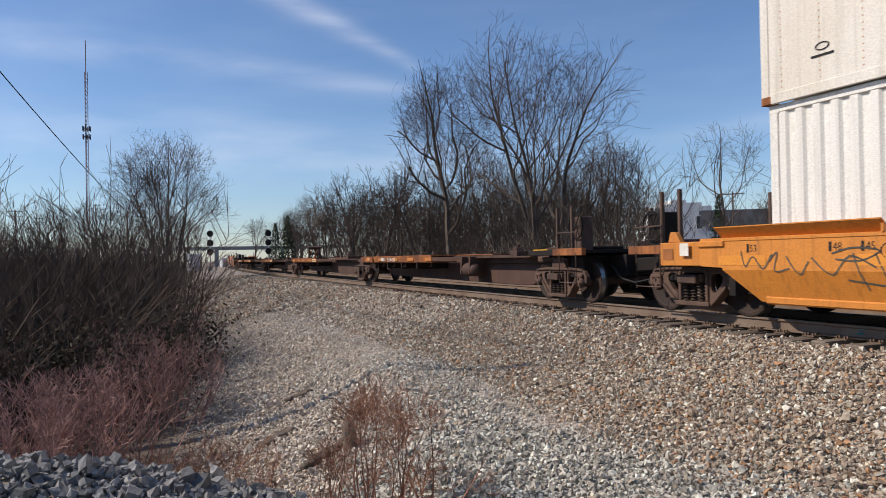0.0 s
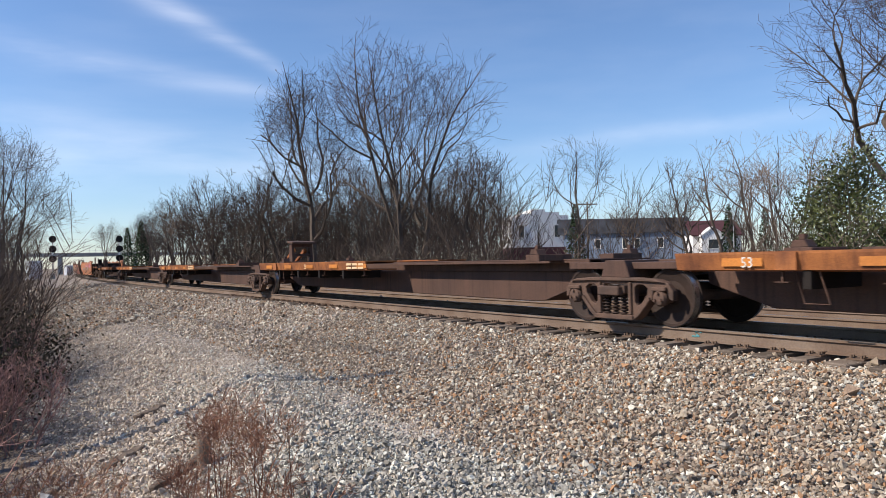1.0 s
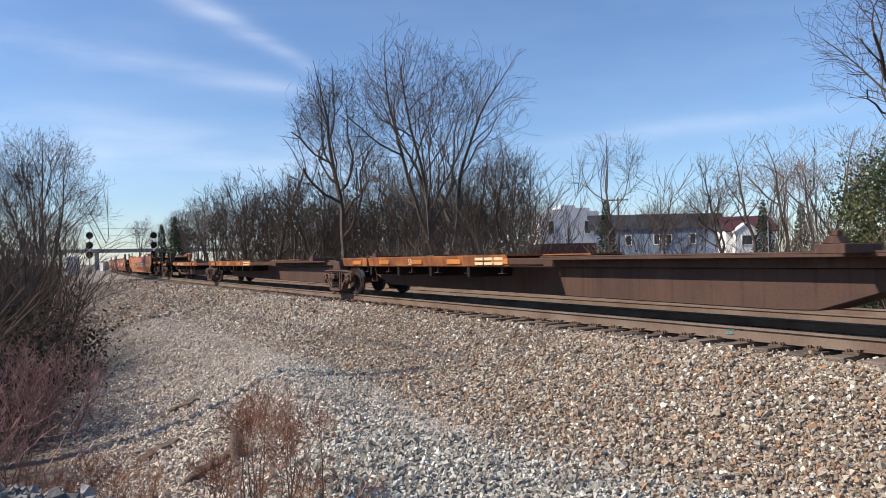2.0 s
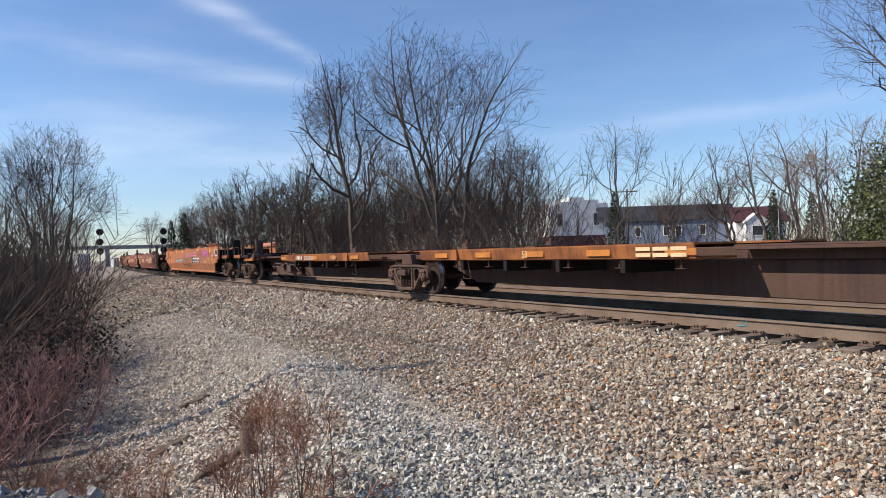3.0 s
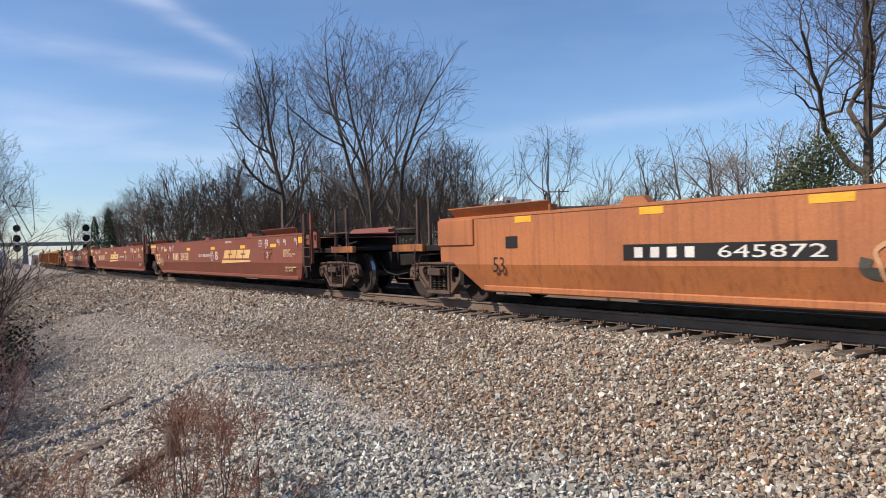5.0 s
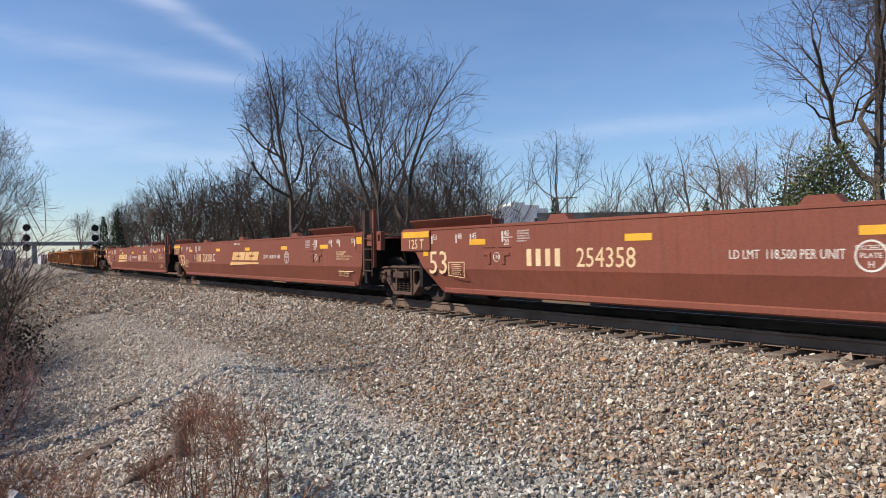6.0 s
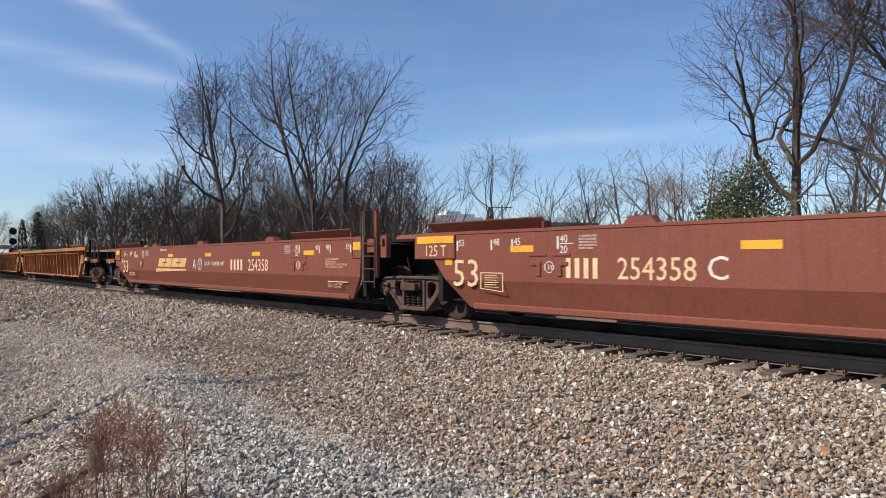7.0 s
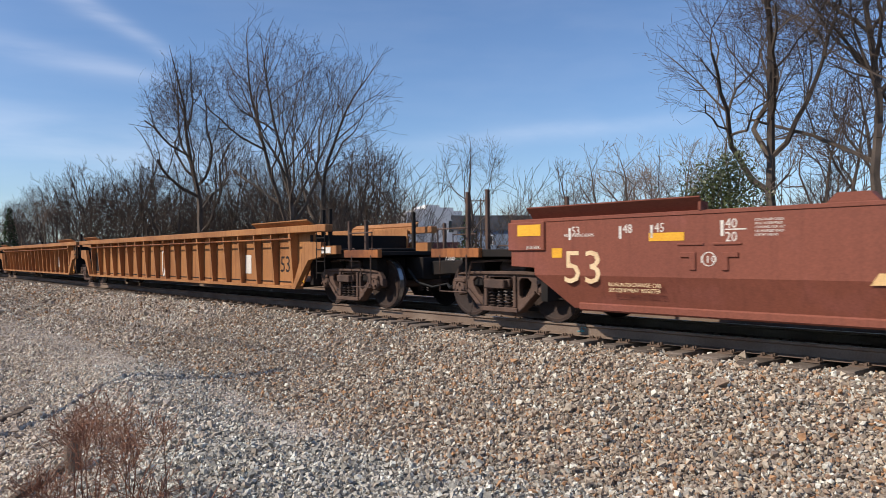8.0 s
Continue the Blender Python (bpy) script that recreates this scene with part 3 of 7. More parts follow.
pale = np.concatenate([scatter(7.0, 18, -1.2, 3.8, 950, 23, lambda u, n, r: (n > ditch_edge(u) - 1.0 + 0.9 * r) & (n < ditch_edge(u) + 1.7 + 0.7 * r)), scatter(14, 30, 0.6, 4.4, 420, 22, lambda u, n, r: r > path_wear(u, n) * 0.8)])
stones("pale_gravel", "pale tan pebbles on the side of the ditch", M_PALE, pale, 0.030, 3)
fine_gravel = scatter(5.5, 17, 2.9, 5.0, 1700, 29, lambda u, n, r: r < 1.5 * path_wear(u, n))
stones("fine_gravel", "pale fine gravel worn along the path", M_PALE, fine_gravel, 0.015, 9)
near_pile = scatter(1.4, 5.0, -3.6, 1.9, 2300, 24, lambda u, n, r: (np.hypot(u, n) < 4.7 + 0.3 * r) & (np.hypot(u, n) > 2.0))
stones("dark_stone_pile", "dark grey crushed stone heaped beside the crossing", M_DARKSTONE, near_pile, 0.0285, 4, True)
far_chips = np.concatenate([scatter(26, 44, 1.6, 8.0, 90, 27), scatter(42, 75, 1.8, 8.2, 40, 28)])
stones("far_ballast", "tan ballast and gravel farther along the line", M_BALLAST, far_chips, 0.058, 6)
between = scatter(-6, 34, 10.9, 12.3, 150, 25)
stones("light_ballast", "pale ballast between the two tracks", M_BALLAST, between, 0.045, 5)


# ---- bare trees ----
def tubes(name, segs, mat, thick_sides=5):
    """Segments (p, q, radius, radius) as tapered tubes; thin ones get three sides."""
    segs = sorted(segs, key=lambda s: -s[2])
    P = np.array([s[0] for s in segs])
    Q = np.array([s[1] for s in segs])
    r0, r1 = np.array([s[2] for s in segs]), np.array([s[3] for s in segs])
    d = Q - P
    d /= np.maximum(np.linalg.norm(d, axis=1), 1e-6)[:, None]
    ref = np.where(np.abs(d[:, 2:3]) < 0.9, np.array([[0, 0, 1.0]]), np.array([[1.0, 0, 0]]))
    a = np.cross(d, ref)
    a /= np.linalg.norm(a, axis=1)[:, None]
    b = np.cross(d, a)
    V, F, base = [], [], 0
    big = int((r0 > 0.05).sum())
    for lo, hi, k in ((0, big, thick_sides), (big, len(segs), 3)):
        if hi <= lo:
            continue
        ang = 2 * np.pi * np.arange(k) / k
        ring = np.cos(ang)[None, :, None] * a[lo:hi, None] + np.sin(ang)[None, :, None] * b[lo:hi, None]
        v = np.concatenate([P[lo:hi, None] + ring * r0[lo:hi, None, None], Q[lo:hi, None] + ring * r1[lo:hi, None, None]], 1)
        m = hi - lo
        j = np.arange(k)
        quad = np.stack([j, (j + 1) % k, k + (j + 1) % k, k + j], -1)
        F.append((quad[None] + base + 2 * k * np.arange(m)[:, None, None]).reshape(-1, 4))
        V.append(v.reshape(-1, 3))
        base += m * 2 * k
    return quick_mesh(name, np.concatenate(V), np.concatenate(F), mat)


def tree_segments(height, seed, width, stems=1, clear=0.3, fine_r=0.007, lean=0.2, crook=1.0, levels=4, angle=(0.5, 0.95), dense=1.0, low=0.5, twigs=1.0, girth=0.0165):
    """Trunk, curving limbs, branches and twigs inside a rounded crown. width: half the crown's spread."""
    rng = random.Random(seed)
    wood, fine = [], []
    step = [height / k for k in (15, 22, 30, 40, 50, 60)]
    wobble = (0.07, 0.15, 0.18, 0.22, 0.25, 0.25)
    lift = (0.05, 0.10, 0.07, 0.05, 0.04, 0.03)
    start = (clear, 0.16, 0.12, 0.10, 0.1, 0.1)
    zc = (0.98 + clear * low) / 2 * height
    hz = height - zc

    def inside(p, slack):
        return (p.x * p.x + p.y * p.y) / (width * width) + ((p.z - zc) / hz) ** 2 < slack

    def grow(p, d, length, r, depth):
        n = max(2, round(length / step[depth]))
        spin, slack = rng.uniform(0, 6.28), rng.uniform(0.72, 1.35)
        for i in range(n):
            f = i / n
            w = wobble[depth] * crook
            d = (d + Vector((rng.gauss(0, w), rng.gauss(0, w), rng.gauss(0, w) * 0.7 + lift[depth]))).normalized()
            q = p + d * length / n
            if depth > 0 and q.z > clear * height and not inside(q, slack):
                return
            r0, r1 = max(r * (1 - 0.95 * f), fine_r), max(r * (1 - 0.95 * (i + 1) / n), fine_r * 0.8)
            (wood if r0 > 0.022 else fine).append((p[:], q[:], r0, r1))
            if depth < levels and f >= start[depth]:
                for _ in range(1 + (rng.random() < 0.45 * dense) + (depth > 1 and rng.random() < 0.55 * twigs)):
                    if rng.random() > 0.92 * dense:
                        continue
                    spin += 2.4 + rng.uniform(-0.5, 0.5)
                    side = d.orthogonal().normalized()
                    side.rotate(Matrix.Rotation(spin, 3, d))
                    t = rng.uniform(*angle) if depth == 0 else rng.uniform(0.45, 1.0)
                    left = length * (1 - f)
                    far = left * (rng.uniform(0.60, 0.95) if depth == 0 else rng.uniform(0.45, 0.90)) + step[depth] * 0.6
                    grow(p.lerp(q, rng.random()), (d * math.cos(t) + side * math.sin(t)).normalized(), far, max(r0 * (rng.uniform(0.42, 0.72) if depth == 0 else rng.uniform(0.38, 0.64)), fine_r), depth + 1)
            p = q

    for k in range(stems):
        a = 2 * math.pi * k / stems + seed
        ln = lean if stems > 1 else 0.03
        grow(Vector((0.25 * math.cos(a) * (stems > 1), 0.25 * math.sin(a) * (stems > 1), -0.3)), Vector((ln * math.cos(a), ln * math.sin(a), 1)).normalized(),
             height * (rng.uniform(0.86, 0.96) if stems > 1 else 0.98), height * girth / stems ** 0.35, 0)
    return wood, fine


def bare_tree(label, height, seed, width, group="", mat_twig=None, **kw):
    wood, fine = tree_segments(height, seed, width, **kw)
    t = thing("tree", label, "tree", group)
    for name, segs, mat in (("trunk", wood, M_BARK), ("crown", fine, mat_twig or M_TWIG)):
        ob = new(name, tubes(name, segs, mat))
        ob.parent = t
    return t


def plant(t, x, y, turn=0.0, size=1.0, dz=0.0):
    t.matrix_basis = pose(x, y, float(terrain(np.array(x), np.array(y))) + dz, 0, 0, turn) @ Matrix.Diagonal((size, size, size, 1))


def plant_copy(t, x, y, turn, size, dz=0.0):
    c = copy_thing(t, Matrix.Identity(4))
    plant(c, x, y, turn, size, dz)
    return c


BACK, BESIDE = "trees behind the tracks", "trees beside the brush"
plant(bare_tree("tall bare tree whose dark trunk forks into upright limbs", 19.2, 4, 5.0, BACK, clear=0.20, fine_r=0.0085, crook=1.25, angle=(0.6, 1.05), twigs=0.5, low=0.3), *at_bearing(0.6, 60), 20)
plant(bare_tree("tall bare tree with several stems and a broad twiggy crown", 19.8, 9, 6.8, BACK, stems=3, clear=0.18, lean=0.22, fine_r=0.0085, crook=1.15, angle=(0.5, 0.95), dense=0.80, twigs=0.3, low=0.3), *at_bearing(8.0, 52), 70)
plant(bare_tree("slender bare tree with fine upright twigs", 12.6, 21, 3.2, BACK, clear=0.30, fine_r=0.0075, angle=(0.45, 0.85), dense=0.75, twigs=0.1, girth=0.012), *at_bearing(20.8, 56), 0)
plant(bare_tree("many-stemmed bare tree with a rounded fan of twigs", 13.6, 33, 5.8, BESIDE, stems=4, clear=0.18, lean=0.30, fine_r=0.0085, angle=(0.35, 0.75), dense=0.78, twigs=0.2), *at_bearing(-20.6, 66), 10)
plant(bare_tree("large bare tree with heavy crooked limbs and lit bark", 17.5, 42, 5.2, BACK, stems=1, clear=0.26, fine_r=0.006, crook=1.5, angle=(0.5, 1.0), girth=0.0145), *at_bearing(42.6, 32), 80)
plant(bare_tree("large bare tree with a straight pale trunk", 19.0, 51, 5.2, BACK, stems=2, clear=0.26, lean=0.08, fine_r=0.006, crook=1.4, angle=(0.5, 1.0), twigs=0.6, girth=0.0155), *at_bearing(49.2, 31), 40)
FAR = [bare_tree("bare grey-brown tree in the tree line", 12.2, 15 + k, (3.9, 4.4, 3.6, 3.4)[k], BACK, M_PALETWIG if k == 2 else None, levels=3, stems=(1, 2, 1, 1)[k], clear=0.14, lean=0.16, fine_r=0.0115, twigs=0.9, dense=0.85, crook=1.3, angle=(0.5, 1.0), low=0.2) for k in range(4)]
rng = random.Random(77)
plant(FAR[0], *at_bearing(-4.6, 70), 0, 1.0)
plant(FAR[1], *at_bearing(-7.2, 74), 0, 0.95)
plant(FAR[2], *at_bearing(31.0, 62), 0, 0.95)
plant(FAR[3], *at_bearing(13.6, 62), 0, 0.95)
for b, d, k, s in ((40.5, 46, 2, 0.95), (54, 36, 3, 1.2), (46, 46, 1, 1.1), (57, 38, 1, 1.0), (33.0, 58, 2, 0.92), (36.0, 60, 2, 0.95), (29.0, 66, 0, 0.9), (38.3, 55, 2, 0.85), (34.6, 72, 2, 1.0),
                   (4.3, 68, 1, 1.15), (10.8, 60, 0, 1.1), (12.3, 64, 3, 1.05), (-1.5, 66, 1, 1.0), (-9.2, 84, 1, 0.9), (-2.6, 76, 3, 0.95), (2.8, 74, 3, 1.0), (9.3, 70, 1, 1.1), (6.0, 76, 0, 1.1), (49, 50, 3, 1.2), (61, 40, 1, 1.1)):
    plant_copy(FAR[k], *at_bearing(b, d), rng.uniform(0, 360), s)
for i in range(36):
    b = -10.0 + 25 * (i + rng.random()) / 36
    plant_copy(FAR[rng.randrange(4)], *at_bearing(b, rng.uniform(64, 96)), rng.uniform(0, 360), rng.uniform(0.62, 0.92))
for i in range(20):
    plant_copy(FAR[rng.choice((0, 2, 3))], *at_bearing(22 + 40 * (i + rng.random()) / 20, rng.uniform(105, 170)), rng.uniform(0, 360), rng.uniform(0.8, 1.15))
for i in range(12):
    plant_copy(FAR[rng.choice((1, 3))], *at_bearing(rng.uniform(-14.9, -10.0), rng.uniform(170, 280)), rng.uniform(0, 360), rng.uniform(1.0, 1.4))
for b, d, s in ((-22.5, 78, 0.85), (-21.6, 95, 0.9), (-20.2, 120, 0.95), (-19.4, 150, 1.0), (-19.0, 190, 1.15), (-27.5, 80, 0.75), (-31, 72, 0.5), (-34, 90, 0.6), (-24.5, 100, 0.8), (-18.4, 230, 1.2), (-25.5, 140, 1.1)):
    plant_copy(FAR[rng.choice((1, 3))], *at_bearing(b, d), rng.uniform(0, 360), s)


# ---- low growth ----
def thicket(name, label, mat, spots, height, seed, shoots=5, thick=0.006, lean=0.35, category="brush", twigs=2):
    """Leafless shrubs: many thin stems, each with side shoots."""
    rng = random.Random(seed)
    segs = []
    for x, y, k in spots:
        z = float(terrain(np.array(x), np.array(y)))
        h = height * k
        d = Vector((rng.gauss(0, lean), rng.gauss(0, lean), 1)).normalized()
        p, n = Vector((x, y, z - 0.05)), 3
        r = thick * (0.6 + 0.6 * k)
        for i in range(n):
            q = p + d * h / n
            segs.append((p[:], q[:], r * (1 - 0.26 * i), r * (1 - 0.26 * (i + 1))))
            for c in range(shoots):
                if rng.random() < 0.75 and (i > 0 or c < 2):
                    e = (d + Vector((rng.gauss(0, 0.6), rng.gauss(0, 0.6), rng.uniform(0, 0.5)))).normalized()
                    o = p.lerp(q, rng.random())
                    m = o + e * h * rng.uniform(0.12, 0.32)
                    segs.append((o[:], m[:], r * 0.6, r * 0.42))
                    for _ in range(twigs):
                        e2 = (e + Vector((rng.gauss(0, 0.5), rng.gauss(0, 0.5), rng.uniform(-0.1, 0.5)))).normalized()
                        segs.append((m[:], (m + e2 * h * rng.uniform(0.06, 0.18))[:], r * 0.45, r * 0.25))
            p, d = q, (d + Vector((rng.gauss(0, 0.2), rng.gauss(0, 0.2), 0.05))).normalized()
    return tagged(new(name, tubes(name, segs, mat, 4)), label, category, kind="stuff")


def spread_spots(n, u0, u1, seed, side, h0=0.5, h1=1.1, power=1.5):
    rng = random.Random(seed)
    out = []
    while len(out) < n:
        u = u0 + (u1 - u0) * rng.random() ** power
        lo, hi = side(u)
        v = rng.uniform(lo, hi)
        out.append((*un(u, v), rng.uniform(h0, h1)))
    return out


def brush_edge(u):
    return 0.2 * (u - 10.5) if u < 16 else 1.1 + 0.033 * (u - 16)


thicket("brush", "grey-brown leafless bramble stems in the ditch", M_TWIG, spread_spots(420, 11.5, 27, 61, lambda u: (-9.5, brush_edge(u) - 0.1), 0.4, 1.2), 1.5, 62, 6, 0.0070, 0.8)
thicket("brush", "tall grey-brown leafless shrubs beside the ditch", M_TWIG, spread_spots(620, 15, 36, 63, lambda u: (-13, min(brush_edge(u) - 0.5, 0.9)), 0.55, 1.15, 1.0), 4.1, 64, 6, 0.013, 0.45)
thicket("brush", "tall leafless brown brush along the line", M_TWIG, spread_spots(1150, 20, 80, 3, lambda u: (-18, brush_edge(u) + 0.3), 0.6, 1.2, 1.2), 3.2, 4, 5, 0.019, 0.5)
thicket("brush", "dark tangled brush behind the ditch", M_TWIG, spread_spots(800, 13, 36, 31, lambda u: (-14, min(brush_edge(u) - 1.0, 0.5)), 0.6, 1.2, 1.1), 3.0, 41, 5, 0.015, 0.5)
def opened(spots):
    """Thin the growth where the buildings show through."""
    return [p for i, p in enumerate(spots) if not (15.5 < math.degrees(math.atan2(p[0], p[1])) < 32.0) or i % 4 == 0]


thicket("undergrowth", "tangled leafless undergrowth below the tree line", M_TWIG, opened(spread_spots(1500, -6, 95, 5, lambda u: (20.5, 34), 0.4, 1.2, 1.0)), 3.9, 6, 4, 0.018)
thicket("undergrowth", "tall brown saplings crowded behind the tracks", M_TWIG, opened(spread_spots(800, 34, 110, 15, lambda u: (24, 46), 0.5, 1.2, 1.0)), 7.0, 16, 6, 0.024, 0.25)
thicket("undergrowth", "pale leafless saplings below the tree line", M_PALETWIG, opened(spread_spots(420, -6, 85, 7, lambda u: (19.5, 30), 0.4, 1.1, 1.0)), 3.2, 8, 4, 0.015)


def shrubs(name, label, mat, spots, kinds, category):
    """Forked leafless shrubs; spots of (x, y, turn, size), each one of the kinds of segments."""
    segs = []
    for k, (x, y, turn, size) in enumerate(spots):
        m = pose(x, y, float(terrain(np.array(x), np.array(y))) + 0.1 * size, 0, 0, turn)
        for p, q, r0, r1 in kinds[k % len(kinds)]:
            segs.append(((m @ (Vector(p) * size))[:], (m @ (Vector(q) * size))[:], r0, r1))
    return tagged(new(name, tubes(name, segs, mat, 4)), label, category, kind="stuff")


wrng = random.Random(12)
SHRUB = [sum(tree_segments(1.9, 80 + k, 0.75, stems=3, clear=0.10, fine_r=0.0022, lean=0.32, crook=1.5, levels=3, angle=(0.4, 0.8), low=0.2, dense=0.5, twigs=0.0, girth=0.010), []) for k in range(5)]
BUSH = [sum(tree_segments(1.9, 120 + k, 0.85, stems=3, clear=0.08, fine_r=0.0050, lean=0.34, crook=1.5, levels=2, angle=(0.4, 0.9), low=0.2, dense=0.6, twigs=0.0, girth=0.010), []) for k in range(6)]
near = [(*un(wrng.uniform(5.2, 9.5), wrng.uniform(-5.2, -1.0)), wrng.uniform(0, 360), wrng.uniform(0.65, 1.1)) for k in range(30)]
shrubs("brush", "forked red-brown leafless shrubs at the edge of the ditch", M_BRUSH, near, SHRUB, "brush")
beyond = [(x, y, wrng.uniform(0, 360), k) for x, y, k in spread_spots(200, 8.5, 22, 1, lambda u: (-9.0, brush_edge(u) + 0.1), 0.55, 1.05)]
shrubs("brush", "dense leafless red-brown brush in the ditch", M_BRUSH, beyond, BUSH, "brush")
WEED = [sum(tree_segments(1.3, 90 + k, 0.34, stems=1, clear=0.35, fine_r=0.0019, crook=1.2, levels=3, angle=(0.35, 0.8), low=1.3, twigs=1.5, girth=0.0085), []) for k in range(4)]
clump = [(at_bearing(-6.6, 5.5)[0] + wrng.gauss(0, 0.27), at_bearing(-6.6, 5.5)[1] + wrng.gauss(0, 0.30), wrng.uniform(0, 360), wrng.uniform(0.55, 1.08)) for k in range(30)]
shrubs("dry_weeds", "dry red-brown weeds with fuzzy seed heads", M_WEED, clump, WEED, "weeds")
low = [(*un(wrng.uniform(5.6, 11), wrng.uniform(-3.5, 1.2)), wrng.uniform(0.5, 1.0)) for k in range(800)]
thicket("dry_weeds", "low dry stems on the ditch floor", M_WEED, low, 0.45, 14, 4, 0.004, 0.6, "weeds", 2)
litter = [(*un(wrng.uniform(5.2, 12), wrng.uniform(-4.5, 1.5)), wrng.uniform(0.4, 1.2)) for k in range(1300)]
thicket("twig_litter", "fallen tan twigs and stalks in the ditch", M_LITTER, litter, 0.30, 15, 1, 0.005, 3.0, "litter", 1)


def leafy(name, label, cx, cy, z0, size, leaves, leaf, mat, seed, category="bush", group=""):
    """An evergreen shrub: stems, and leaves in uneven clumps with gaps."""
    rng = np.random.default_rng(seed)
    t = thing(name, label, category, group)
    k = 46
    a = rng.normal(size=(k, 3))
    a /= np.linalg.norm(a, axis=1)[:, None]
    cen = a * rng.uniform(0.45, 1.0, (k, 1)) * np.array(size) + np.array([0, 0, size[2] * 0.9])
    cen[:, 2] = np.maximum(cen[:, 2], 0.3)
    which = rng.integers(0, k, leaves)
    pos = cen[which] + rng.normal(0, 0.24, (leaves, 3)) * np.array(size).mean() ** 0.5
    d, e = rng.normal(size=(leaves, 3)), rng.normal(size=(leaves, 3))
    d /= np.linalg.norm(d, axis=1)[:, None]
    e -= (e * d).sum(1)[:, None] * d
    e /= np.linalg.norm(e, axis=1)[:, None]
    s = leaf * rng.uniform(0.6, 1.3, (leaves, 1))
    v = np.stack([pos - d * s, pos + e * s * 0.45, pos + d * s, pos - e * s * 0.45], 1).reshape(-1, 3)
    crown = new("foliage", quick_mesh("foliage", v, np.arange(leaves * 4).reshape(-1, 4), mat))
    crown.parent = t
    segs = []
    for c in cen[:30]:
        m = np.array([c[0] * 0.35, c[1] * 0.35, c[2] * 0.5])
        segs += [((0, 0, -0.2), tuple(m), 0.05, 0.035), (tuple(m), tuple(c), 0.03, 0.012)]
    stem = new("stem", tubes("stem", segs, M_BARK))
    stem.parent = t
    t.matrix_basis = pose(cx, cy, z0)
    return t


# Bramble clumps whose dark leaves stand in for the shaded inside of the brush.
for b, d, w, k in ((-23.5, 15.0, 1.5, 71), (-26.5, 18.0, 2.2, 72), (-20.5, 19.5, 1.6, 73), (-30.0, 15.5, 1.6, 74)):
    bx, by = at_bearing(b, d)
    leafy("bramble_bush", "brown-green bramble tangle in the ditch, leaves darkened for the shade inside the brush", bx, by, float(terrain(np.array(bx), np.array(by))), (w, w, 0.95), 2600, 0.05, M_BRAMBLE_SHADE, k, group="brambles beside the ditch")
bx, by = at_bearing(39.2, 27.0)
leafy("evergreen_bush", "glossy dark green broadleaf bush", bx, by, -1.1, (1.6, 1.6, 2.85), 15000, 0.066, M_LEAF, 3)
bx, by = at_bearing(36.8, 28.5)
leafy("evergreen_bush", "dense green bush with yellowish leaf tips", bx, by, -1.1, (0.8, 1.0, 1.7), 5000, 0.066, M_LEAF, 5)
bx, by = at_bearing(42.3, 28)
leafy("ivy", "green ivy round the foot of a trunk", bx, by, -1.1, (0.5, 0.5, 1.9), 1300, 0.07, M_LEAF, 6)


def conifer(x, y, h, seed):
    rng = np.random.default_rng(seed)
    t = thing("conifer", "dark green cone-shaped conifer", "tree", "conifers")
    n = 1500
    f = rng.random(n) ** 0.7
    z = h * (1 - f * 0.95)
    r = 0.20 * h * f * rng.uniform(0.4, 1.0, n)
    a = rng.uniform(0, 2 * np.pi, n)
    pos = np.stack([r * np.cos(a), r * np.sin(a), z], -1)
    out = np.stack([np.cos(a), np.sin(a), -0.35 * np.ones(n)], -1) * 0.035 * h
    tan = np.stack([-np.sin(a), np.cos(a), rng.uniform(-0.6, 0.6, n)], -1) * 0.016 * h
    v = np.stack([pos, pos + out * 0.6 + tan, pos + out, pos + out * 0.6 - tan], 1).reshape(-1, 3)
    crown = new("foliage", quick_mesh("foliage", v, np.arange(n * 4).reshape(-1, 4), M_CONIFER))
    crown.parent = t
    st = new("trunk", tubes("trunk", [((0, 0, -0.3), (0, 0, h), 0.02 * h, 0.004 * h)], M_BARK))
    st.parent = t
    plant(t, x, y)


for k, (b, d, h) in enumerate(((20.6, 88, 8.5), (-11.9, 175, 12.5), (-12.8, 190, 11.5), (31.6, 98, 8.5), (-1.0, 120, 9), (34.0, 120, 9.0))):
    conifer(*at_bearing(b, d), h, k)


# ---- buildings and line-side things ----
def oriented(t, b, d, z=0.0, turn=0.0):
    """Put a thing at a bearing and distance; its -y side faces the camera, then turned."""
    x, y = at_bearing(b, d)
    t.matrix_basis = pose(x, y, z, 0, 0, -b + turn)


def window(parent, x, z, w, h, y):
    bm = bmesh.new()
    bm_ring(bm, [(x - w / 2, z), (x + w / 2, z), (x + w / 2, z + h), (x - w / 2, z + h)], [(x - w / 2 + 0.1, z + 0.1), (x + w / 2 - 0.1, z + 0.1), (x + w / 2 - 0.1, z + h - 0.1), (x - w / 2 + 0.1, z + h - 0.1)], y - 0.08, y + 0.02)
    fr = part("window_frame", bm, M_WALLW, parent)
    bm = bmesh.new()
    bm_box(bm, x - w / 2 + 0.1, x + w / 2 - 0.1, y - 0.03, y - 0.01, z + 0.1, z + h - 0.1)
    part("pane", bm, M_GLASS, fr)


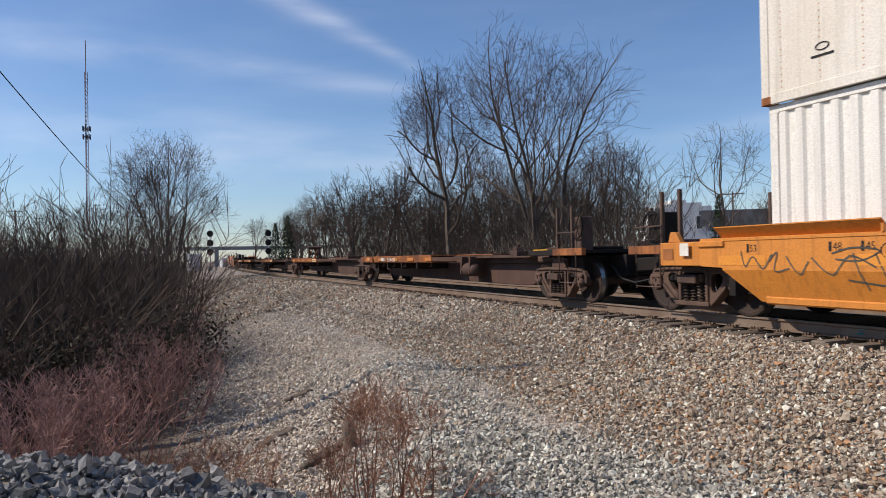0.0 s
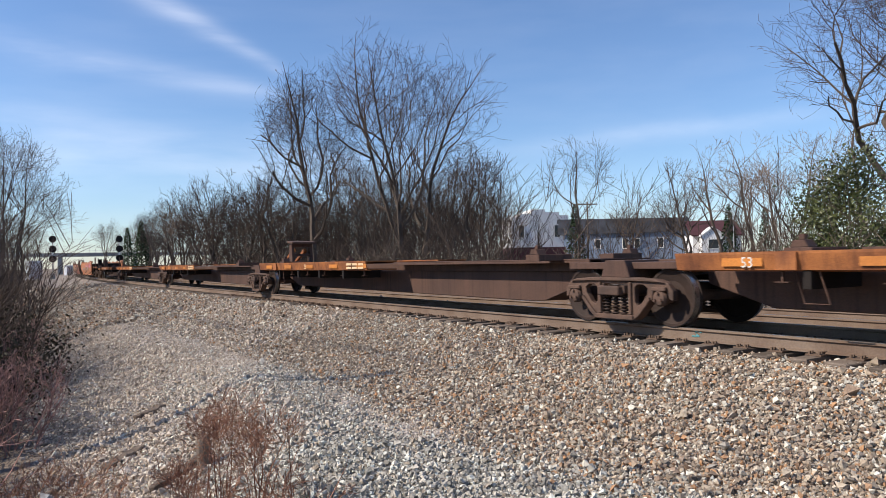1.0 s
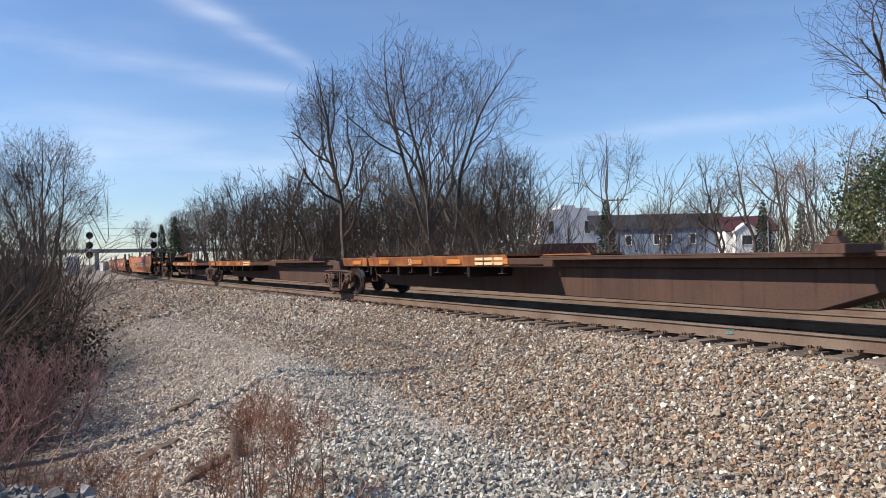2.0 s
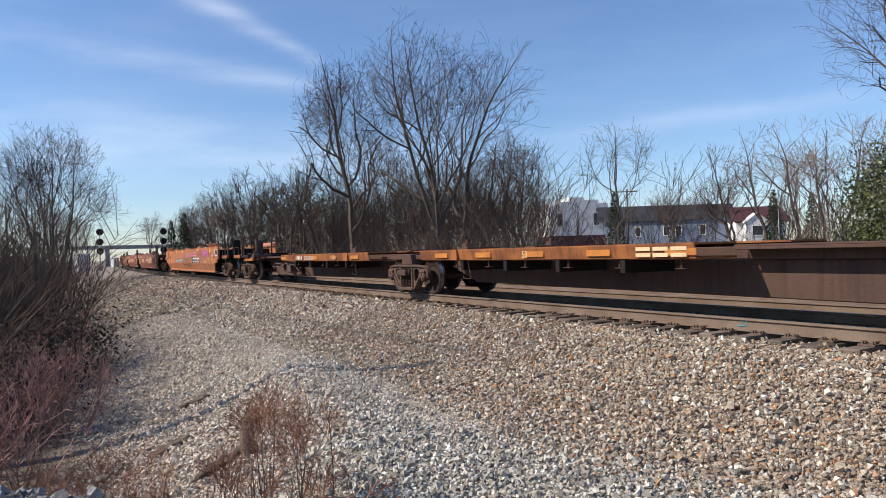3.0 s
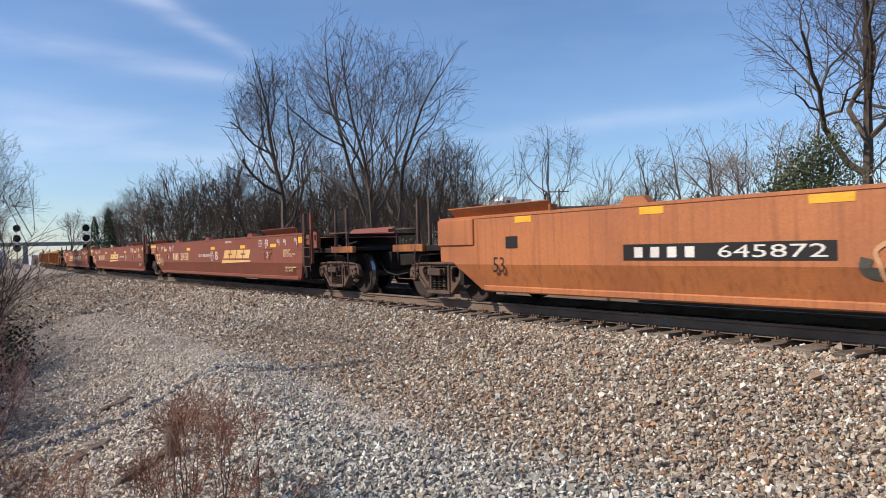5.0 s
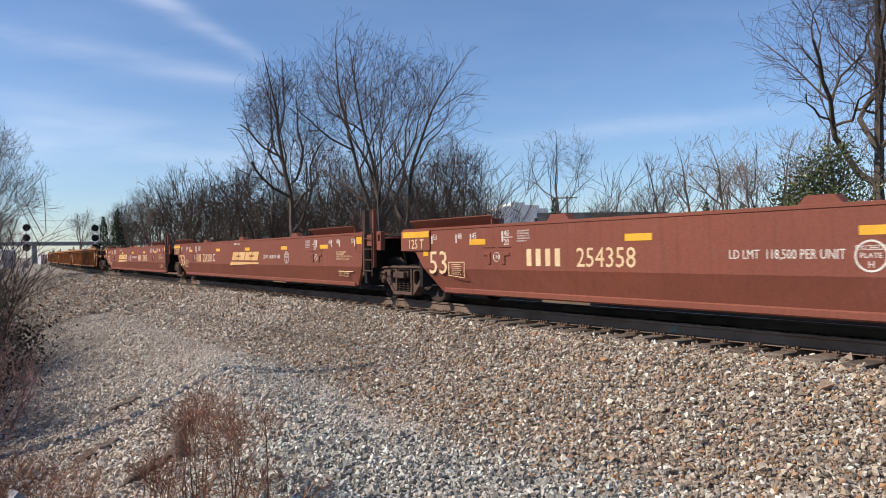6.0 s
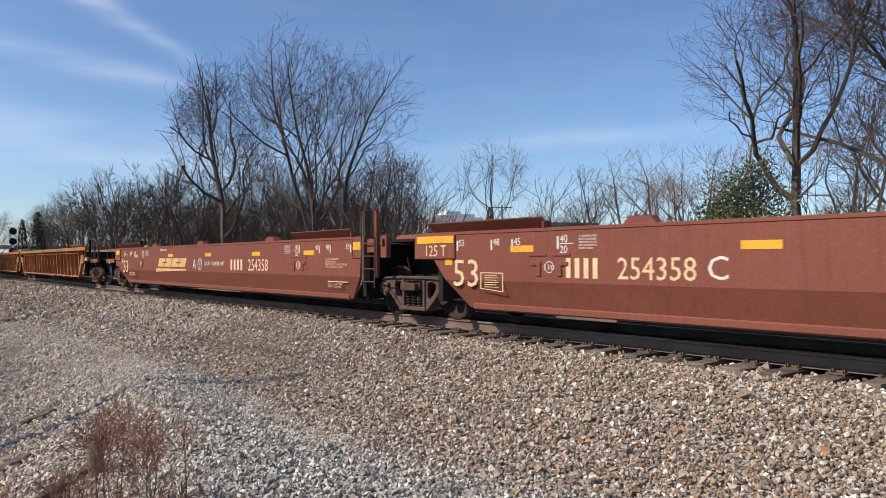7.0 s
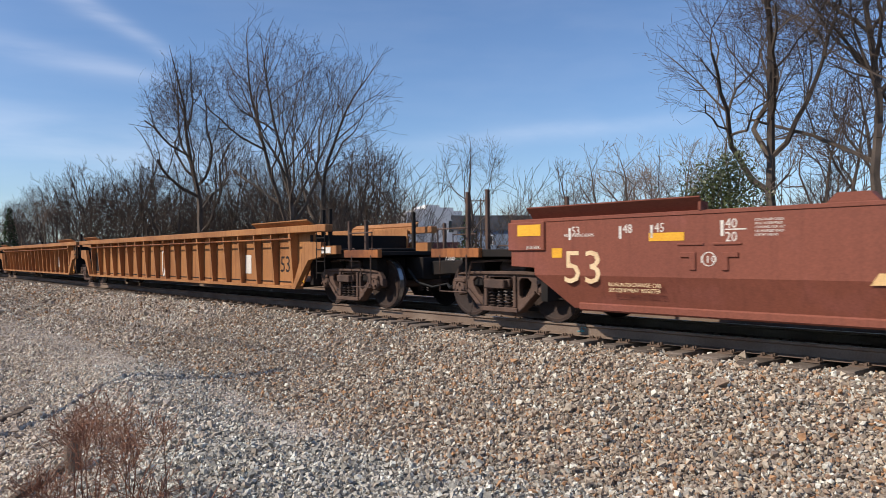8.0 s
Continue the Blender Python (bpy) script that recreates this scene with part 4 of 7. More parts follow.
def white_building():
    t = thing("white_building", "white block building with a stepped parapet", "building")
    bm = bmesh.new()
    bm_prism(bm, [(-4.4, 0), (4.4, 0), (4.4, 7.4), (3.0, 7.4), (3.0, 7.9), (0.8, 7.9), (0.8, 8.3), (-1.4, 8.3), (-1.4, 7.7), (-3.0, 7.7), (-3.0, 7.2), (-4.4, 7.2)], 0, 9.0)
    part("wall", bm, M_WALLW, t)
    for x in (-2.9, 2.6):
        window(t, x, 4.0, 1.0, 2.0, 0.0)
    bm = bmesh.new()
    bm_box(bm, -4.5, 4.5, -0.15, 9.1, 0, 2.6)
    part("base_course", bm, M_ROOFR, t, "brick-red base course")
    oriented(t, 17.9, 112, 0.2, 14)


def blue_building():
    t = thing("warehouse", "long blue-grey sided building with a dark low roof", "building")
    bm = bmesh.new()
    bm_box(bm, -9.5, 9.5, 0, 14, 0, 5.8)
    part("wall", bm, M_WALLB, t)
    bm = bmesh.new()
    bm_prism(bm, [(-10.0, 5.6), (10.0, 5.6), (9.4, 7.6), (-9.4, 7.9)], -0.4, 13.5)
    part("roof", bm, M_ROOFG, t)
    bm = bmesh.new()
    bm_prism(bm, [(5.5, 7.2), (10.2, 5.9), (10.2, 6.5), (8.6, 6.8), (8.6, 7.4), (7.0, 7.6), (7.0, 8.0), (5.5, 8.1)], 13.6, 14.2)
    part("parapet", bm, M_WALLW, t, "white stepped parapet")
    for x in (-3.5, 0.5, 2.2, 5.5):
        window(t, x, 3.3, 0.9, 1.5, 0.0)
    oriented(t, 24.0, 112, -1.0, -4)


def house():
    t = thing("house", "small white house with a maroon gabled roof", "house")
    bm = bmesh.new()
    bm_box(bm, -3.1, 3.3, 0, 7, 0, 3.5)
    bm_prism(bm, [(-2.3, 0), (0.6, 0), (0.6, 3.3), (-0.85, 4.3), (-2.3, 3.3)], -1.6, 0.02)
    part("wall", bm, M_WALLW, t)
    bm = bmesh.new()
    bm_prism(bm, [(-0.5, 3.3), (3.5, 5.4), (7.5, 3.3), (7.5, 3.5), (3.5, 5.6), (-0.5, 3.5)], -3.4, 3.6, "x")
    part("roof", bm, M_ROOFR, t)
    bm = bmesh.new()
    bm_prism(bm, [(-2.5, 3.2), (-0.85, 4.4), (0.8, 3.2), (0.8, 3.35), (-0.85, 4.58), (-2.5, 3.35)], -1.75, 0.6)
    part("porch_roof", bm, M_WALLW, t)
    window(t, -0.8, 1.5, 1.5, 1.4, -1.6)
    window(t, 2.0, 1.4, 0.9, 1.3, 0.0)
    oriented(t, 30.7, 108, 0.4, 16)


white_building(), blue_building(), house()


def utility_pole(x, y, h, arms, r=0.13, label="weathered wooden utility pole with crossarms"):
    t = thing("utility_pole", label, "utility pole")
    z = float(terrain(np.array(x), np.array(y)))
    bm = bmesh.new()
    bm_lathe(bm, [(r, -0.3), (r * 0.7, h)], 8, 0, 0, "z")
    part("pole", bm, M_WOODPOLE, t, smooth=True)
    for k in range(arms):
        bm = bmesh.new()
        bm_box(bm, -1.2, 1.2, -0.17, -0.07, h - 0.4 - 0.9 * k, h - 0.28 - 0.9 * k)
        arm = part("crossarm", bm, M_WOODPOLE, t)
        for d in (-1.05, -0.5, 0.5, 1.05):
            bm = bmesh.new()
            bm_lathe(bm, [(0.03, h - 0.28 - 0.9 * k), (0.05, h - 0.2 - 0.9 * k), (0.03, h - 0.12 - 0.9 * k)], 6, d, -0.12, "z")
            part("insulator", bm, M_GALV, arm)
    t.matrix_basis = pose(x, y, z, 0, 0, math.degrees(math.atan2(-x, y)))
    return z + h


utility_pole(*at_bearing(21.5, 92), 9.0, 1)
utility_pole(*at_bearing(-30.1, 150), 11.5, 2)
utility_pole(*at_bearing(-28.7, 190), 12.5, 2)
utility_pole(*at_bearing(-25.2, 180), 15.0, 1)
POLE = (-13.6, 11.35)
utility_pole(*POLE, 13.3, 0, 0.15, "tall weathered wooden utility pole")
utility_pole(*at_bearing(-23.2, 82), 7.5, 0)


def cable(name, label, a, b, sag, r, n=24):
    pts = [Vector(a).lerp(Vector(b), i / n) - Vector((0, 0, 4 * sag * (i / n) * (1 - i / n))) for i in range(n + 1)]
    bm = bmesh.new()
    bm_tube(bm, pts, r, 6)
    me = finish(bm, name, M_RUBBER)
    return tagged(new(name, me), label, "cable")


fx, fy = at_bearing(-23.2, 82)
cable("overhead_cable", "thick black overhead cable slung between poles", (*POLE, 12.4), (fx, fy, 6.2), 0.5, 0.028)
for k in range(3):
    cable("overhead_wire", "thin overhead wire across the line by the bridge", (*at_bearing(-21, 260), 8.5 + 2.2 * k), (*at_bearing(-11, 255), 8.0 + 2.2 * k), 0.4, 0.03, 8)


def radio_mast():
    t = thing("radio_mast", "tall slim red lattice radio mast with antennas", "mast")
    h, w = 83.0, 0.55
    legs = [(w * math.cos(a), w * math.sin(a)) for a in (0.3, 2.4, 4.5)]
    for p in legs:
        bm = bmesh.new()
        bm_tube(bm, [(*p, -2), (*p, h * 0.86)], 0.10, 5)
        part("leg", bm, M_MAST, t)
    segs = []
    for i in range(46):
        z = h * 0.86 * i / 46
        for k in range(3):
            p, q = legs[k], legs[(k + 1) % 3]
            segs.append(((*p, z), (*q, z + h * 0.86 / 46), 0.05, 0.05))
    br = new("bracing", tubes("bracing", segs, M_MAST))
    br.parent = t
    bm = bmesh.new()
    bm_tube(bm, [(0, 0, h * 0.86), (0, 0, h)], 0.16, 6)
    part("top_pole", bm, M_MAST, t)
    for z in (47.5, 50.5):
        for k in range(6):
            a = k * math.pi / 3 + z
            bm = bmesh.new()
            bm_box(bm, 1.3 * math.cos(a) - 0.2, 1.3 * math.cos(a) + 0.2, 1.3 * math.sin(a) - 0.2, 1.3 * math.sin(a) + 0.2, z - 0.9, z + 0.9)
            part("antenna", bm, M_ROOFG, t)
        bm = bmesh.new()
        bm_ring(bm, circle(1.35, 12), circle(1.15, 12), z - 0.1, z + 0.1, "z")
        part("antenna_ring", bm, M_ROOFG, t)
    oriented(t, -25.7, 300, 0)


radio_mast()


def rail_signal(b, d):
    t = thing("rail_signal", "railway signal mast with three black lamp heads", "signal", "line-side signals")
    bm = bmesh.new()
    bm_lathe(bm, [(0.10, 0), (0.09, 5.9)], 8, 0, 0, "z")
    part("mast", bm, M_GALV, t, smooth=True)
    bm = bmesh.new()
    bm_box(bm, -0.3, 0.3, -0.3, 0.3, -0.2, 0.5)
    part("base", bm, M_CONCRETE, t)
    for z in (5.55, 4.1, 2.7):
        bm = bmesh.new()
        bm_prism(bm, circle(0.50, 14, 0, z), -0.30, -0.24)
        head = part("signal_head", bm, M_BLACK, t)
        bm = bmesh.new()
        bm_box(bm, -0.24, 0.24, -0.26, 0.12, z - 0.42, z + 0.42)
        part("lamp_housing", bm, M_BLACK, head, "", 0.03)
        bm = bmesh.new()
        bm_lathe(bm, [(0.11, -0.36), (0.12, -0.26)], 10, 0, z)
        part("lens", bm, M_LENS, head)
    bm = bmesh.new()
    for xx in (0.25, 0.6):
        bm_tube(bm, [(xx, 0.15, 0.2), (xx, 0.15, 5.6)], 0.02)
    for k in range(14):
        bm_tube(bm, [(0.25, 0.15, 0.5 + 0.37 * k), (0.6, 0.15, 0.5 + 0.37 * k)], 0.014)
    part("ladder", bm, M_GALV, t)
    oriented(t, b, d, -0.3)


rail_signal(-17.55, 120)
rail_signal(-13.35, 121)


def cabinet(b, d, w, h):
    t = thing("equipment_cabinet", "silver line-side equipment cabinet", "cabinet", "line-side cabinets")
    bm = bmesh.new()
    bm_box(bm, -w / 2, w / 2, -0.6, 0.6, 0, h)
    part("body", bm, M_CABINET, t, "", 0.03)
    bm = bmesh.new()
    bm_prism(bm, [(-0.7, h), (0.7, h), (0.55, h + 0.18), (-0.55, h + 0.18)], -w / 2 - 0.08, w / 2 + 0.08, "x")
    part("roof", bm, M_CABINET, t)
    bm = bmesh.new()
    bm_box(bm, -w / 2 + 0.1, -0.03, -0.63, -0.6, 0.1, h - 0.1)
    door = part("door", bm, M_CABINET, t)
    bm = bmesh.new()
    bm_box(bm, -0.15, -0.10, -0.68, -0.63, h * 0.45, h * 0.6)
    part("handle", bm, M_BLACK, door)
    oriented(t, b, d, -0.4, 25)


cabinet(-18.7, 112, 1.7, 2.3)
cabinet(-16.6, 165, 1.2, 1.8)


def road_bridge():
    t = thing("road_bridge", "concrete road bridge over the railway with a fence", "bridge")
    bm = bmesh.new()
    bm_box(bm, -40, 40, -4, 4, 5.6, 6.9)
    part("deck", bm, M_CONCRETE, t)
    for x in (-13, 12):
        bm = bmesh.new()
        bm_box(bm, x - 0.6, x + 0.6, -3.8, 3.8, -0.8, 5.6)
        part("pier", bm, M_CONCRETE, t)
    for k in range(40):
        bm = bmesh.new()
        bm_box(bm, -39.5 + 2 * k, -39.42 + 2 * k, -3.95, -3.87, 6.9, 8.6)
        part("fence_post", bm, M_GALV, t)
    for z in (7.6, 8.55):
        bm = bmesh.new()
        bm_box(bm, -40, 40, -3.93, -3.89, z, z + 0.06)
        part("fence_rail", bm, M_GALV, t)
    oriented(t, -14.6, 300, -0.4, 0)


road_bridge()


def street_lamp(b, d, h):
    t = thing("street_lamp", "grey street lamp on a curved arm", "street lamp")
    bm = bmesh.new()
    bm_tube(bm, [(0, 0, -1), (0, 0, h - 0.4), (-0.3, 0, h), (-1.8, 0, h + 0.1)], 0.06)
    part("post", bm, M_GALV, t)
    bm = bmesh.new()
    bm_prism(bm, [(-2.4, h + 0.05), (-1.7, h + 0.02), (-1.7, h + 0.16), (-2.3, h + 0.18)], -0.15, 0.15)
    part("lamp_head", bm, M_CABINET, t)
    oriented(t, b, d, 0)


street_lamp(31.9, 95, 6.3)


def timber(name, label, category, a, b, w, h, lift, mat):
    """A squared old timber lying from a to b on the ground."""
    (x0, y0), (x1, y1) = a, b
    l = math.hypot(x1 - x0, y1 - y0)
    bm = bmesh.new()
    bm_box(bm, -l / 2, l / 2, -w / 2, w / 2, -0.05, h)
    bmesh.ops.subdivide_edges(bm, edges=[e for e in bm.edges if e.calc_length() > l * 0.8], cuts=9)
    r = random.Random(int(l * 100))
    for v in bm.verts:
        v.co += Vector((0, r.gauss(0, 0.018), r.gauss(0, 0.014)))
    ob = new(name, finish(bm, name, mat, 0.012))
    xm, ym = (x0 + x1) / 2, (y0 + y1) / 2
    z0, z1 = float(terrain(np.array(x0), np.array(y0))), float(terrain(np.array(x1), np.array(y1)))
    ob.matrix_basis = pose(xm, ym, (z0 + z1) / 2 + lift, 0, -math.degrees(math.atan2(z1 - z0, l)), math.degrees(math.atan2(y1 - y0, x1 - x0)))
    return tagged(ob, label, category)


# This timber's dark shape also stands for part of the pole's broad shadow.
timber("old_timber", "dark rotten timber half sunk in gravel, also standing for the pole's broad shadow", "timber", (-2.60, 10.0), (-2.25, 10.5), 0.16, 0.07, 0.0, M_TIE)
timber("old_timber", "short dark timber lying in gravel", "timber", (-2.75, 12.4), (-2.35, 12.7), 0.14, 0.08, 0.0, M_TIE)
timber("old_timber", "short weathered timber below the bank", "timber", (-1.70, 8.3), (-1.25, 8.8), 0.15, 0.09, 0.0, M_TIE)
timber("plank", "split pale plank on the ditch floor", "timber", (-2.3, 7.9), (-1.85, 8.15), 0.09, 0.05, 0.02, M_PALETWIG)
timber("plank", "thin broken board on the ditch floor", "timber", (-3.1, 9.2), (-2.9, 10.0), 0.07, 0.04, 0.02, M_PALETWIG)


def post_stub(x, y):
    z = float(terrain(np.array(x), np.array(y)))
    bm = bmesh.new()
    bm_lathe(bm, [(0.085, -0.2), (0.082, 0.24), (0.075, 0.35), (0.04, 0.38)], 9, 0, 0, "z")
    r = random.Random(3)
    for v in bm.verts:
        v.co += Vector((r.gauss(0, 0.008), r.gauss(0, 0.008), r.gauss(0, 0.015)))
    ob = new("post_stub", finish(bm, "post_stub", M_TIE))
    ob.matrix_basis = pose(x, y, z, 3, -4, 0)
    return tagged(ob, "weathered grey stub of a wooden post", "post")


post_stub(*at_bearing(-7.8, 8.6))


# ---- the train ----
# Car space: x runs away along the line, +y faces the near side, z from the rail head. Reading direction on the near side is -x.
SPEED = 22.2
MOVERS = []
TEXTS = {}


def ride(ob, s_mid, length):
    """The thing rides on the near track: its middle is s_mid metres along at the start."""
    MOVERS.append((ob, s_mid, length))


def place_on_line(s, length):
    x0, y0, _ = along(s - length / 2, GAUGE / 2)
    x1, y1, _ = along(s + length / 2, GAUGE / 2)
    return pose((x0 + x1) / 2, (y0 + y1) / 2, 0, 0, 0, math.degrees(math.atan2(y1 - y0, x1 - x0)))


def lettering(parent, text, x_left, z, height, mat, y, width=None, name="lettering"):
    """Painted writing on the near side; x_left is where it begins, z its foot."""
    key = (text, mat.name)
    if key not in TEXTS:
        cu = bpy.data.curves.new("lettering", "FONT")
        cu.body, cu.size, cu.resolution_u, cu.extrude = text, 1.0, 2, 0.004
        tmp = bpy.data.objects.new("lettering", cu)
        scene.collection.objects.link(tmp)
        me = bpy.data.meshes.new_from_object(tmp)
        bpy.data.objects.remove(tmp)
        me.materials.clear()
        me.materials.append(mat)
        co = np.array([v.co[:] for v in me.vertices]).reshape(-1, 3)
        me.transform(Matrix.Translation((-co[:, 0].min(), 0, 0)))
        TEXTS[key] = (me, co[:, 0].max() - co[:, 0].min())
    me, w = TEXTS[key]
    ob = new(name, me)
    k = height / 0.70
    kx = width / w if width else k * 0.92
    ob.matrix_basis = Matrix(((-kx, 0, 0, x_left), (0, 0, 0.35, y), (0, k, 0, z), (0, 0, 0, 1)))
    ob.parent = parent
    return ob


def patch(parent, name, x0, x1, z0, z1, mat, y, label="", shear=0.0, thick=0.004):
    bm = bmesh.new()
    bm_prism(bm, [(x0, z0), (x1, z0), (x1 - shear, z1), (x0 - shear, z1)], y, y + thick)
    return part(name, bm, mat, parent, label)


def strokes(parent, lines, width, mat, y, name="spray_paint", label="", lean=0.378):
    """Spray strokes on the near side: flat ribbons along bent lines of (x, z)."""
    bm = bmesh.new()
    for line in lines:
        pts = [Vector((p[0], 0, p[1])) for p in line]
        fine = []
        for i in range(len(pts) - 1):
            a, b, c, d = pts[max(i - 1, 0)], pts[i], pts[i + 1], pts[min(i + 2, len(pts) - 1)]
            for k in range(4):
                t = k / 4
                fine.append(0.5 * ((2 * b) + (c - a) * t + (2 * a - 5 * b + 4 * c - d) * t * t + (3 * b - a - 3 * c + d) * t ** 3))
        fine.append(pts[-1])
        prev = None
        for i, p in enumerate(fine):
            d = (fine[min(i + 1, len(fine) - 1)] - fine[max(i - 1, 0)])
            if d.length < 1e-6:
                continue
            d.normalize()
            nrm = Vector((-d.z, 0, d.x)) * width / 2
            a, b = p + nrm, p - nrm
            cur = tuple(bm.verts.new((v.x, y - lean * max(0.0, 0.73 - v.z), v.z)) for v in (a, b))
            if prev:
                bm.faces.new((prev[0], cur[0], cur[1], prev[1]))
            prev = cur
    return part(name, bm, mat, parent, label)


def make_truck_meshes(r, wb):
    """Meshes of a two-axle freight truck: wheel radius r, wheelbase wb."""
    h = wb / 2
    out = {}
    bm = bmesh.new()
    bm_lathe(bm, [(0.10, -0.075), (0.12, -0.03), (r * 0.55, -0.015), (r * 0.86, -0.055), (r * 0.90, -0.066), (r - 0.004, -0.066), (r - 0.006, 0.040), (r + 0.024, 0.050), (r + 0.020, 0.072), (r * 0.88, 0.07), (r * 0.84, 0.02), (r * 0.5, 0.01), (0.1, 0.03)][::-1], 36)
    out["wheel"] = finish(bm, "wheel", M_WHEEL, smooth=False)
    bm = bmesh.new()
    bm_ring(bm, circle(r + 0.001, 36), circle(r * 0.93, 36), -0.055, 0.036)
    out["tread"] = finish(bm, "tread", M_TREAD)
    bm = bmesh.new()
    bm_lathe(bm, [(0.085, -0.95), (0.085, 0.95)], 10)
    out["axle"] = finish(bm, "axle", M_TRUCK)
    # side frame: one cast plate with two rounded windows and a spring opening, flanged along its edges
    bm = bmesh.new()
    half = [(0.50, r + 0.29), (h - 0.06, r + 0.27), (h + 0.14, r + 0.21), (h + 0.23, r + 0.10), (h + 0.23, r - 0.04), (h + 0.16, r - 0.02), (h + 0.12, r + 0.10), (h - 0.13, r + 0.10), (h - 0.16, r - 0.04), (0.52, r - 0.25), (0.40, r - 0.34)]
    outer = half + [(-x, z) for x, z in half[::-1]]
    eye = [(0.39, r + 0.13), (0.44, r + 0.18), (0.57, r + 0.18), (0.64, r + 0.13), (0.62, r + 0.04), (0.52, r - 0.09), (0.44, r - 0.13), (0.39, r - 0.08)]
    gap = [(-0.28, r - 0.25), (0.28, r - 0.25), (0.28, r + 0.15), (0.22, r + 0.19), (-0.22, r + 0.19), (-0.28, r + 0.15)]
    edges = []
    for ring in (outer, eye, [(-x, z) for x, z in eye], gap):
        vs = [bm.verts.new((x, -0.05, z)) for x, z in ring]
        edges += [bm.edges.new((vs[i], vs[(i + 1) % len(vs)])) for i in range(len(vs))]
    bmesh.ops.triangle_fill(bm, edges=edges, use_beauty=True)
    grown = bmesh.ops.extrude_face_region(bm, geom=bm.faces[:])
    for v in [g for g in grown["geom"] if isinstance(g, bmesh.types.BMVert)]:
        v.co.y = 0.05
    bm_prism(bm, [(-h - 0.10, r + 0.22), (-h + 0.06, r + 0.265), (-0.50, r + 0.285), (0.50, r + 0.285), (h - 0.06, r + 0.265), (h + 0.10, r + 0.22), (h - 0.06, r + 0.225), (0.50, r + 0.235), (-0.50, r + 0.235), (-h + 0.06, r + 0.225)], -0.095, 0.095)
    for m in (-1, 1):
        bm_prism(bm, [(m * (h - 0.17), r - 0.045), (m * 0.52, r - 0.255), (m * 0.40, r - 0.345), (m * 0.36, r - 0.30), (m * 0.48, r - 0.20), (m * (h - 0.19), r + 0.01)], -0.09, 0.09)
        bm_box(bm, min(m * 0.285, m * 0.345), max(m * 0.285, m * 0.345), -0.085, 0.085, r - 0.27, r + 0.22)
    bm_box(bm, -0.40, 0.40, -0.12, 0.12, r - 0.345, r - 0.27)
    out["side_frame"] = finish(bm, "side_frame", M_TRUCK, 0.010)
    bot = r - 0.27
    bm = bmesh.new()
    for x in (-0.17, 0.0, 0.17):
        prof, n = [], 6
        for i in range(n * 4 + 1):
            prof.append((0.052 + 0.026 * math.sin(i * math.pi / 2), bot + 0.005 + 0.30 * i / (n * 4)))
        bm_lathe(bm, prof, 10, x, 0.035, "z")
    out["spring_nest"] = finish(bm, "spring_nest", M_WHEEL, smooth=True)
    bm = bmesh.new()
    bm_box(bm, -0.13, 0.13, -0.07, 0.10, r + 0.10, r + 0.155)
    out["adapter"] = finish(bm, "bearing_adapter", M_TRUCK, 0.008)
    bm = bmesh.new()
    bm_prism(bm, [(-0.26, r + 0.17), (-0.26, r + 0.05), (0.26, r + 0.05), (0.26, r + 0.17), (0.17, r + 0.17), (0.15, r + 0.085), (-0.15, r + 0.085), (-0.17, r + 0.17)], 0.02, 0.13)
    out["wedge"] = finish(bm, "friction_wedge", M_TRUCK, 0.008)
    bm = bmesh.new()
    bm_box(bm, -0.22, 0.22, -1.22, 1.22, r + 0.02, r + 0.16)
    bm_box(bm, -0.15, 0.15, -0.5, 0.5, r + 0.10, r + 0.34)
    out["bolster"] = finish(bm, "bolster", M_TRUCK, 0.015)
    bm = bmesh.new()
    bm_lathe(bm, [(0.12, -0.05), (0.125, 0.02), (0.10, 0.06), (0.05, 0.07)][::-1], 14)
    for k in range(3):
        a = math.pi / 2 + k * 2 * math.pi / 3
        bm_lathe(bm, [(0.022, 0.05), (0.022, 0.095)], 6, 0.066 * math.cos(a), 0.066 * math.sin(a))
    out["bearing_cap"] = finish(bm, "bearing_cap", M_TRUCK)
    out["r"], out["h"] = r, h
    return out


TRUCK38 = make_truck_meshes(0.47, 1.83)
TRUCK33 = make_truck_meshes(0.43, 1.75)


def truck(parent, x, k):
    """A two-axle truck under a car at x, with its pieces."""
    tr = new("truck", k["bolster"])
    tr.parent = parent
    tr.location = (x, 0, 0)
    tagged(tr, "rusty brown cast-iron truck with coil springs")

    def add(name, me, loc, flip=False):
        ob = new(name, me)
        ob.parent = tr
        ob.matrix_basis = pose(*loc, 0, 0, 180 if flip else 0)
        return ob
    for y, flip in ((1.0, False), (-1.0, True)):
        add("side_frame", k["side_frame"], (0, y, 0), flip)
        add("spring_nest", k["spring_nest"], (0, y, 0), flip)
        add("friction_wedge", k["wedge"], (0, y, 0), flip)
        for m in (-1, 1):
            add("wheel", k["wheel"], (m * k["h"], 0.752 * y, k["r"]), not flip)
            add("wheel_tread", k["tread"], (m * k["h"], 0.752 * y, k["r"]), not flip)
            add("bearing_adapter", k["adapter"], (m * k["h"], y, 0), flip)
            add("bearing_cap", k["bearing_cap"], (m * k["h"], y * 1.03, k["r"]), flip)
    for m in (-1, 1):
        add("axle", k["axle"], (m * k["h"], 0, k["r"]))
    return tr


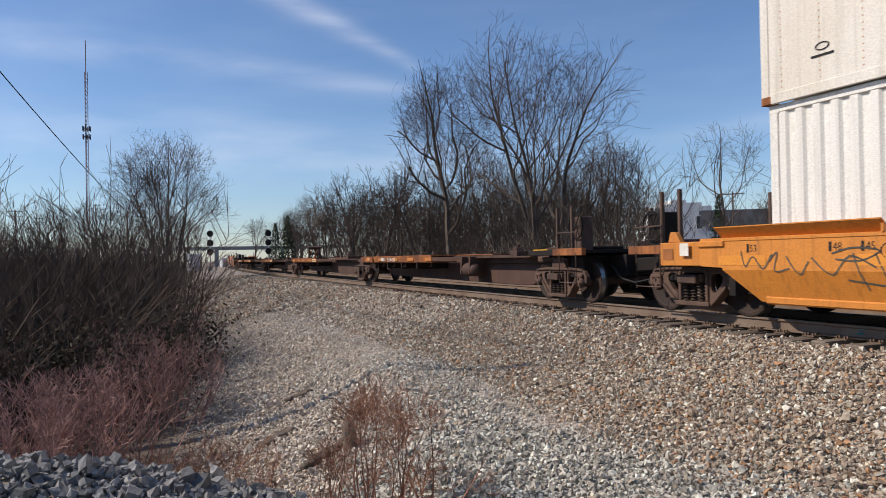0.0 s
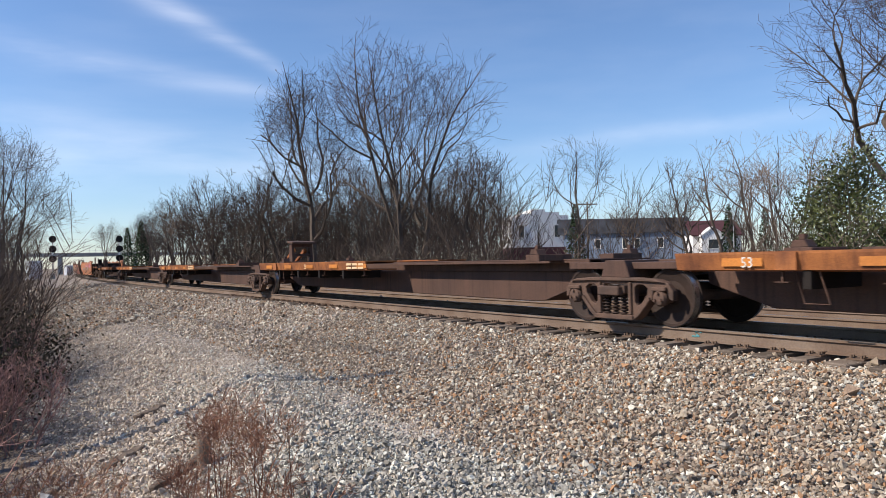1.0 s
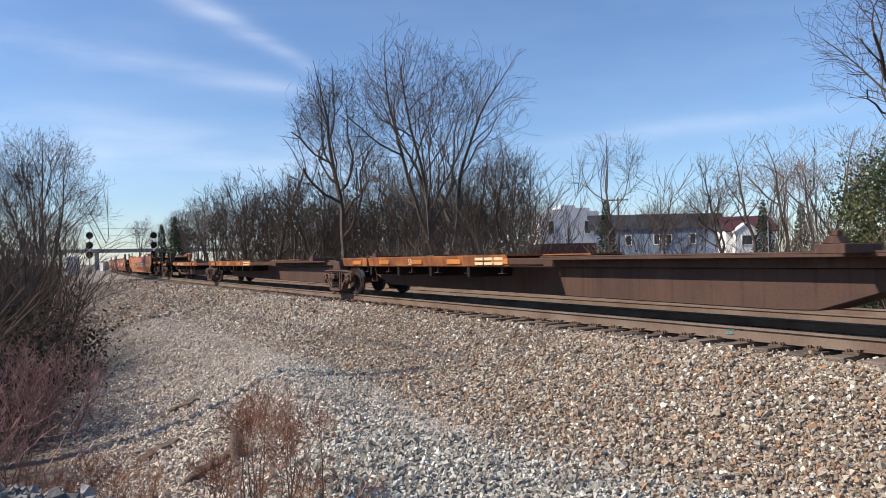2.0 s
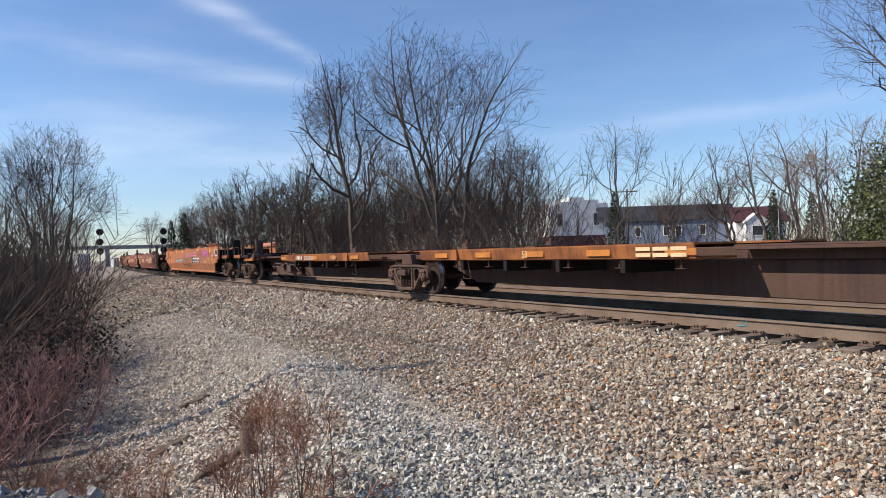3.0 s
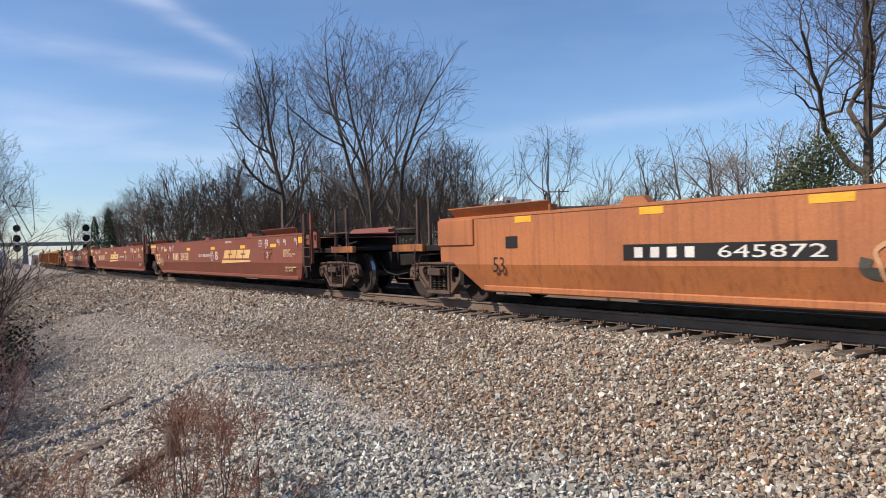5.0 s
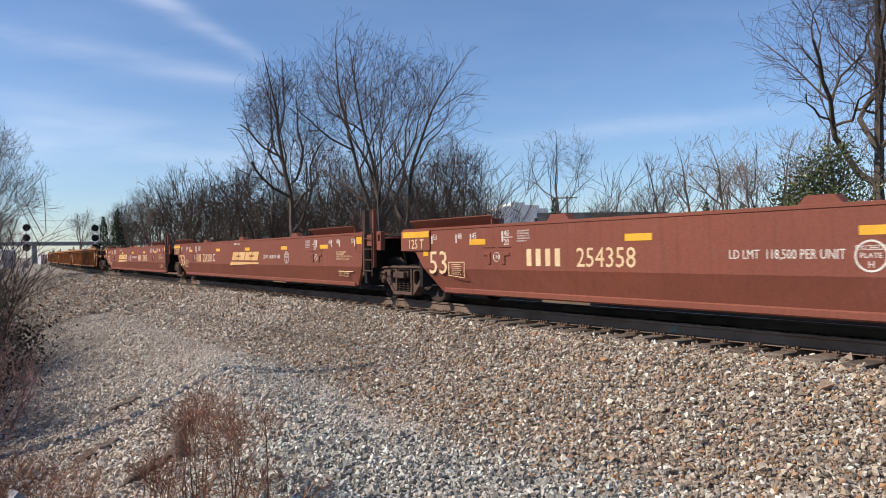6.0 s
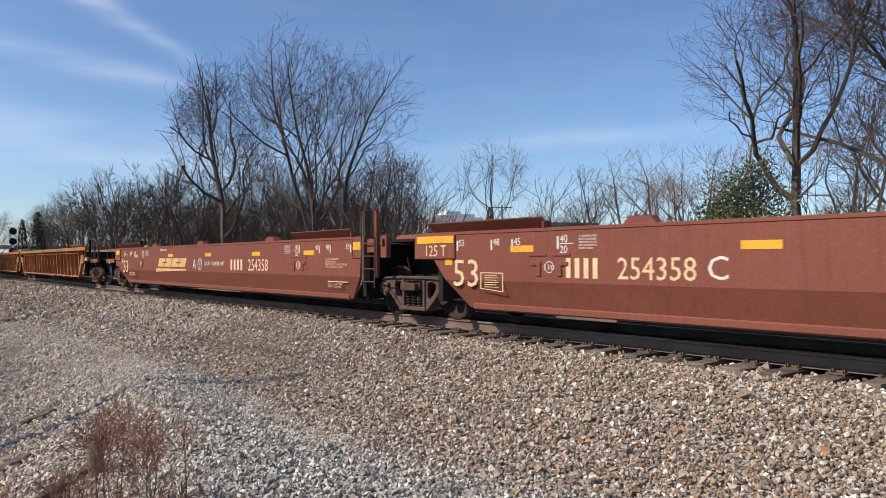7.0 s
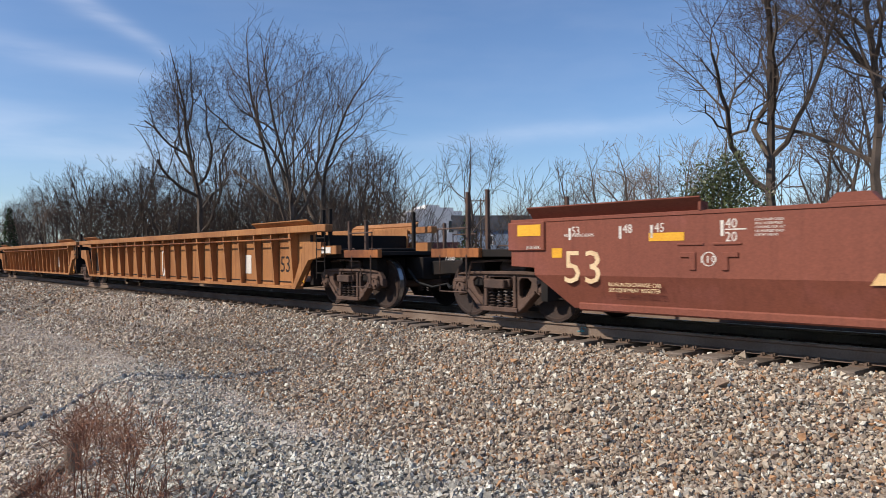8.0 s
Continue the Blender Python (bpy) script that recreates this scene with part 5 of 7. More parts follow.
def ladder(parent, x0, x1, z0, z1, y, rungs, mat):
    bm = bmesh.new()
    bm_tube(bm, [(x0, y, z0), (x0, y, z1)], 0.014)
    bm_tube(bm, [(x1, y, z0), (x1, y, z1)], 0.014)
    for i in range(rungs):
        z = z0 + (z1 - z0) * (i + 0.5) / rungs
        bm_tube(bm, [(x0, y, z), (x1, y, z)], 0.012)
    return part("ladder", bm, mat, parent)


def handwheel(parent, x, y, z, r, mat):
    bm = bmesh.new()
    bm_tube(bm, [(x + r * math.cos(a), y, z + r * math.sin(a)) for a in [2 * math.pi * i / 20 for i in range(21)]], 0.016)
    for i in range(3):
        a = math.pi * i / 3
        bm_tube(bm, [(x - r * math.cos(a), y, z - r * math.sin(a)), (x + r * math.cos(a), y, z + r * math.sin(a))], 0.012)
    return part("brake_wheel", bm, mat, parent, "round black brake handwheel")


def end_platform(parent, x, out, paint, mast=1.0):
    """The gear at a car's end above and beyond the truck. out: +1 towards the rear, -1 towards the front."""
    def xs(a, b):
        p, q = x + out * a, x + out * b
        return (p, q) if p < q else (q, p)
    bm = bmesh.new()
    bm_box(bm, *xs(-0.9, 1.5), -0.35, 0.35, 0.55, 0.98)
    bm_box(bm, *xs(-1.0, 0.5), -1.25, 1.25, 0.98, 1.10)
    part("end_sill", bm, M_BLACK, parent, "grimy dark end sill", 0.01)
    bm = bmesh.new()
    bm_box(bm, *xs(0.3, 1.35), -1.30, 1.30, 1.02, 1.08)
    part("end_platform", bm, M_BLACK, parent)
    for yy in (1.32, -1.32):
        bm = bmesh.new()
        bm_tube(bm, [(x + out * 0.50, yy, 1.02), (x + out * 0.50, yy, 0.42), (x + out * 1.15, yy, 0.42), (x + out * 1.15, yy, 1.02)], 0.015)
        part("sill_step", bm, M_TRUCK, parent, "bent bar step")
        bm = bmesh.new()
        bm_tube(bm, [(x + out * 0.45, yy, 1.12), (x + out * 0.45, yy, 1.45), (x + out * 1.2, yy, 1.45), (x + out * 1.2, yy, 1.12)], 0.015)
        part("grab_iron", bm, M_TRUCK, parent)
    for a, yy in ((0.15, 1.15), (0.66, 1.10), (0.4, -1.1)):
        bm = bmesh.new()
        bm_box(bm, *xs(a, a + 0.06), yy - 0.035, yy + 0.035, 1.0, 1.55 + 0.5 * mast)
        part("guide_post", bm, M_TRUCK, parent, "tall dark steel container guide post", 0.008)
    for yy in (1.27, -1.27):
        bm = bmesh.new()
        bm_box(bm, *xs(0.22, 1.38), yy - 0.05, yy + 0.05, 0.975, 1.125)
        part("platform_edge", bm, M_RUST, parent, "rusty orange platform edge beam", 0.008)
    bm = bmesh.new()
    bm_box(bm, *xs(-0.50, 0.05), -0.62, 0.30, 1.10, 1.17)
    part("equipment_box", bm, M_BLACK, parent, "", 0.02)
    bm = bmesh.new()
    bm_lathe(bm, [(0.02, -0.30), (0.11, -0.28), (0.13, -0.22), (0.13, 0.22), (0.11, 0.28), (0.02, 0.30)], 14, 0.78, 0.80, "x")
    cyl = part("brake_cylinder", bm, M_TRUCK, parent, "", smooth=True)
    cyl.location = (x - out * 0.1, 0, 0)
    bm = bmesh.new()
    bm_tube(bm, [(x - out * 0.7, 1.05, 0.90), (x - out * 0.1, 1.10, 0.93), (x + out * 0.55, 1.16, 0.90), (x + out * 0.62, 1.18, 0.62)], 0.02)
    bm_tube(bm, [(x - out * 0.6, 0.98, 1.14), (x + out * 0.1, 1.0, 1.16), (x + out * 0.2, 1.0, 1.0)], 0.015)
    part("air_pipe", bm, M_TRUCK, parent)
    bm = bmesh.new()
    bm_box(bm, *xs(0.42, 0.95), 0.35, 1.02, 0.50, 0.98)
    part("brake_valve", bm, M_BLACK, parent, "", 0.03)
    bm = bmesh.new()
    bm_prism(bm, [(x + out * 1.5, 0.62), (x + out * 2.15, 0.66), (x + out * 2.22, 0.80), (x + out * 2.1, 0.92), (x + out * 1.5, 0.90)], -0.14, 0.14)
    part("coupler", bm, M_BLACK, parent, "", 0.02)
    bm = bmesh.new()
    for yy, z in ((0.55, 0.60), (-0.5, 0.62)):
        bm_tube(bm, [(x + out * 1.3, yy, 0.75), (x + out * 1.6, yy, 0.50), (x + out * 1.9, yy * 0.8, 0.42), (x + out * 2.15, yy * 0.5, 0.48)], 0.025)
    part("brake_hose", bm, M_RUBBER, parent)


def well_body(car, L, paint, H=1.52, zb=0.28, zc=0.73, y=1.45, front_slope=False, rise=0.32, box=1.05):
    """Side walls, cross beams, end beams and an added sun-blocking floor of a well car between trucks at -L/2 (front)
    and L/2 (rear).
    """
    f, r = -L / 2, L / 2
    lo_f = f + (1.62 if front_slope else 1.78)
    lo_r = r - (1.85 if rise > 0.2 else 1.65)
    dx = 0.45 if rise > 0.2 else 0.58                  # how far the end of the lower wall slopes
    df = 0.58 if front_slope else 0.52
    up_f, up_r = (f - 0.08 if front_slope else f + 1.2), r - 0.62
    for sgn in (1, -1):
        bm = bmesh.new()
        out = [(lo_f - df, zc), (lo_r + dx, zc), (lo_r + dx + 0.30 * (rise > 0.2), zc + rise), (up_r, zc + rise + 0.02), (up_r, H), (up_f, H)]
        if front_slope:
            out += [(up_f, zc + 0.22), (f + 0.38, zc + 0.20), (f + 0.50, zc + 0.03), (lo_f - df - 0.05, zc + 0.02)]
        bm_prism(bm, out, sgn * (y - 0.06), sgn * y)
        part("side_wall", bm, paint, car)
        bm = bmesh.new()
        v = [(lo_f - df, y, zc), (lo_r + dx, y, zc), (lo_r, y - 0.17, zb), (lo_f, y - 0.17, zb), (lo_f - df, y - 0.06, zc), (lo_r + dx, y - 0.06, zc), (lo_r, y - 0.23, zb), (lo_f, y - 0.23, zb)]
        vv = [bm.verts.new((a, sgn * b, c)) for a, b, c in v]
        for q in ((0, 1, 2, 3), (7, 6, 5, 4), (0, 4, 5, 1), (1, 5, 6, 2), (2, 6, 7, 3), (3, 7, 4, 0)):
            bm.faces.new([vv[i] for i in q])
        part("lower_side_wall", bm, paint, car)
        # bottom flange and top chord
        bm = bmesh.new()
        bm_box(bm, lo_f + 0.1, lo_r - 0.1, min(sgn * (y - 0.27), sgn * (y - 0.122)), max(sgn * (y - 0.27), sgn * (y - 0.122)), zb - 0.03, zb + 0.085)
        part("bottom_flange", bm, paint, car, "", 0.022)
        bm = bmesh.new()
        bm_box(bm, up_f, up_r, min(sgn * (y - 0.16), sgn * (y + 0.012)), max(sgn * (y - 0.16), sgn * (y + 0.012)), H - 0.05, H)
        part("top_chord", bm, paint, car, "", 0.006)
        # flared guide plates on the top chord near both ends
        for a, b in ((up_r - 3.05, up_r - 0.35), (up_f + 0.35, up_f + 2.95)):
            bm = bmesh.new()
            bm_prism(bm, [(sgn * (y - 0.10), H), (sgn * (y + 0.055), H + 0.15), (sgn * (y + 0.055), H + 0.165), (sgn * (y - 0.12), H + 0.012)], a, b, "x")
            bm_box(bm, a, a + 0.03, min(sgn * (y - 0.14), sgn * (y + 0.03)), max(sgn * (y - 0.14), sgn * (y + 0.03)), H, H + 0.10)
            part("guide_flare", bm, paint, car)
        for xx in (f + 5.3, 0.2, r - 5.3):
            bm = bmesh.new()
            bm_prism(bm, [(xx - 0.25, H), (xx + 0.25, H), (xx + 0.16, H + 0.10), (xx - 0.16, H + 0.10)], sgn * (y - 0.15), sgn * (y + 0.005))
            part("container_pedestal", bm, paint, car)
        # jacking box over the rear truck
        bm = bmesh.new()
        bm_box(bm, up_r - box, up_r + 0.04, min(sgn * (y - 0.02), sgn * (y + 0.035)), max(sgn * (y - 0.02), sgn * (y + 0.035)), 1.07, H - 0.04)
        part("end_panel", bm, paint, car, "", 0.012)
    bm = bmesh.new()
    for k in range(9):
        xx = f + 1.6 + (L - 3.7) * k / 8
        bm_box(bm, xx - 0.18, xx + 0.18, -y + 0.30, y - 0.30, zb + 0.0, zb + 0.08)
    part("cross_beams", bm, M_BLACK, car, "dark cross beams of the well floor")
    # solid plate added over the open well to keep sun off the track below
    bm = bmesh.new()
    bm_box(bm, f + 1.3, r - 1.3, -y + 0.25, y - 0.25, zb + 0.09, zb + 0.115)
    part("well_floor", bm, M_BLACK, car, "solid dark floor plate added to keep sunlight from under the car")
    for xx, o in ((f, -1), (r, 1)):
        bm = bmesh.new()
        bm_box(bm, xx - 1.25 if o > 0 else xx + 1.13, xx - 1.13 if o > 0 else xx + 1.25, -y + 0.07, y - 0.07, 0.35, H - 0.15)
        bm_box(bm, min(xx - o * 1.2, xx + o * 0.1), max(xx - o * 1.2, xx + o * 0.1), -0.5, 0.5, 0.75, 1.12)
        part("end_bulkhead", bm, M_BLACK, car)


def size_marks(car, x, H, y, mat, order):
    """Container length marks: a bar and a number for each length. order +1: longest towards the rear."""
    for num, d in (("53", 0.0), ("48", 0.82), ("45", 1.28)):
        xx = x - d * order
        patch(car, "mark_bar", xx - 0.015, xx + 0.02, H - 0.31, H - 0.15, mat, y)
        lettering(car, num, xx - 0.035 if order > 0 else xx + 0.19, H - 0.24, 0.11, mat, y)
    xx = x - 2.2 * order
    patch(car, "mark_bar", xx - 0.015, xx + 0.02, H - 0.31, H - 0.13, mat, y)
    lettering(car, "40", xx - 0.035 if order > 0 else xx + 0.20, H - 0.22, 0.11, mat, y)
    patch(car, "mark_bar", xx - 0.28 if order > 0 else xx + 0.03, xx - 0.03 if order > 0 else xx + 0.28, H - 0.242, H - 0.228, mat, y)
    lettering(car, "20", xx - 0.035 if order > 0 else xx + 0.20, H - 0.37, 0.11, mat, y)
    for k in range(5):
        a = xx - 0.38 if order > 0 else xx + 0.75
        lettering(car, ("CONTAINER GUIDE", "MUST BE REVERSED", "FORWARD FOR 102\"", "OR REVERSED BACK", "FOR 96\" WIDTH")[k], a, H - 0.15 - 0.042 * k, 0.027, mat, y)


def ring_mark(car, text, x, z, r, y, mat, lines=()):
    bm = bmesh.new()
    bm_ring(bm, circle(r, 24, x, z), circle(r * 0.88, 24, x, z), y, y + 0.004)
    part("round_mark", bm, mat, car)
    for t, dz, h in lines or ((text, -0.04, 0.08),):
        lettering(car, t, x + 0.028 * len(t) * h / 0.07, z + dz, h, mat, y, 0.056 * len(t) * h / 0.07)


def emblem(car, x_left, z, w, h, y):
    """A slanted gold emblem drawn as four plain slit blocks over a tapering stripe."""
    cell, lean = w / 4.2, -0.62
    for k in range(4):
        x = x_left - 0.10 - k * cell
        bm = bmesh.new()

        def block(a, b, c, d):
            bm_prism(bm, [(x - a * cell + lean * h * c, z + h * c), (x - b * cell + lean * h * c, z + h * c), (x - b * cell + lean * h * d, z + h * d), (x - a * cell + lean * h * d, z + h * d)], y, y + 0.004)
        block(0.0, 0.90, 0.58, 1.0)
        block(0.0, 0.90, 0.0, 0.42)
        block((0.0, 0.30, 0.0, 0.30)[k], (0.60, 0.90, 0.60, 0.90)[k], 0.42, 0.58)
        part("emblem_block", bm, M_PAINTG, car, "slanted gold emblem block")
    bm = bmesh.new()
    bm_prism(bm, [(x_left + 0.10, z - 0.17), (x_left - w * 1.0, z - 0.105), (x_left - w * 1.02, z - 0.065), (x_left + 0.02, z - 0.05)], y, y + 0.004)
    part("emblem_stripe", bm, M_PAINTG, car, "long tapering gold stripe")


def name_bars(car, x_left, x_right, z, h, mat, y):
    """Owner's initials as plain upright bars."""
    n, w = 4, (x_left - x_right) / 4
    for i in range(n):
        a = x_left - i * w
        patch(car, "letter_bar", a - w * 0.52, a, z, z + h, mat, y)


def brown_unit(letter, s_f, s_r, marks, last=False, first=False):
    L = s_r - s_f
    mid = (s_f + s_r) / 2
    car = thing("well_car", "oxide-red articulated double-stack well car, empty", "rail car", "red well cars")
    well_body(car, L, M_BROWNRED, rise=0.10 if last else 0.32, box=0.66 if last else 1.05)
    y, yl = 1.451, 1.445
    truck(car, L / 2, TRUCK38)
    if first:
        truck(car, -L / 2, TRUCK38)
        end_platform(car, -L / 2, -1, M_BROWNRED)
    if last:
        end_platform(car, L / 2, 1, M_BROWNRED)
        lettering(car, "A-END", L / 2 + 1.0, 0.93, 0.06, M_PAINTW, 1.33)
    # brackets, posts and ladder at the front end
    f = -L / 2
    bm = bmesh.new()
    bm_box(bm, f + 1.06, f + 1.17, 1.34, 1.47, 0.62, 2.02)
    part("end_post", bm, M_TRUCK, car, "tall dark steel end post", 0.01)
    bm = bmesh.new()
    bm_box(bm, f + 0.66, f + 0.74, 1.38, 1.46, 0.72, 2.02)
    part("end_post", bm, M_BROWNRED, car, "", 0.01)
    bm = bmesh.new()
    bm_prism(bm, [(f + 1.78, 0.30), (f + 1.64, 0.30), (f + 1.06, 0.80), (f + 1.06, 0.96), (f + 1.20, 0.96)], 1.14, 1.24)
    part("end_brace", bm, M_BLACK, car, "dark sloping end brace", 0.01)
    bm = bmesh.new()
    bm_ring(bm, [(f + 0.34, 1.10), (f + 0.54, 1.10), (f + 0.54, 1.52), (f + 0.34, 1.52)], [(f + 0.39, 1.30), (f + 0.48, 1.30), (f + 0.48, 1.44), (f + 0.39, 1.44)], 1.34, 1.45)
    bm_box(bm, f + 0.40, f + 1.10, 1.30, 1.36, 1.24, 1.34)
    part("lift_bracket", bm, M_BROWNRED, car, "", 0.01)
    bm = bmesh.new()
    bm_box(bm, f + 0.72, f + 1.08, 1.39, 1.42, 1.20, 1.46)
    part("step_panel", bm, M_BROWNRED, car, "", 0.008)
    bm = bmesh.new()
    bm_ring(bm, [(f + 1.19, 1.10), (f + 1.56, 1.10), (f + 1.56, 1.47), (f + 1.19, 1.47)], [(f + 1.22, 1.13), (f + 1.53, 1.13), (f + 1.53, 1.44), (f + 1.22, 1.44)], 1.45, 1.468)
    part("panel_frame", bm, M_BROWNRED, car)
    bm = bmesh.new()
    bm_tube(bm, [(f + 0.2, 0.85, 1.42), (f - 0.15, 0.9, 1.30), (f - 0.45, 0.9, 1.18), (f - 0.75, 0.85, 1.24)], 0.03)
    bm_tube(bm, [(f + 0.3, 0.60, 1.25), (f - 0.1, 0.62, 1.02), (f - 0.5, 0.6, 1.10)], 0.022)
    part("brake_hose", bm, M_RUBBER, car)
    ladder(car, f + 0.70, f + 1.08, 0.52, 1.50, 1.475, 4, M_TRUCK)
    for a in (1.12, 0.67):
        bm = bmesh.new()
        bm_tube(bm, [(f + a, 1.44, 2.0), (f + a, 1.52, 2.02), (f + a, 1.52, 1.58), (f + a, 1.45, 1.55)], 0.014)
        part("grab_iron", bm, M_TRUCK, car)
    bm = bmesh.new()
    bm_box(bm, f - 0.2, f + 1.1, -1.2, 1.2, 1.40, 1.45)
    part("end_walkway", bm, M_BLACK, car, "dark grating walkway")
    # writing
    r = L / 2
    lettering(car, "53", r - 1.62, 0.63, 0.44, M_PAINTC, y, 0.60)
    size_marks(car, r - 1.72, 1.52, y, M_PAINTW, 1)
    size_marks(car, f + 1.60, 1.52, y, M_PAINTW, -1)
    patch(car, "yellow_label", r - 1.58, r - 1.40, 0.97, 1.10, M_PAINTY, y, "small yellow label")
    if letter == "A":
        patch(car, "reflector", r - 1.22, r - 0.78, 1.28, 1.44, M_PAINTY, y + 0.036)
        lettering(car, "NON-INTERCHANGE CAR", r - 2.35, 0.60, 0.05, M_PAINTC, y)
        lettering(car, "SEE EQUIPMENT REGISTER", r - 2.35, 0.53, 0.05, M_PAINTC, y)
        lettering(car, "NO. 24 BRAKE BEAMS", r - 1.62, 1.25, 0.04, M_PAINTW, y)
        lettering(car, "JACK HERE", r - 0.95, 1.10, 0.04, M_PAINTW, y + 0.036)
    else:
        patch(car, "reflector", r - 1.66, r - 0.66, 1.34, 1.46, M_PAINTY, y + 0.036)
        lettering(car, "125 T", r - 0.92, 1.12, 0.19, M_PAINTC, y + 0.036)
        bm = bmesh.new()
        bm_ring(bm, [(r - 2.8, 0.56), (r - 2.28, 0.60), (r - 2.28, 0.86), (r - 2.8, 0.86)], [(r - 2.78, 0.575), (r - 2.30, 0.61), (r - 2.30, 0.845), (r - 2.78, 0.845)], y, y + 0.004)
        part("notice_frame", bm, M_PAINTC, car)
        for k in range(6):
            patch(car, "notice_line", r - 2.70 + 0.05 * (k % 2), r - 2.38, 0.628 + 0.036 * k, 0.638 + 0.036 * k, M_PAINTC, y)
    patch(car, "reflector", f + 1.24, f + 1.52, 1.26, 1.42, M_PAINTY, y)
    for a in (r - 3.2, r - 6.9, r - 10.1, r - 13.3, f + 3.35):
        patch(car, "reflector", a - 0.24, a + 0.24, 1.17, 1.27, M_PAINTY, y)
    for x in (r - 3.75, f + 3.85):
        ring_mark(car, "110", x, 0.95, 0.085, y, M_PAINTW)
        for sgn in (-1, 1):
            bm = bmesh.new()
            bm_prism(bm, [(x + sgn * 0.16, 1.03), (x + sgn * 0.36, 1.03), (x + sgn * 0.36, 0.97), (x + sgn * 0.24, 0.97), (x + sgn * 0.24, 0.82), (x + sgn * 0.16, 0.82)], y - 0.02, y + 0.02)
            bm_box(bm, x + 0.06 if sgn > 0 else x - 0.40, x + 0.40 if sgn > 0 else x - 0.06, y - 0.02, y + 0.015, 1.11, 1.14)
            part("lashing_bracket", bm, M_BROWNRED, car, "", 0.006)
    for k, t in enumerate(("NO. 24 BRAKE BEAMS", "38 INCH WHEELS", "SPRG 7 DC D-5  7 IC D-6  5 IIC D-6A", "SPRG 2 DC B-353  2 IC B-354")):
        lettering(car, t, f + 2.62, 1.06 - 0.055 * k, 0.042, M_PAINTC, y)
    for k, t in enumerate(("5-1/16\" +/- 1/16\" FEMALE", "5-3/16\" +/- 1/16\" MALE")):
        lettering(car, t, f + 2.55, 0.545 - 0.055 * k, 0.042, M_PAINTC, 1.42)
    patch(car, "notice_line", f + 1.75, f + 2.55, 0.603, 0.622, M_PAINTC, 1.43)
    m = {k: v - mid for k, v in marks.items()}
    emblem(car, m["logo"], 0.86, 2.75, 0.27, y)
    name_bars(car, m["name"], m["num"] + 0.25, 0.80, 0.28, M_PAINTC, y)
    lettering(car, "254358", m["num"], 0.80, 0.29, M_PAINTC, y, 1.15)
    lettering(car, letter, m["letter"], 0.82, 0.28, M_PAINTW, y, 0.26)
    lettering(car, marks_text[letter], m["limit"], 0.92, 0.11, M_PAINTW, y, 1.40)
    ring_mark(car, "", m["ring"], 0.95, 0.17, y, M_PAINTW, (("EXCEEDS", 0.06, 0.055), ("PLATE", -0.02, 0.055), ("H", -0.12, 0.07)))
    name_bars(car, m["logo"] - 0.35, m["logo"] - 0.63, 1.37, 0.06, M_PAINTW, y)
    lettering(car, "254358 " + letter, m["logo"] - 0.67, 1.37, 0.062, M_PAINTW, y)
    ride(car, mid, L)
    return car


marks_text = {"A": "LD LMT  118,400 PER UNIT", "B": "LD LMT  118,500 PER UNIT", "C": "LD LMT  118,400 PER UNIT"}
brown_unit("B", 120.4, 139.7, {"logo": 128.5, "name": 135.15, "num": 134.0, "letter": 129.3, "limit": 131.38, "ring": 129.72}, first=True)
brown_unit("C", 139.7, 159.1, {"logo": 150.7, "name": 155.03, "num": 154.15, "letter": 152.85, "limit": 147.5, "ring": 145.6})
brown_unit("A", 159.1, 178.5, {"logo": 172.95, "name": 166.79, "num": 165.67, "letter": 169.62, "limit": 168.66, "ring": 169.04}, last=True)


def graffiti_word(car, word, x_left, z, h, w, width, mat, y):
    """Loose sprayed capitals."""
    G = {"F": [[(0, 0), (0, 1), (0.8, 1)], [(0, 0.52), (0.6, 0.52)]], "I": [[(0.2, 0), (0.3, 1)]], "E": [[(0.8, 1), (0, 1), (0, 0), (0.8, 0)], [(0, 0.5), (0.6, 0.5)]],
         "N": [[(0, 0), (0.05, 1), (0.7, 0), (0.75, 1)]], "D": [[(0, 0), (0, 1), (0.5, 0.9), (0.8, 0.5), (0.5, 0.05), (0, 0)]]}
    cell = w / len(word)
    lines = []
    for k, c in enumerate(word):
        for ln in G[c]:
            lines.append([(x_left - (k + 0.85 * px) * cell, z + h * pz + 0.04 * math.sin(k * 2.1)) for px, pz in ln])
    return strokes(car, lines, width, mat, y, label="pink sprayed capitals")


def scrawl(seed, x_left, w, z, h, n):
    """Loose sprayed loops and arcs side by side."""
    rng = random.Random(seed)
    out = []
    c = w / n
    for k in range(n):
        x, a0, turn = x_left - c * (k + 0.5), rng.uniform(0, 6.28), rng.choice((-1, 1)) * rng.uniform(3.5, 6.5)
        pts = []
        for i in range(9):
            a, q = a0 + turn * i / 8, rng.uniform(0.75, 1.1) * (1 - 0.04 * i)
            pts.append((x - 0.52 * c * math.cos(a) * q, z + h * (0.5 + 0.5 * math.sin(a) * q)))
        out.append(pts)
    return out


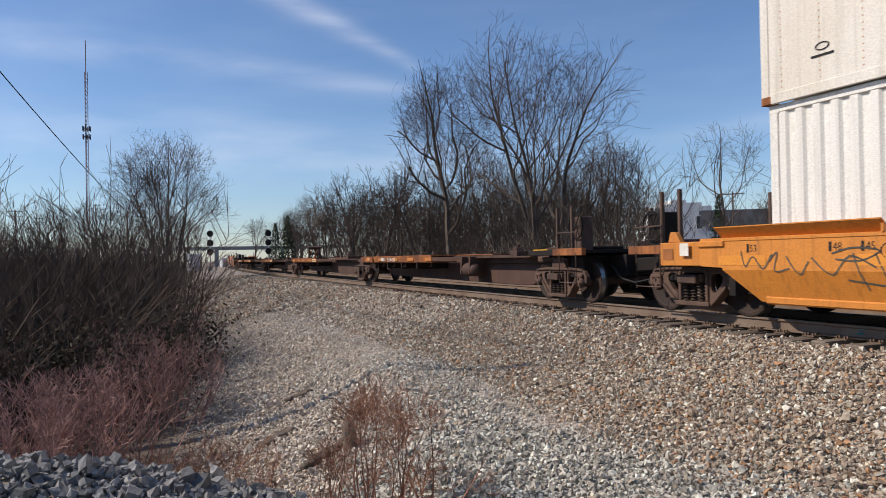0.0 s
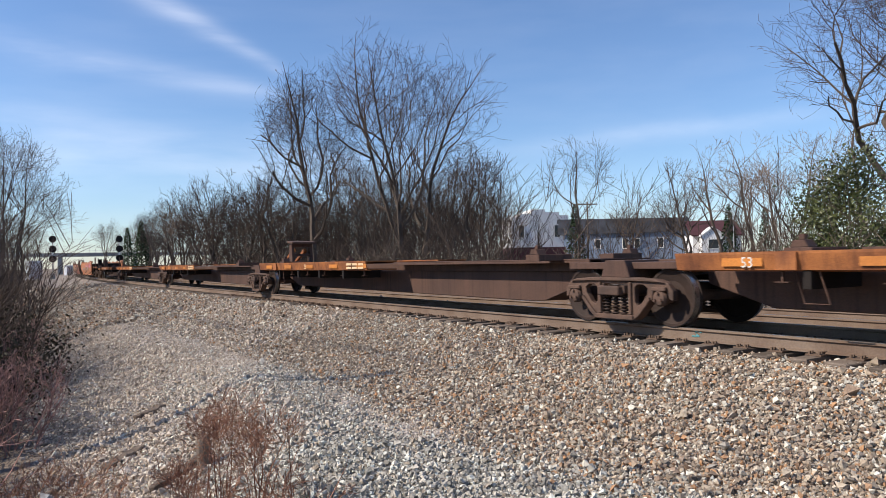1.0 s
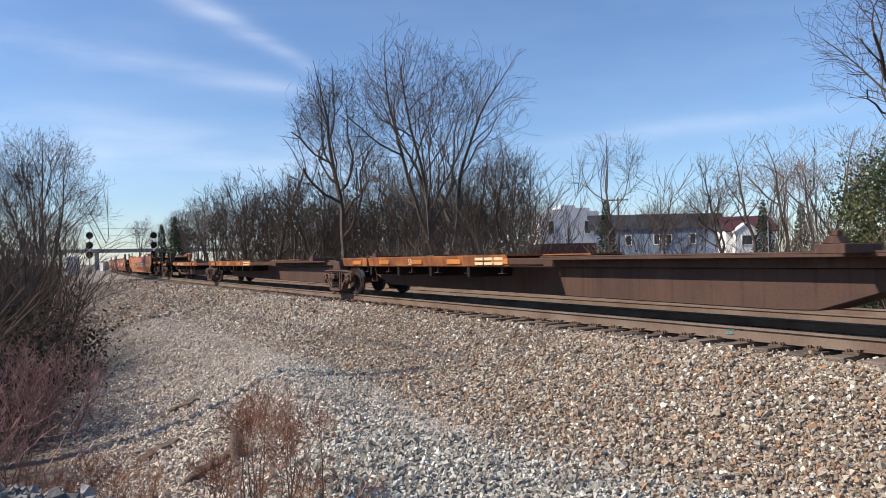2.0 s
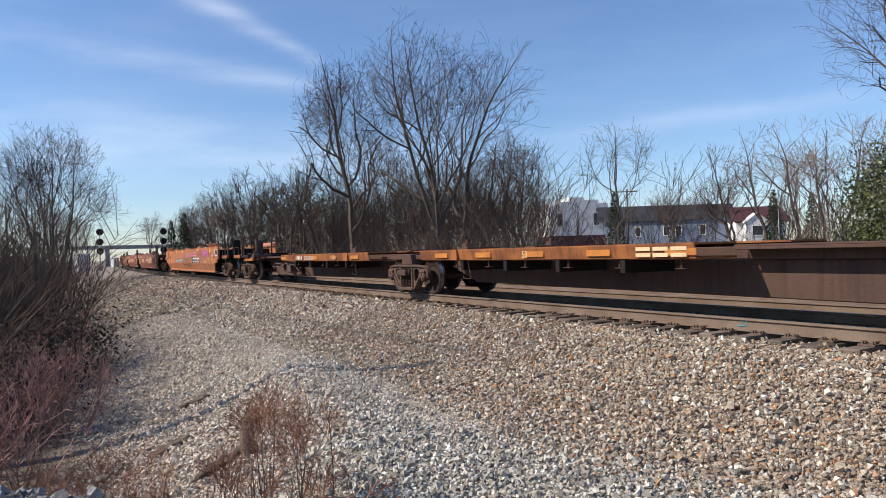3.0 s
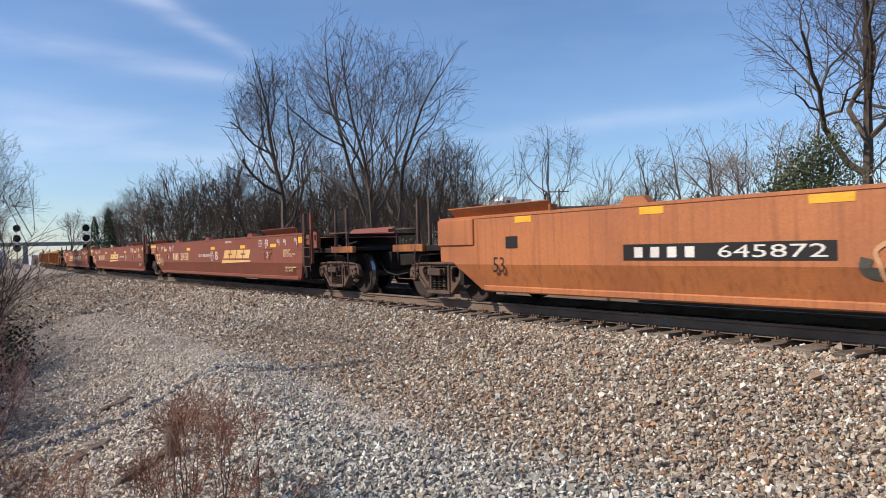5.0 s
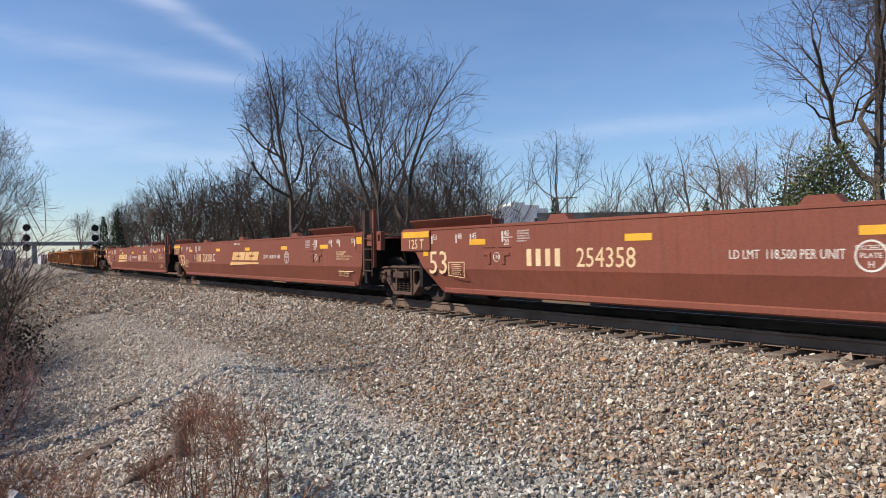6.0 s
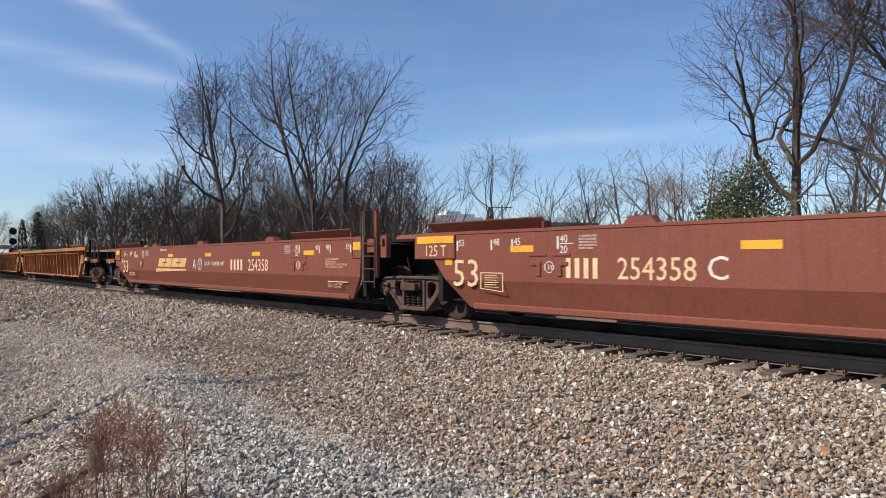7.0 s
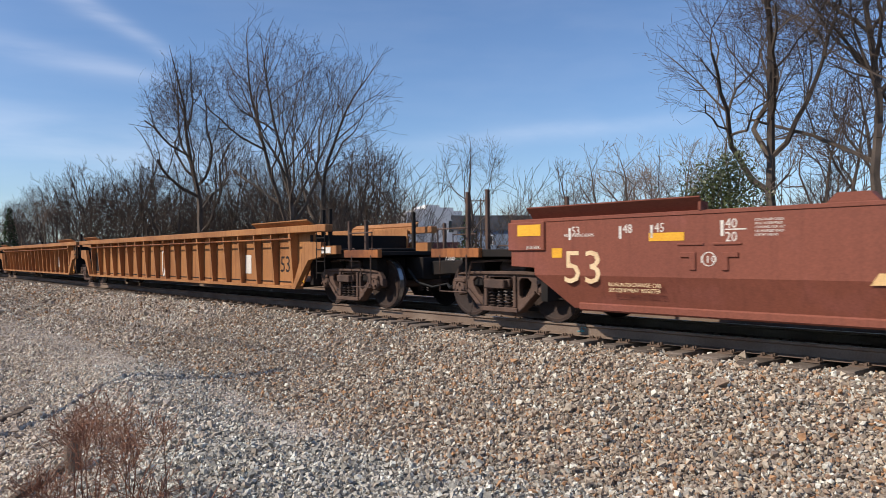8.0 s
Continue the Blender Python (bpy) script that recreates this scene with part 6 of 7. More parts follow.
def orange_well():
    s_f, s_r = 96.4, 115.8
    L, mid = s_r - s_f, (s_f + s_r) / 2
    car = thing("well_car", "weathered orange single well car covered in pink graffiti", "rail car")
    H, y = 1.58, 1.451
    well_body(car, L, M_ORANGE, H=H, front_slope=True, rise=0.03)
    truck(car, L / 2, TRUCK38), truck(car, -L / 2, TRUCK38)
    end_platform(car, L / 2, 1, M_ORANGE), end_platform(car, -L / 2, -1, M_ORANGE)
    f, r = -L / 2, L / 2
    handwheel(car, f - 0.75, 0.9, 1.72, 0.27, M_BLACK)
    bm = bmesh.new()
    bm_box(bm, f - 0.90, f - 0.62, 0.55, 0.86, 1.08, 1.85)
    part("brake_housing", bm, M_BLACK, car, "", 0.02)
    bm = bmesh.new()
    bm_box(bm, f - 0.13, f + 0.68, 1.43, 1.49, 0.97, H - 0.03)
    part("end_panel", bm, M_ORANGE, car, "", 0.012)
    patch(car, "data_plate", f - 0.05, f + 0.58, 1.12, 1.42, M_PAINTW, 1.495, "white-framed black data plate")
    patch(car, "data_plate", f - 0.025, f + 0.255, 1.215, 1.395, M_PAINTK, 1.50)
    patch(car, "data_plate", f + 0.275, f + 0.555, 1.215, 1.395, M_PAINTK, 1.50)
    patch(car, "data_plate", f - 0.025, f + 0.555, 1.145, 1.195, M_PAINTK, 1.50)
    for k in range(3):
        patch(car, "notice_line", f + 0.34, f + 0.50, 1.24 + 0.05 * k, 1.26 + 0.05 * k, M_PAINTW, 1.505)
        if k < 2:
            patch(car, "notice_line", f + 0.08, f + 0.18, 1.25 + 0.06 * k, 1.275 + 0.06 * k, M_PAINTW, 1.505)
    patch(car, "notice_line", f + 0.22, f + 0.52, 1.16, 1.18, M_PAINTW, 1.505)
    for z, w in ((1.43, 0.46), (1.36, 0.62), (1.29, 0.58)):
        patch(car, "notice_line", f + 1.60 - w, f + 1.60, z, z + 0.035, M_FADED, y, "faded orange notice bars")
    for k in range(2):
        patch(car, "notice_line", f + 0.78, f + 1.28, 1.03 + 0.05 * k, 1.045 + 0.05 * k, M_PAINTK, y)
    patch(car, "small_plate", f + 1.42, f + 1.66, 1.10, 1.15, M_PAINTW, y)
    patch(car, "small_plate", f + 1.70, f + 1.82, 0.86, 0.99, M_PAINTY, y)
    patch(car, "placard", f + 0.72, f + 0.94, 1.24, 1.44, M_PAINTW, y)
    patch(car, "yellow_panel", f + 1.96, f + 2.30, 1.30, 1.47, M_PAINTY, y)
    lettering(car, "53", f + 1.92, 1.32, 0.10, M_PAINTK, y)
    for a, w in ((r - 3.0, 0.4), (r - 8.0, 0.5), (f + 5.8, 0.5), (r - 5.6, 0.4)):
        patch(car, "reflector", a - w / 2, a + w / 2, H - 0.16, H - 0.06, M_PAINTY, y)
    lettering(car, "53", r - 2.2, 0.60, 0.26, M_PAINTK, y)
    patch(car, "black_square", r - 2.85, r - 2.55, 1.0, 1.2, M_PAINTK, y)
    m = mid
    patch(car, "number_panel", 107.75 - m, 110.7 - m, 0.80, 1.02, M_PAINTK, y, "black panel with white numbers")
    name_bars(car, 110.5 - m, 109.4 - m, 0.84, 0.14, M_PAINTW, y + 0.004)
    lettering(car, "645872", 109.2 - m, 0.84, 0.15, M_PAINTW, y + 0.004, 1.35)
    patch(car, "emblem_panel", 101.6 - m, 104.2 - m, 0.76, 1.10, M_PAINTK, y, "black panel with white emblem blocks")
    for k in range(3):
        a = 103.95 - m - k * 0.72
        patch(car, "emblem_block", a - 0.62, a, 0.99, 1.06, M_PAINTW, y + 0.004)
        patch(car, "emblem_block", a - 0.54, a - 0.08, 0.79, 0.85, M_PAINTW, y + 0.004)
        for z in (0.86, 0.93):
            patch(car, "emblem_stripe", a - 0.66, a + 0.04, z, z + 0.02, M_PAINTW, y + 0.005)
    yy = y + 0.010
    strokes(car, [[(102.5 - m, 1.11), (100.3 - m, 1.11), (98.15 - m, 1.10)]], 0.74, M_OVERPAINT, y + 0.003, "overpaint", "brown overpainted field")
    strokes(car, [[(102.3 - m, 0.525), (100.3 - m, 0.525), (98.3 - m, 0.525)]], 0.39, M_OVERPAINT, y + 0.003, "overpaint")
    strokes(car, scrawl(3, 107.6 - m, 3.4, 0.52, 0.62, 4), 0.13, M_DARKSPRAY, yy, label="dark sprayed loops")
    strokes(car, scrawl(4, 107.5 - m, 3.3, 0.50, 0.66, 4), 0.05, M_CREAMSPRAY, yy + 0.002, label="cream sprayed outlines")
    strokes(car, [[(102.3 - m, 1.0), (102.1 - m, 0.7), (101.8 - m, 0.36)], [(101.6 - m, 1.15), (101.5 - m, 0.7), (101.2 - m, 0.42), (100.95 - m, 0.7), (100.8 - m, 1.05)], [(100.5 - m, 1.1), (100.35 - m, 0.8), (100.5 - m, 0.34)],
                  [(99.7 - m, 1.3), (99.3 - m, 1.1), (99.6 - m, 0.85), (100.1 - m, 0.8)], [(100.0 - m, 0.85), (99.6 - m, 0.60), (99.35 - m, 0.34)], [(99.1 - m, 1.05), (98.75 - m, 0.8), (98.6 - m, 0.36)],
                  [(100.1 - m, 1.2), (99.7 - m, 1.5), (99.2 - m, 1.45), (99.0 - m, 1.2)]], 0.13, M_CREAMSPRAY, yy, label="faded cream sprayed shapes")
    strokes(car, scrawl(9, 106.6 - m, 1.0, 1.08, 0.26, 3), 0.06, M_PINK, yy + 0.004)
    strokes(car, scrawl(10, 105.5 - m, 1.3, 1.12, 0.26, 5), 0.05, M_PINK, yy + 0.004)
    strokes(car, scrawl(11, 104.1 - m, 1.4, 1.16, 0.26, 4), 0.06, M_PINK, yy + 0.004, label="pink sprayed scrawl")
    strokes(car, [[(101.9 - m, 1.3), (101.7 - m, 1.42), (101.6 - m, 1.25), (101.8 - m, 1.1), (101.65 - m, 0.95), (101.5 - m, 1.05)], [(101.3 - m, 1.35), (101.1 - m, 1.2), (101.3 - m, 1.05), (101.1 - m, 0.92)]], 0.07, M_MAGENTA, yy + 0.004)
    graffiti_word(car, "FIENDIN", 100.65 - m, 1.10, 0.30, 1.75, 0.135, M_PINK, yy + 0.006)
    graffiti_word(car, "FIENDIN", 100.65 - m, 1.10, 0.30, 1.75, 0.050, M_MAGENTA, yy + 0.009)
    ride(car, mid, L)


orange_well()


def corrugated_box(name, label, group, x0, x1, y, z0, z1, mat, ribs, parent_pose):
    """A shipping container with corrugated or flat riveted sides, frame posts and corner castings."""
    box = thing(name, label, "container", group)
    bm = bmesh.new()
    n = int((x1 - x0) / 0.28)
    line = []
    if ribs:
        for k in range(n):
            a = x0 + 0.12 + (x1 - x0 - 0.24) * k / n
            c = (x1 - x0 - 0.24) / n
            line += [(a, y - 0.045), (a + 0.34 * c, y - 0.045), (a + 0.48 * c, y - 0.010), (a + 0.86 * c, y - 0.010)]
        line.append((x1 - 0.12, y - 0.045))
    else:
        line = [(x0 + 0.1, y - 0.012), (x1 - 0.1, y - 0.012)]
    bm_prism(bm, line + [(x1 - 0.1, -y + 0.02), (x0 + 0.1, -y + 0.02)], z0 + 0.10, z1 - 0.08, "z")
    part("side_sheet", bm, mat, box)
    for xx in (x0, x1 - 0.14):
        for yy in (y - 0.14, -y):
            bm = bmesh.new()
            bm_box(bm, xx, xx + 0.14, yy, yy + 0.14, z0, z1)
            part("corner_post", bm, mat, box, "", 0.008)
    bm = bmesh.new()
    for zz, h in ((z0, 0.14), (z1 - 0.10, 0.10)):
        for yy in (y - 0.06, -y):
            bm_box(bm, x0 + 0.14, x1 - 0.14, yy, yy + 0.06, zz, zz + h)
    part("rail_frame", bm, mat, box, "", 0.006)
    bm = bmesh.new()
    bm_box(bm, x0 + 0.1, x1 - 0.1, -y + 0.05, y - 0.05, z1 - 0.06, z1 - 0.02)
    part("roof_sheet", bm, mat, box)
    for xx in (x0 - 0.003, x1 - 0.175):
        for yy in (y - 0.16, -y - 0.003):
            for zz in (z0 - 0.003, z1 - 0.117):
                bm = bmesh.new()
                bm_box(bm, xx, xx + 0.178, yy, yy + 0.163, zz, zz + 0.12)
                part("corner_casting", bm, M_RUST if not ribs else mat, box, "", 0.01)
    if not ribs:
        bm = bmesh.new()
        for k in range(6):
            xx = x1 - 0.35 - k * 0.62
            for j in range(30):
                zz = z0 + 0.2 + (z1 - z0 - 0.4) * j / 29
                bm_box(bm, xx - 0.007, xx + 0.007, y - 0.014, y - 0.006, zz - 0.007, zz + 0.007)
        part("rivets", bm, M_FADED, box, "rows of rivets")
    return box


def yellow_well():
    s_r = 2.32
    s_f = s_r - 19.4
    L, mid = 19.4, s_r - 9.7
    car = thing("well_car", "bright yellow well car carrying stacked containers", "rail car")
    H, y = 1.20, 1.451
    well_body(car, L, M_YELLOW, H=H, front_slope=True, rise=0.03, box=0.5)
    truck(car, L / 2, TRUCK38), truck(car, -L / 2, TRUCK38)
    end_platform(car, L / 2, 1, M_YELLOW), end_platform(car, -L / 2, -1, M_YELLOW)
    r = L / 2
    handwheel(car, r + 1.6, 0.6, 1.5, 0.27, M_BLACK)
    bm = bmesh.new()
    bm_box(bm, r + 1.35, r + 1.8, 0.1, 0.55, 1.08, 1.75)
    part("brake_housing", bm, M_BLACK, car, "", 0.02)
    bm = bmesh.new()
    bm_box(bm, r - 0.62, r + 0.35, 1.38, 1.44, 0.78, H - 0.04)
    bm_prism(bm, [(r - 0.1, H - 0.04), (r + 0.2, H - 0.04), (r + 0.14, H + 0.13), (r + 0.02, H + 0.13)], 1.30, 1.40)
    part("end_panel", bm, M_YELLOW, car, "", 0.012)
    patch(car, "vent_panel", r + 0.02, r + 0.26, 0.88, 1.06, M_RUST, 1.445)
    patch(car, "placard", r - 0.40, r - 0.20, 0.94, 1.14, M_PAINTW, 1.492)
    for num, x in (("53", -0.6), ("48", -1.95), ("45", -2.4)):
        patch(car, "mark_bar", r - 1.0 + x, r - 0.96 + x, 0.98, 1.10, M_PAINTK, y)
        lettering(car, num, r - 1.02 + x, 0.99, 0.10, M_PAINTK, y)
    lettering(car, "40", r - 4.3, 1.03, 0.10, M_PAINTK, y)
    lettering(car, "20", r - 4.3, 0.88, 0.10, M_PAINTK, y)
    ring_mark(car, "110", r - 3.7, 0.98, 0.09, y, M_PAINTK)
    for a, b in ((r - 1.9, r - 1.0), (r - 4.0, r - 3.3)):
        patch(car, "bright_panel", a, b, 0.80, 0.94, M_BRIGHT, y)
    o = r - 1.45
    strokes(car, [[(o, 1.0), (o - 0.08, 0.78), (o - 0.22, 0.92), (o - 0.40, 0.75), (o - 0.55, 0.95)], [(o - 0.5, 0.85), (o - 0.65, 0.98), (o - 0.6, 0.72), (o - 0.85, 0.76)], [(o - 0.8, 0.92), (o - 1.0, 0.68), (o - 1.15, 0.85)],
                  [(o - 1.2, 0.90), (o - 1.5, 0.68), (o - 1.75, 0.92), (o - 2.1, 0.78)], [(o - 1.5, 0.95), (o - 1.8, 1.02), (o - 2.15, 0.98), (o - 1.9, 0.86), (o - 1.55, 0.88)], [(o - 1.8, 0.95), (o - 1.95, 0.50)], [(o - 2.1, 0.95), (o - 2.3, 0.46)], [(o - 1.7, 0.62), (o - 2.5, 0.52)]], 0.022, M_DARKSPRAY, y + 0.006, label="thin black sprayed scrawl")
    ride(car, mid, L)
    low = corrugated_box("container", "white corrugated steel container in the well", "stacked containers", -7.6, r - 1.80, 1.22, 0.36, 3.02, M_WHITE, True, None)
    lettering(low, "WTP", r - 3.7, 2.62, 0.14, M_PAINTK, 1.225)
    patch(low, "arrow_mark", r - 4.15, r - 3.75, 2.80, 2.825, M_PAINTK, 1.225)
    ride(low, mid, L)
    up = corrugated_box("container", "cream riveted flat-sided container with rusty frame", "stacked containers", -7.6, r - 1.74, 1.30, 3.03, 5.93, M_CREAM, False, None)
    bm = bmesh.new()
    bm_ring(bm, [(r - 2.75 + 0.11 * math.cos(a), 3.62 + 0.055 * math.sin(a)) for a in [i * math.pi / 8 for i in range(16)]], [(r - 2.75 + 0.09 * math.cos(a), 3.62 + 0.04 * math.sin(a)) for a in [i * math.pi / 8 for i in range(16)]], 1.29, 1.296)
    bm_box(bm, r - 2.92, r - 2.58, 1.29, 1.296, 3.49, 3.52)
    part("oval_emblem", bm, M_PAINTK, up, "dark oval emblem over a bar")
    ride(up, mid, L)


yellow_well()


def ribbed_unit(s_f, s_r, end_front=False, seed=0, truck_front=False):
    L, mid = s_r - s_f, (s_f + s_r) / 2
    car = thing("well_car", "faded tan-orange ribbed well car, empty and weathered", "rail car", "ribbed well cars")
    H, zb, y = 1.66, 0.34, 1.45
    f, r = -L / 2, L / 2
    a0, a1 = f + 1.05, r - 1.05
    for sgn in (1, -1):
        def ys(p, q):
            return min(sgn * p, sgn * q), max(sgn * p, sgn * q)
        bm = bmesh.new()
        bm_prism(bm, [(a0 + 0.55, zb), (a1 - 0.55, zb), (a1, 1.0), (a1, H - 0.05), (a0, H - 0.05), (a0, 1.0)], *ys(y - 0.24, y - 0.21))
        part("side_sheet", bm, M_TAN, car)
        bm = bmesh.new()
        bm_box(bm, f + 0.25, r - 0.25, *ys(y - 0.17, y + 0.01), H - 0.15, H)
        part("top_chord", bm, M_TAN, car, "", 0.012)
        bm = bmesh.new()
        bm_box(bm, a0 + 0.5, a1 - 0.5, *ys(y - 0.22, y - 0.02), zb - 0.03, zb + 0.03)
        part("bottom_flange", bm, M_TAN, car)
        n = 19
        for k in range(n):
            x = a0 + 0.75 + (a1 - a0 - 1.5) * k / (n - 1)
            w = 0.05 if k % 6 else 0.085
            bm = bmesh.new()
            bm_prism(bm, [(sgn * (y - 0.215), zb), (sgn * (y - 0.10), zb), (sgn * (y - 0.01), H - 0.15), (sgn * (y - 0.215), H - 0.15)], x - w / 2, x + w / 2, "x")
            part("rib", bm, M_TAN, car)
        bm = bmesh.new()
        bm_tube(bm, [(a0 + 0.6, sgn * (y + 0.005), H - 0.27), (a1 - 0.6, sgn * (y + 0.005), H - 0.27)], 0.018)
        part("brake_pipe", bm, M_RUST, car)
        for a, b in ((a0 - 0.1, a0 + 2.5), (a1 - 1.6, a1 + 0.1)):
            bm = bmesh.new()
            bm_prism(bm, [(sgn * (y - 0.12), H), (sgn * (y + 0.02), H + 0.10), (sgn * (y + 0.02), H + 0.12), (sgn * (y - 0.14), H + 0.03)], a, b, "x")
            part("guide_flare", bm, M_TAN, car)
        for x, o in ((a0, 1), (a1, -1)):
            bm = bmesh.new()
            bm_prism(bm, [(x + o * 0.6, zb), (x + o * 0.48, zb), (x + o * 0.10, 0.75), (x - o * 0.08, 0.93), (x - o * 0.6, 1.0), (x - o * 0.6, 1.30), (x + o * 0.06, 1.30)], *ys(y - 0.12, y - 0.01))
            part("corner_gusset", bm, M_TAN, car)
    bm = bmesh.new()
    for k in range(8):
        xx = a0 + 0.8 + (a1 - a0 - 1.6) * k / 7
        bm_box(bm, xx - 0.15, xx + 0.15, -y + 0.24, y - 0.24, zb, zb + 0.08)
    part("cross_beams", bm, M_BLACK, car)
    # closed floor added so that no sunlight falls through onto the rails
    bm = bmesh.new()
    bm_box(bm, a0 + 0.5, a1 - 0.5, -y + 0.2, y - 0.2, zb + 0.09, zb + 0.115)
    part("well_floor", bm, M_BLACK, car, "solid dark floor plate added to keep sunlight from under the car")
    for x in (a0 + 0.1, a1 - 0.1):
        bm = bmesh.new()
        bm_box(bm, x - 0.06, x + 0.06, -y + 0.2, y - 0.2, 0.4, H - 0.2)
        bm_box(bm, x - 0.9 if x < 0 else x - 0.1, x + 0.1 if x < 0 else x + 0.9, -0.5, 0.5, 0.8, 1.15)
        part("end_bulkhead", bm, M_BLACK, car)
    truck(car, r, TRUCK38)
    if truck_front:
        truck(car, f, TRUCK38)
    if end_front:
        end_platform(car, f, -1, M_TAN, 0.3)
        bm = bmesh.new()
        bm_box(bm, f - 0.1, f + 1.1, 1.30, 1.42, 1.05, 1.22)
        part("end_panel", bm, M_TAN, car)
        patch(car, "white_scrawl", f + 0.1, f + 0.5, 1.07, 1.19, M_PAINTW, 1.425)
    ladder(car, f + 0.30, f + 0.62, 0.55, 1.5, 1.44, 4, M_BLACK)
    for a, yy in ((0.45, 1.2), (0.80, 1.15), (0.5, -1.0)):
        bm = bmesh.new()
        bm_box(bm, f + a, f + a + 0.06, yy - 0.035, yy + 0.035, 1.1, 1.98)
        part("guide_post", bm, M_BLACK, car)
    yl = y - 0.208
    lettering(car, "53", f + 2.55, 0.66, 0.36, M_PAINTK, yl, 0.42)
    patch(car, "data_plate", f + 1.75, f + 2.0, 0.60, 0.86, M_PAINTK, yl)
    patch(car, "yellow_label", f + 1.45, f + 1.75, 0.44, 0.50, M_PAINTY, yl)
    patch(car, "white_scrawl", f + 4.05, f + 4.55, 0.60, 1.05, M_PAINTW, yl)
    patch(car, "number_panel", r - 2.2, r - 1.7, 0.50, 1.2, M_PAINTK, yl)
    strokes(car, scrawl(seed, f + 10.2, 0.5, 0.45, 0.95, 2), 0.06, M_PAINTW, yl + 0.01, label="white sprayed loops", lean=0.0)
    ride(car, mid, L)


for k in range(7):
    ribbed_unit(182.8 + 19.2 * k, 202.0 + 19.2 * k, k == 0, k + 20, k == 0)


# ---- the spine car: five low platforms in a row ----
def spine_unit(s_f, s_r, kind, first=False, last=False):
    """kind: plate at the rear half ('rear') or, on the last platform, at the front half."""
    L, mid = s_r - s_f, (s_f + s_r) / 2
    car = thing("spine_car", "low rusty brown spine car platform, empty", "rail car", "spine car platforms")
    f, r = -L / 2, L / 2
    flip = -1 if kind == "front" else 1
    def X(a):
        return flip * a
    # centre sill: deep box that tapers to its ends
    bm = bmesh.new()
    bm_prism(bm, [(X(r - 1.15), 0.80), (X(r - 1.15), 0.62), (X(r - 2.2), 0.30), (X(f + 3.0), 0.22), (X(f + 2.5), 0.24), (X(f + 1.15), 0.66), (X(f + 1.0), 0.80)], -0.34, 0.34)
    part("centre_sill", bm, M_SPINE, car, "", 0.015)
    bm = bmesh.new()
    bm_box(bm, min(X(f - 0.2), X(r + 0.1)), max(X(f - 0.2), X(r + 0.1)), -0.30, 0.30, 0.80, 0.98)
    part("top_sill", bm, M_SPINE, car, "", 0.01)
    bm = bmesh.new()
    a, b = sorted((X(f + 0.9), X(r - 9.6)))
    bm_box(bm, a, b, 0.38, 0.44, 0.80, 0.99)
    bm_box(bm, a, b, -0.44, -0.38, 0.80, 0.99)
    bm_box(bm, a, b, -0.72, 0.72, 0.985, 1.012)
    bm_box(bm, a, b, 0.69, 0.72, 0.94, 0.986)
    part("deck_edge", bm, M_SPINE, car, "", 0.006)
    for sgn in (1, -1):
        def ys(p, q):
            return min(sgn * p, sgn * q), max(sgn * p, sgn * q)
        a, b = sorted((X(r - 9.55), X(r - 1.5)))
        bm = bmesh.new()
        bm_prism(bm, [(sgn * 1.30, 0.82), (sgn * 1.42, 0.84), (sgn * 1.46, 1.03), (sgn * 1.44, 1.03), (sgn * 1.40, 0.86), (sgn * 1.30, 0.84)], a, b, "x")
        part("side_plate", bm, M_RUST, car, "rust-orange wheel guide plate")
        bm = bmesh.new()
        bm_box(bm, a, b, *ys(0.60, 1.46), 1.03, 1.06)
        bm_box(bm, a, b, *ys(0.60, 1.30), 0.83, 0.86)
        part("platform_deck", bm, M_RUST, car)
        e = X(r - 3.1)
        bm = bmesh.new()
        bm_box(bm, e - 0.13, e + 0.13, *ys(1.2, 1.49), 0.84, 1.05)
        part("gusset_plate", bm, M_RUST, car)
        for k in range(6):
            x = X(r - 9.2 + 1.25 * k)
            bm = bmesh.new()
            bm_box(bm, x - 0.012, x + 0.012, *ys(1.30, 1.33), 0.70, 0.84)
            bm_box(bm, x - 0.09, x + 0.09, *ys(1.26, 1.36), 0.69, 0.70)
            part("tie_down_hook", bm, M_SPINE, car)
        for k in range(4):
            x = X(r - 3.3 - 1.6 * k)
            bm = bmesh.new()
            bm_box(bm, x - 0.05, x + 0.05, *ys(0.3, 1.40), 0.62, 0.83)
            part("deck_bracket", bm, M_BLACK, car)
        for k in range(5):
            x = X(r - 9.3 + 1.7 * k)
            patch(car, "faded_panel", x - 0.28, x + 0.28, 0.885, 0.985, M_FADED, 1.452) if sgn > 0 else None
    # sloping hanger, container pedestals
    bm = bmesh.new()
    x = X(r - 3.1)
    bm_tube(bm, [(x, 1.32, 0.84), (x - 0.12, 1.32, 0.45), (x - 0.42, 1.32, 0.45), (x - 0.30, 1.32, 0.84)], 0.012)
    part("step_hanger", bm, M_SPINE, car)
    for x in (X(r - 3.1), X(f + 1.75)):
        for sgn in (1, -1):
            bm = bmesh.new()
            bm_box(bm, x - 0.18, x + 0.18, min(sgn * 0.5, sgn * 1.25), max(sgn * 0.5, sgn * 1.25), 0.985 if x != X(r - 3.1) else 1.05, 1.10)
            bm_prism(bm, [(x - 0.12, 1.10), (x + 0.12, 1.10), (x + 0.07, 1.19), (x - 0.07, 1.19)], min(sgn * 1.02, sgn * 1.22), max(sgn * 1.02, sgn * 1.22))
            bm_box(bm, x - 0.04, x + 0.04, min(sgn * 1.08, sgn * 1.16), max(sgn * 1.08, sgn * 1.16), 1.19, 1.26)
            part("container_pedestal", bm, M_SPINE, car, "", 0.008)
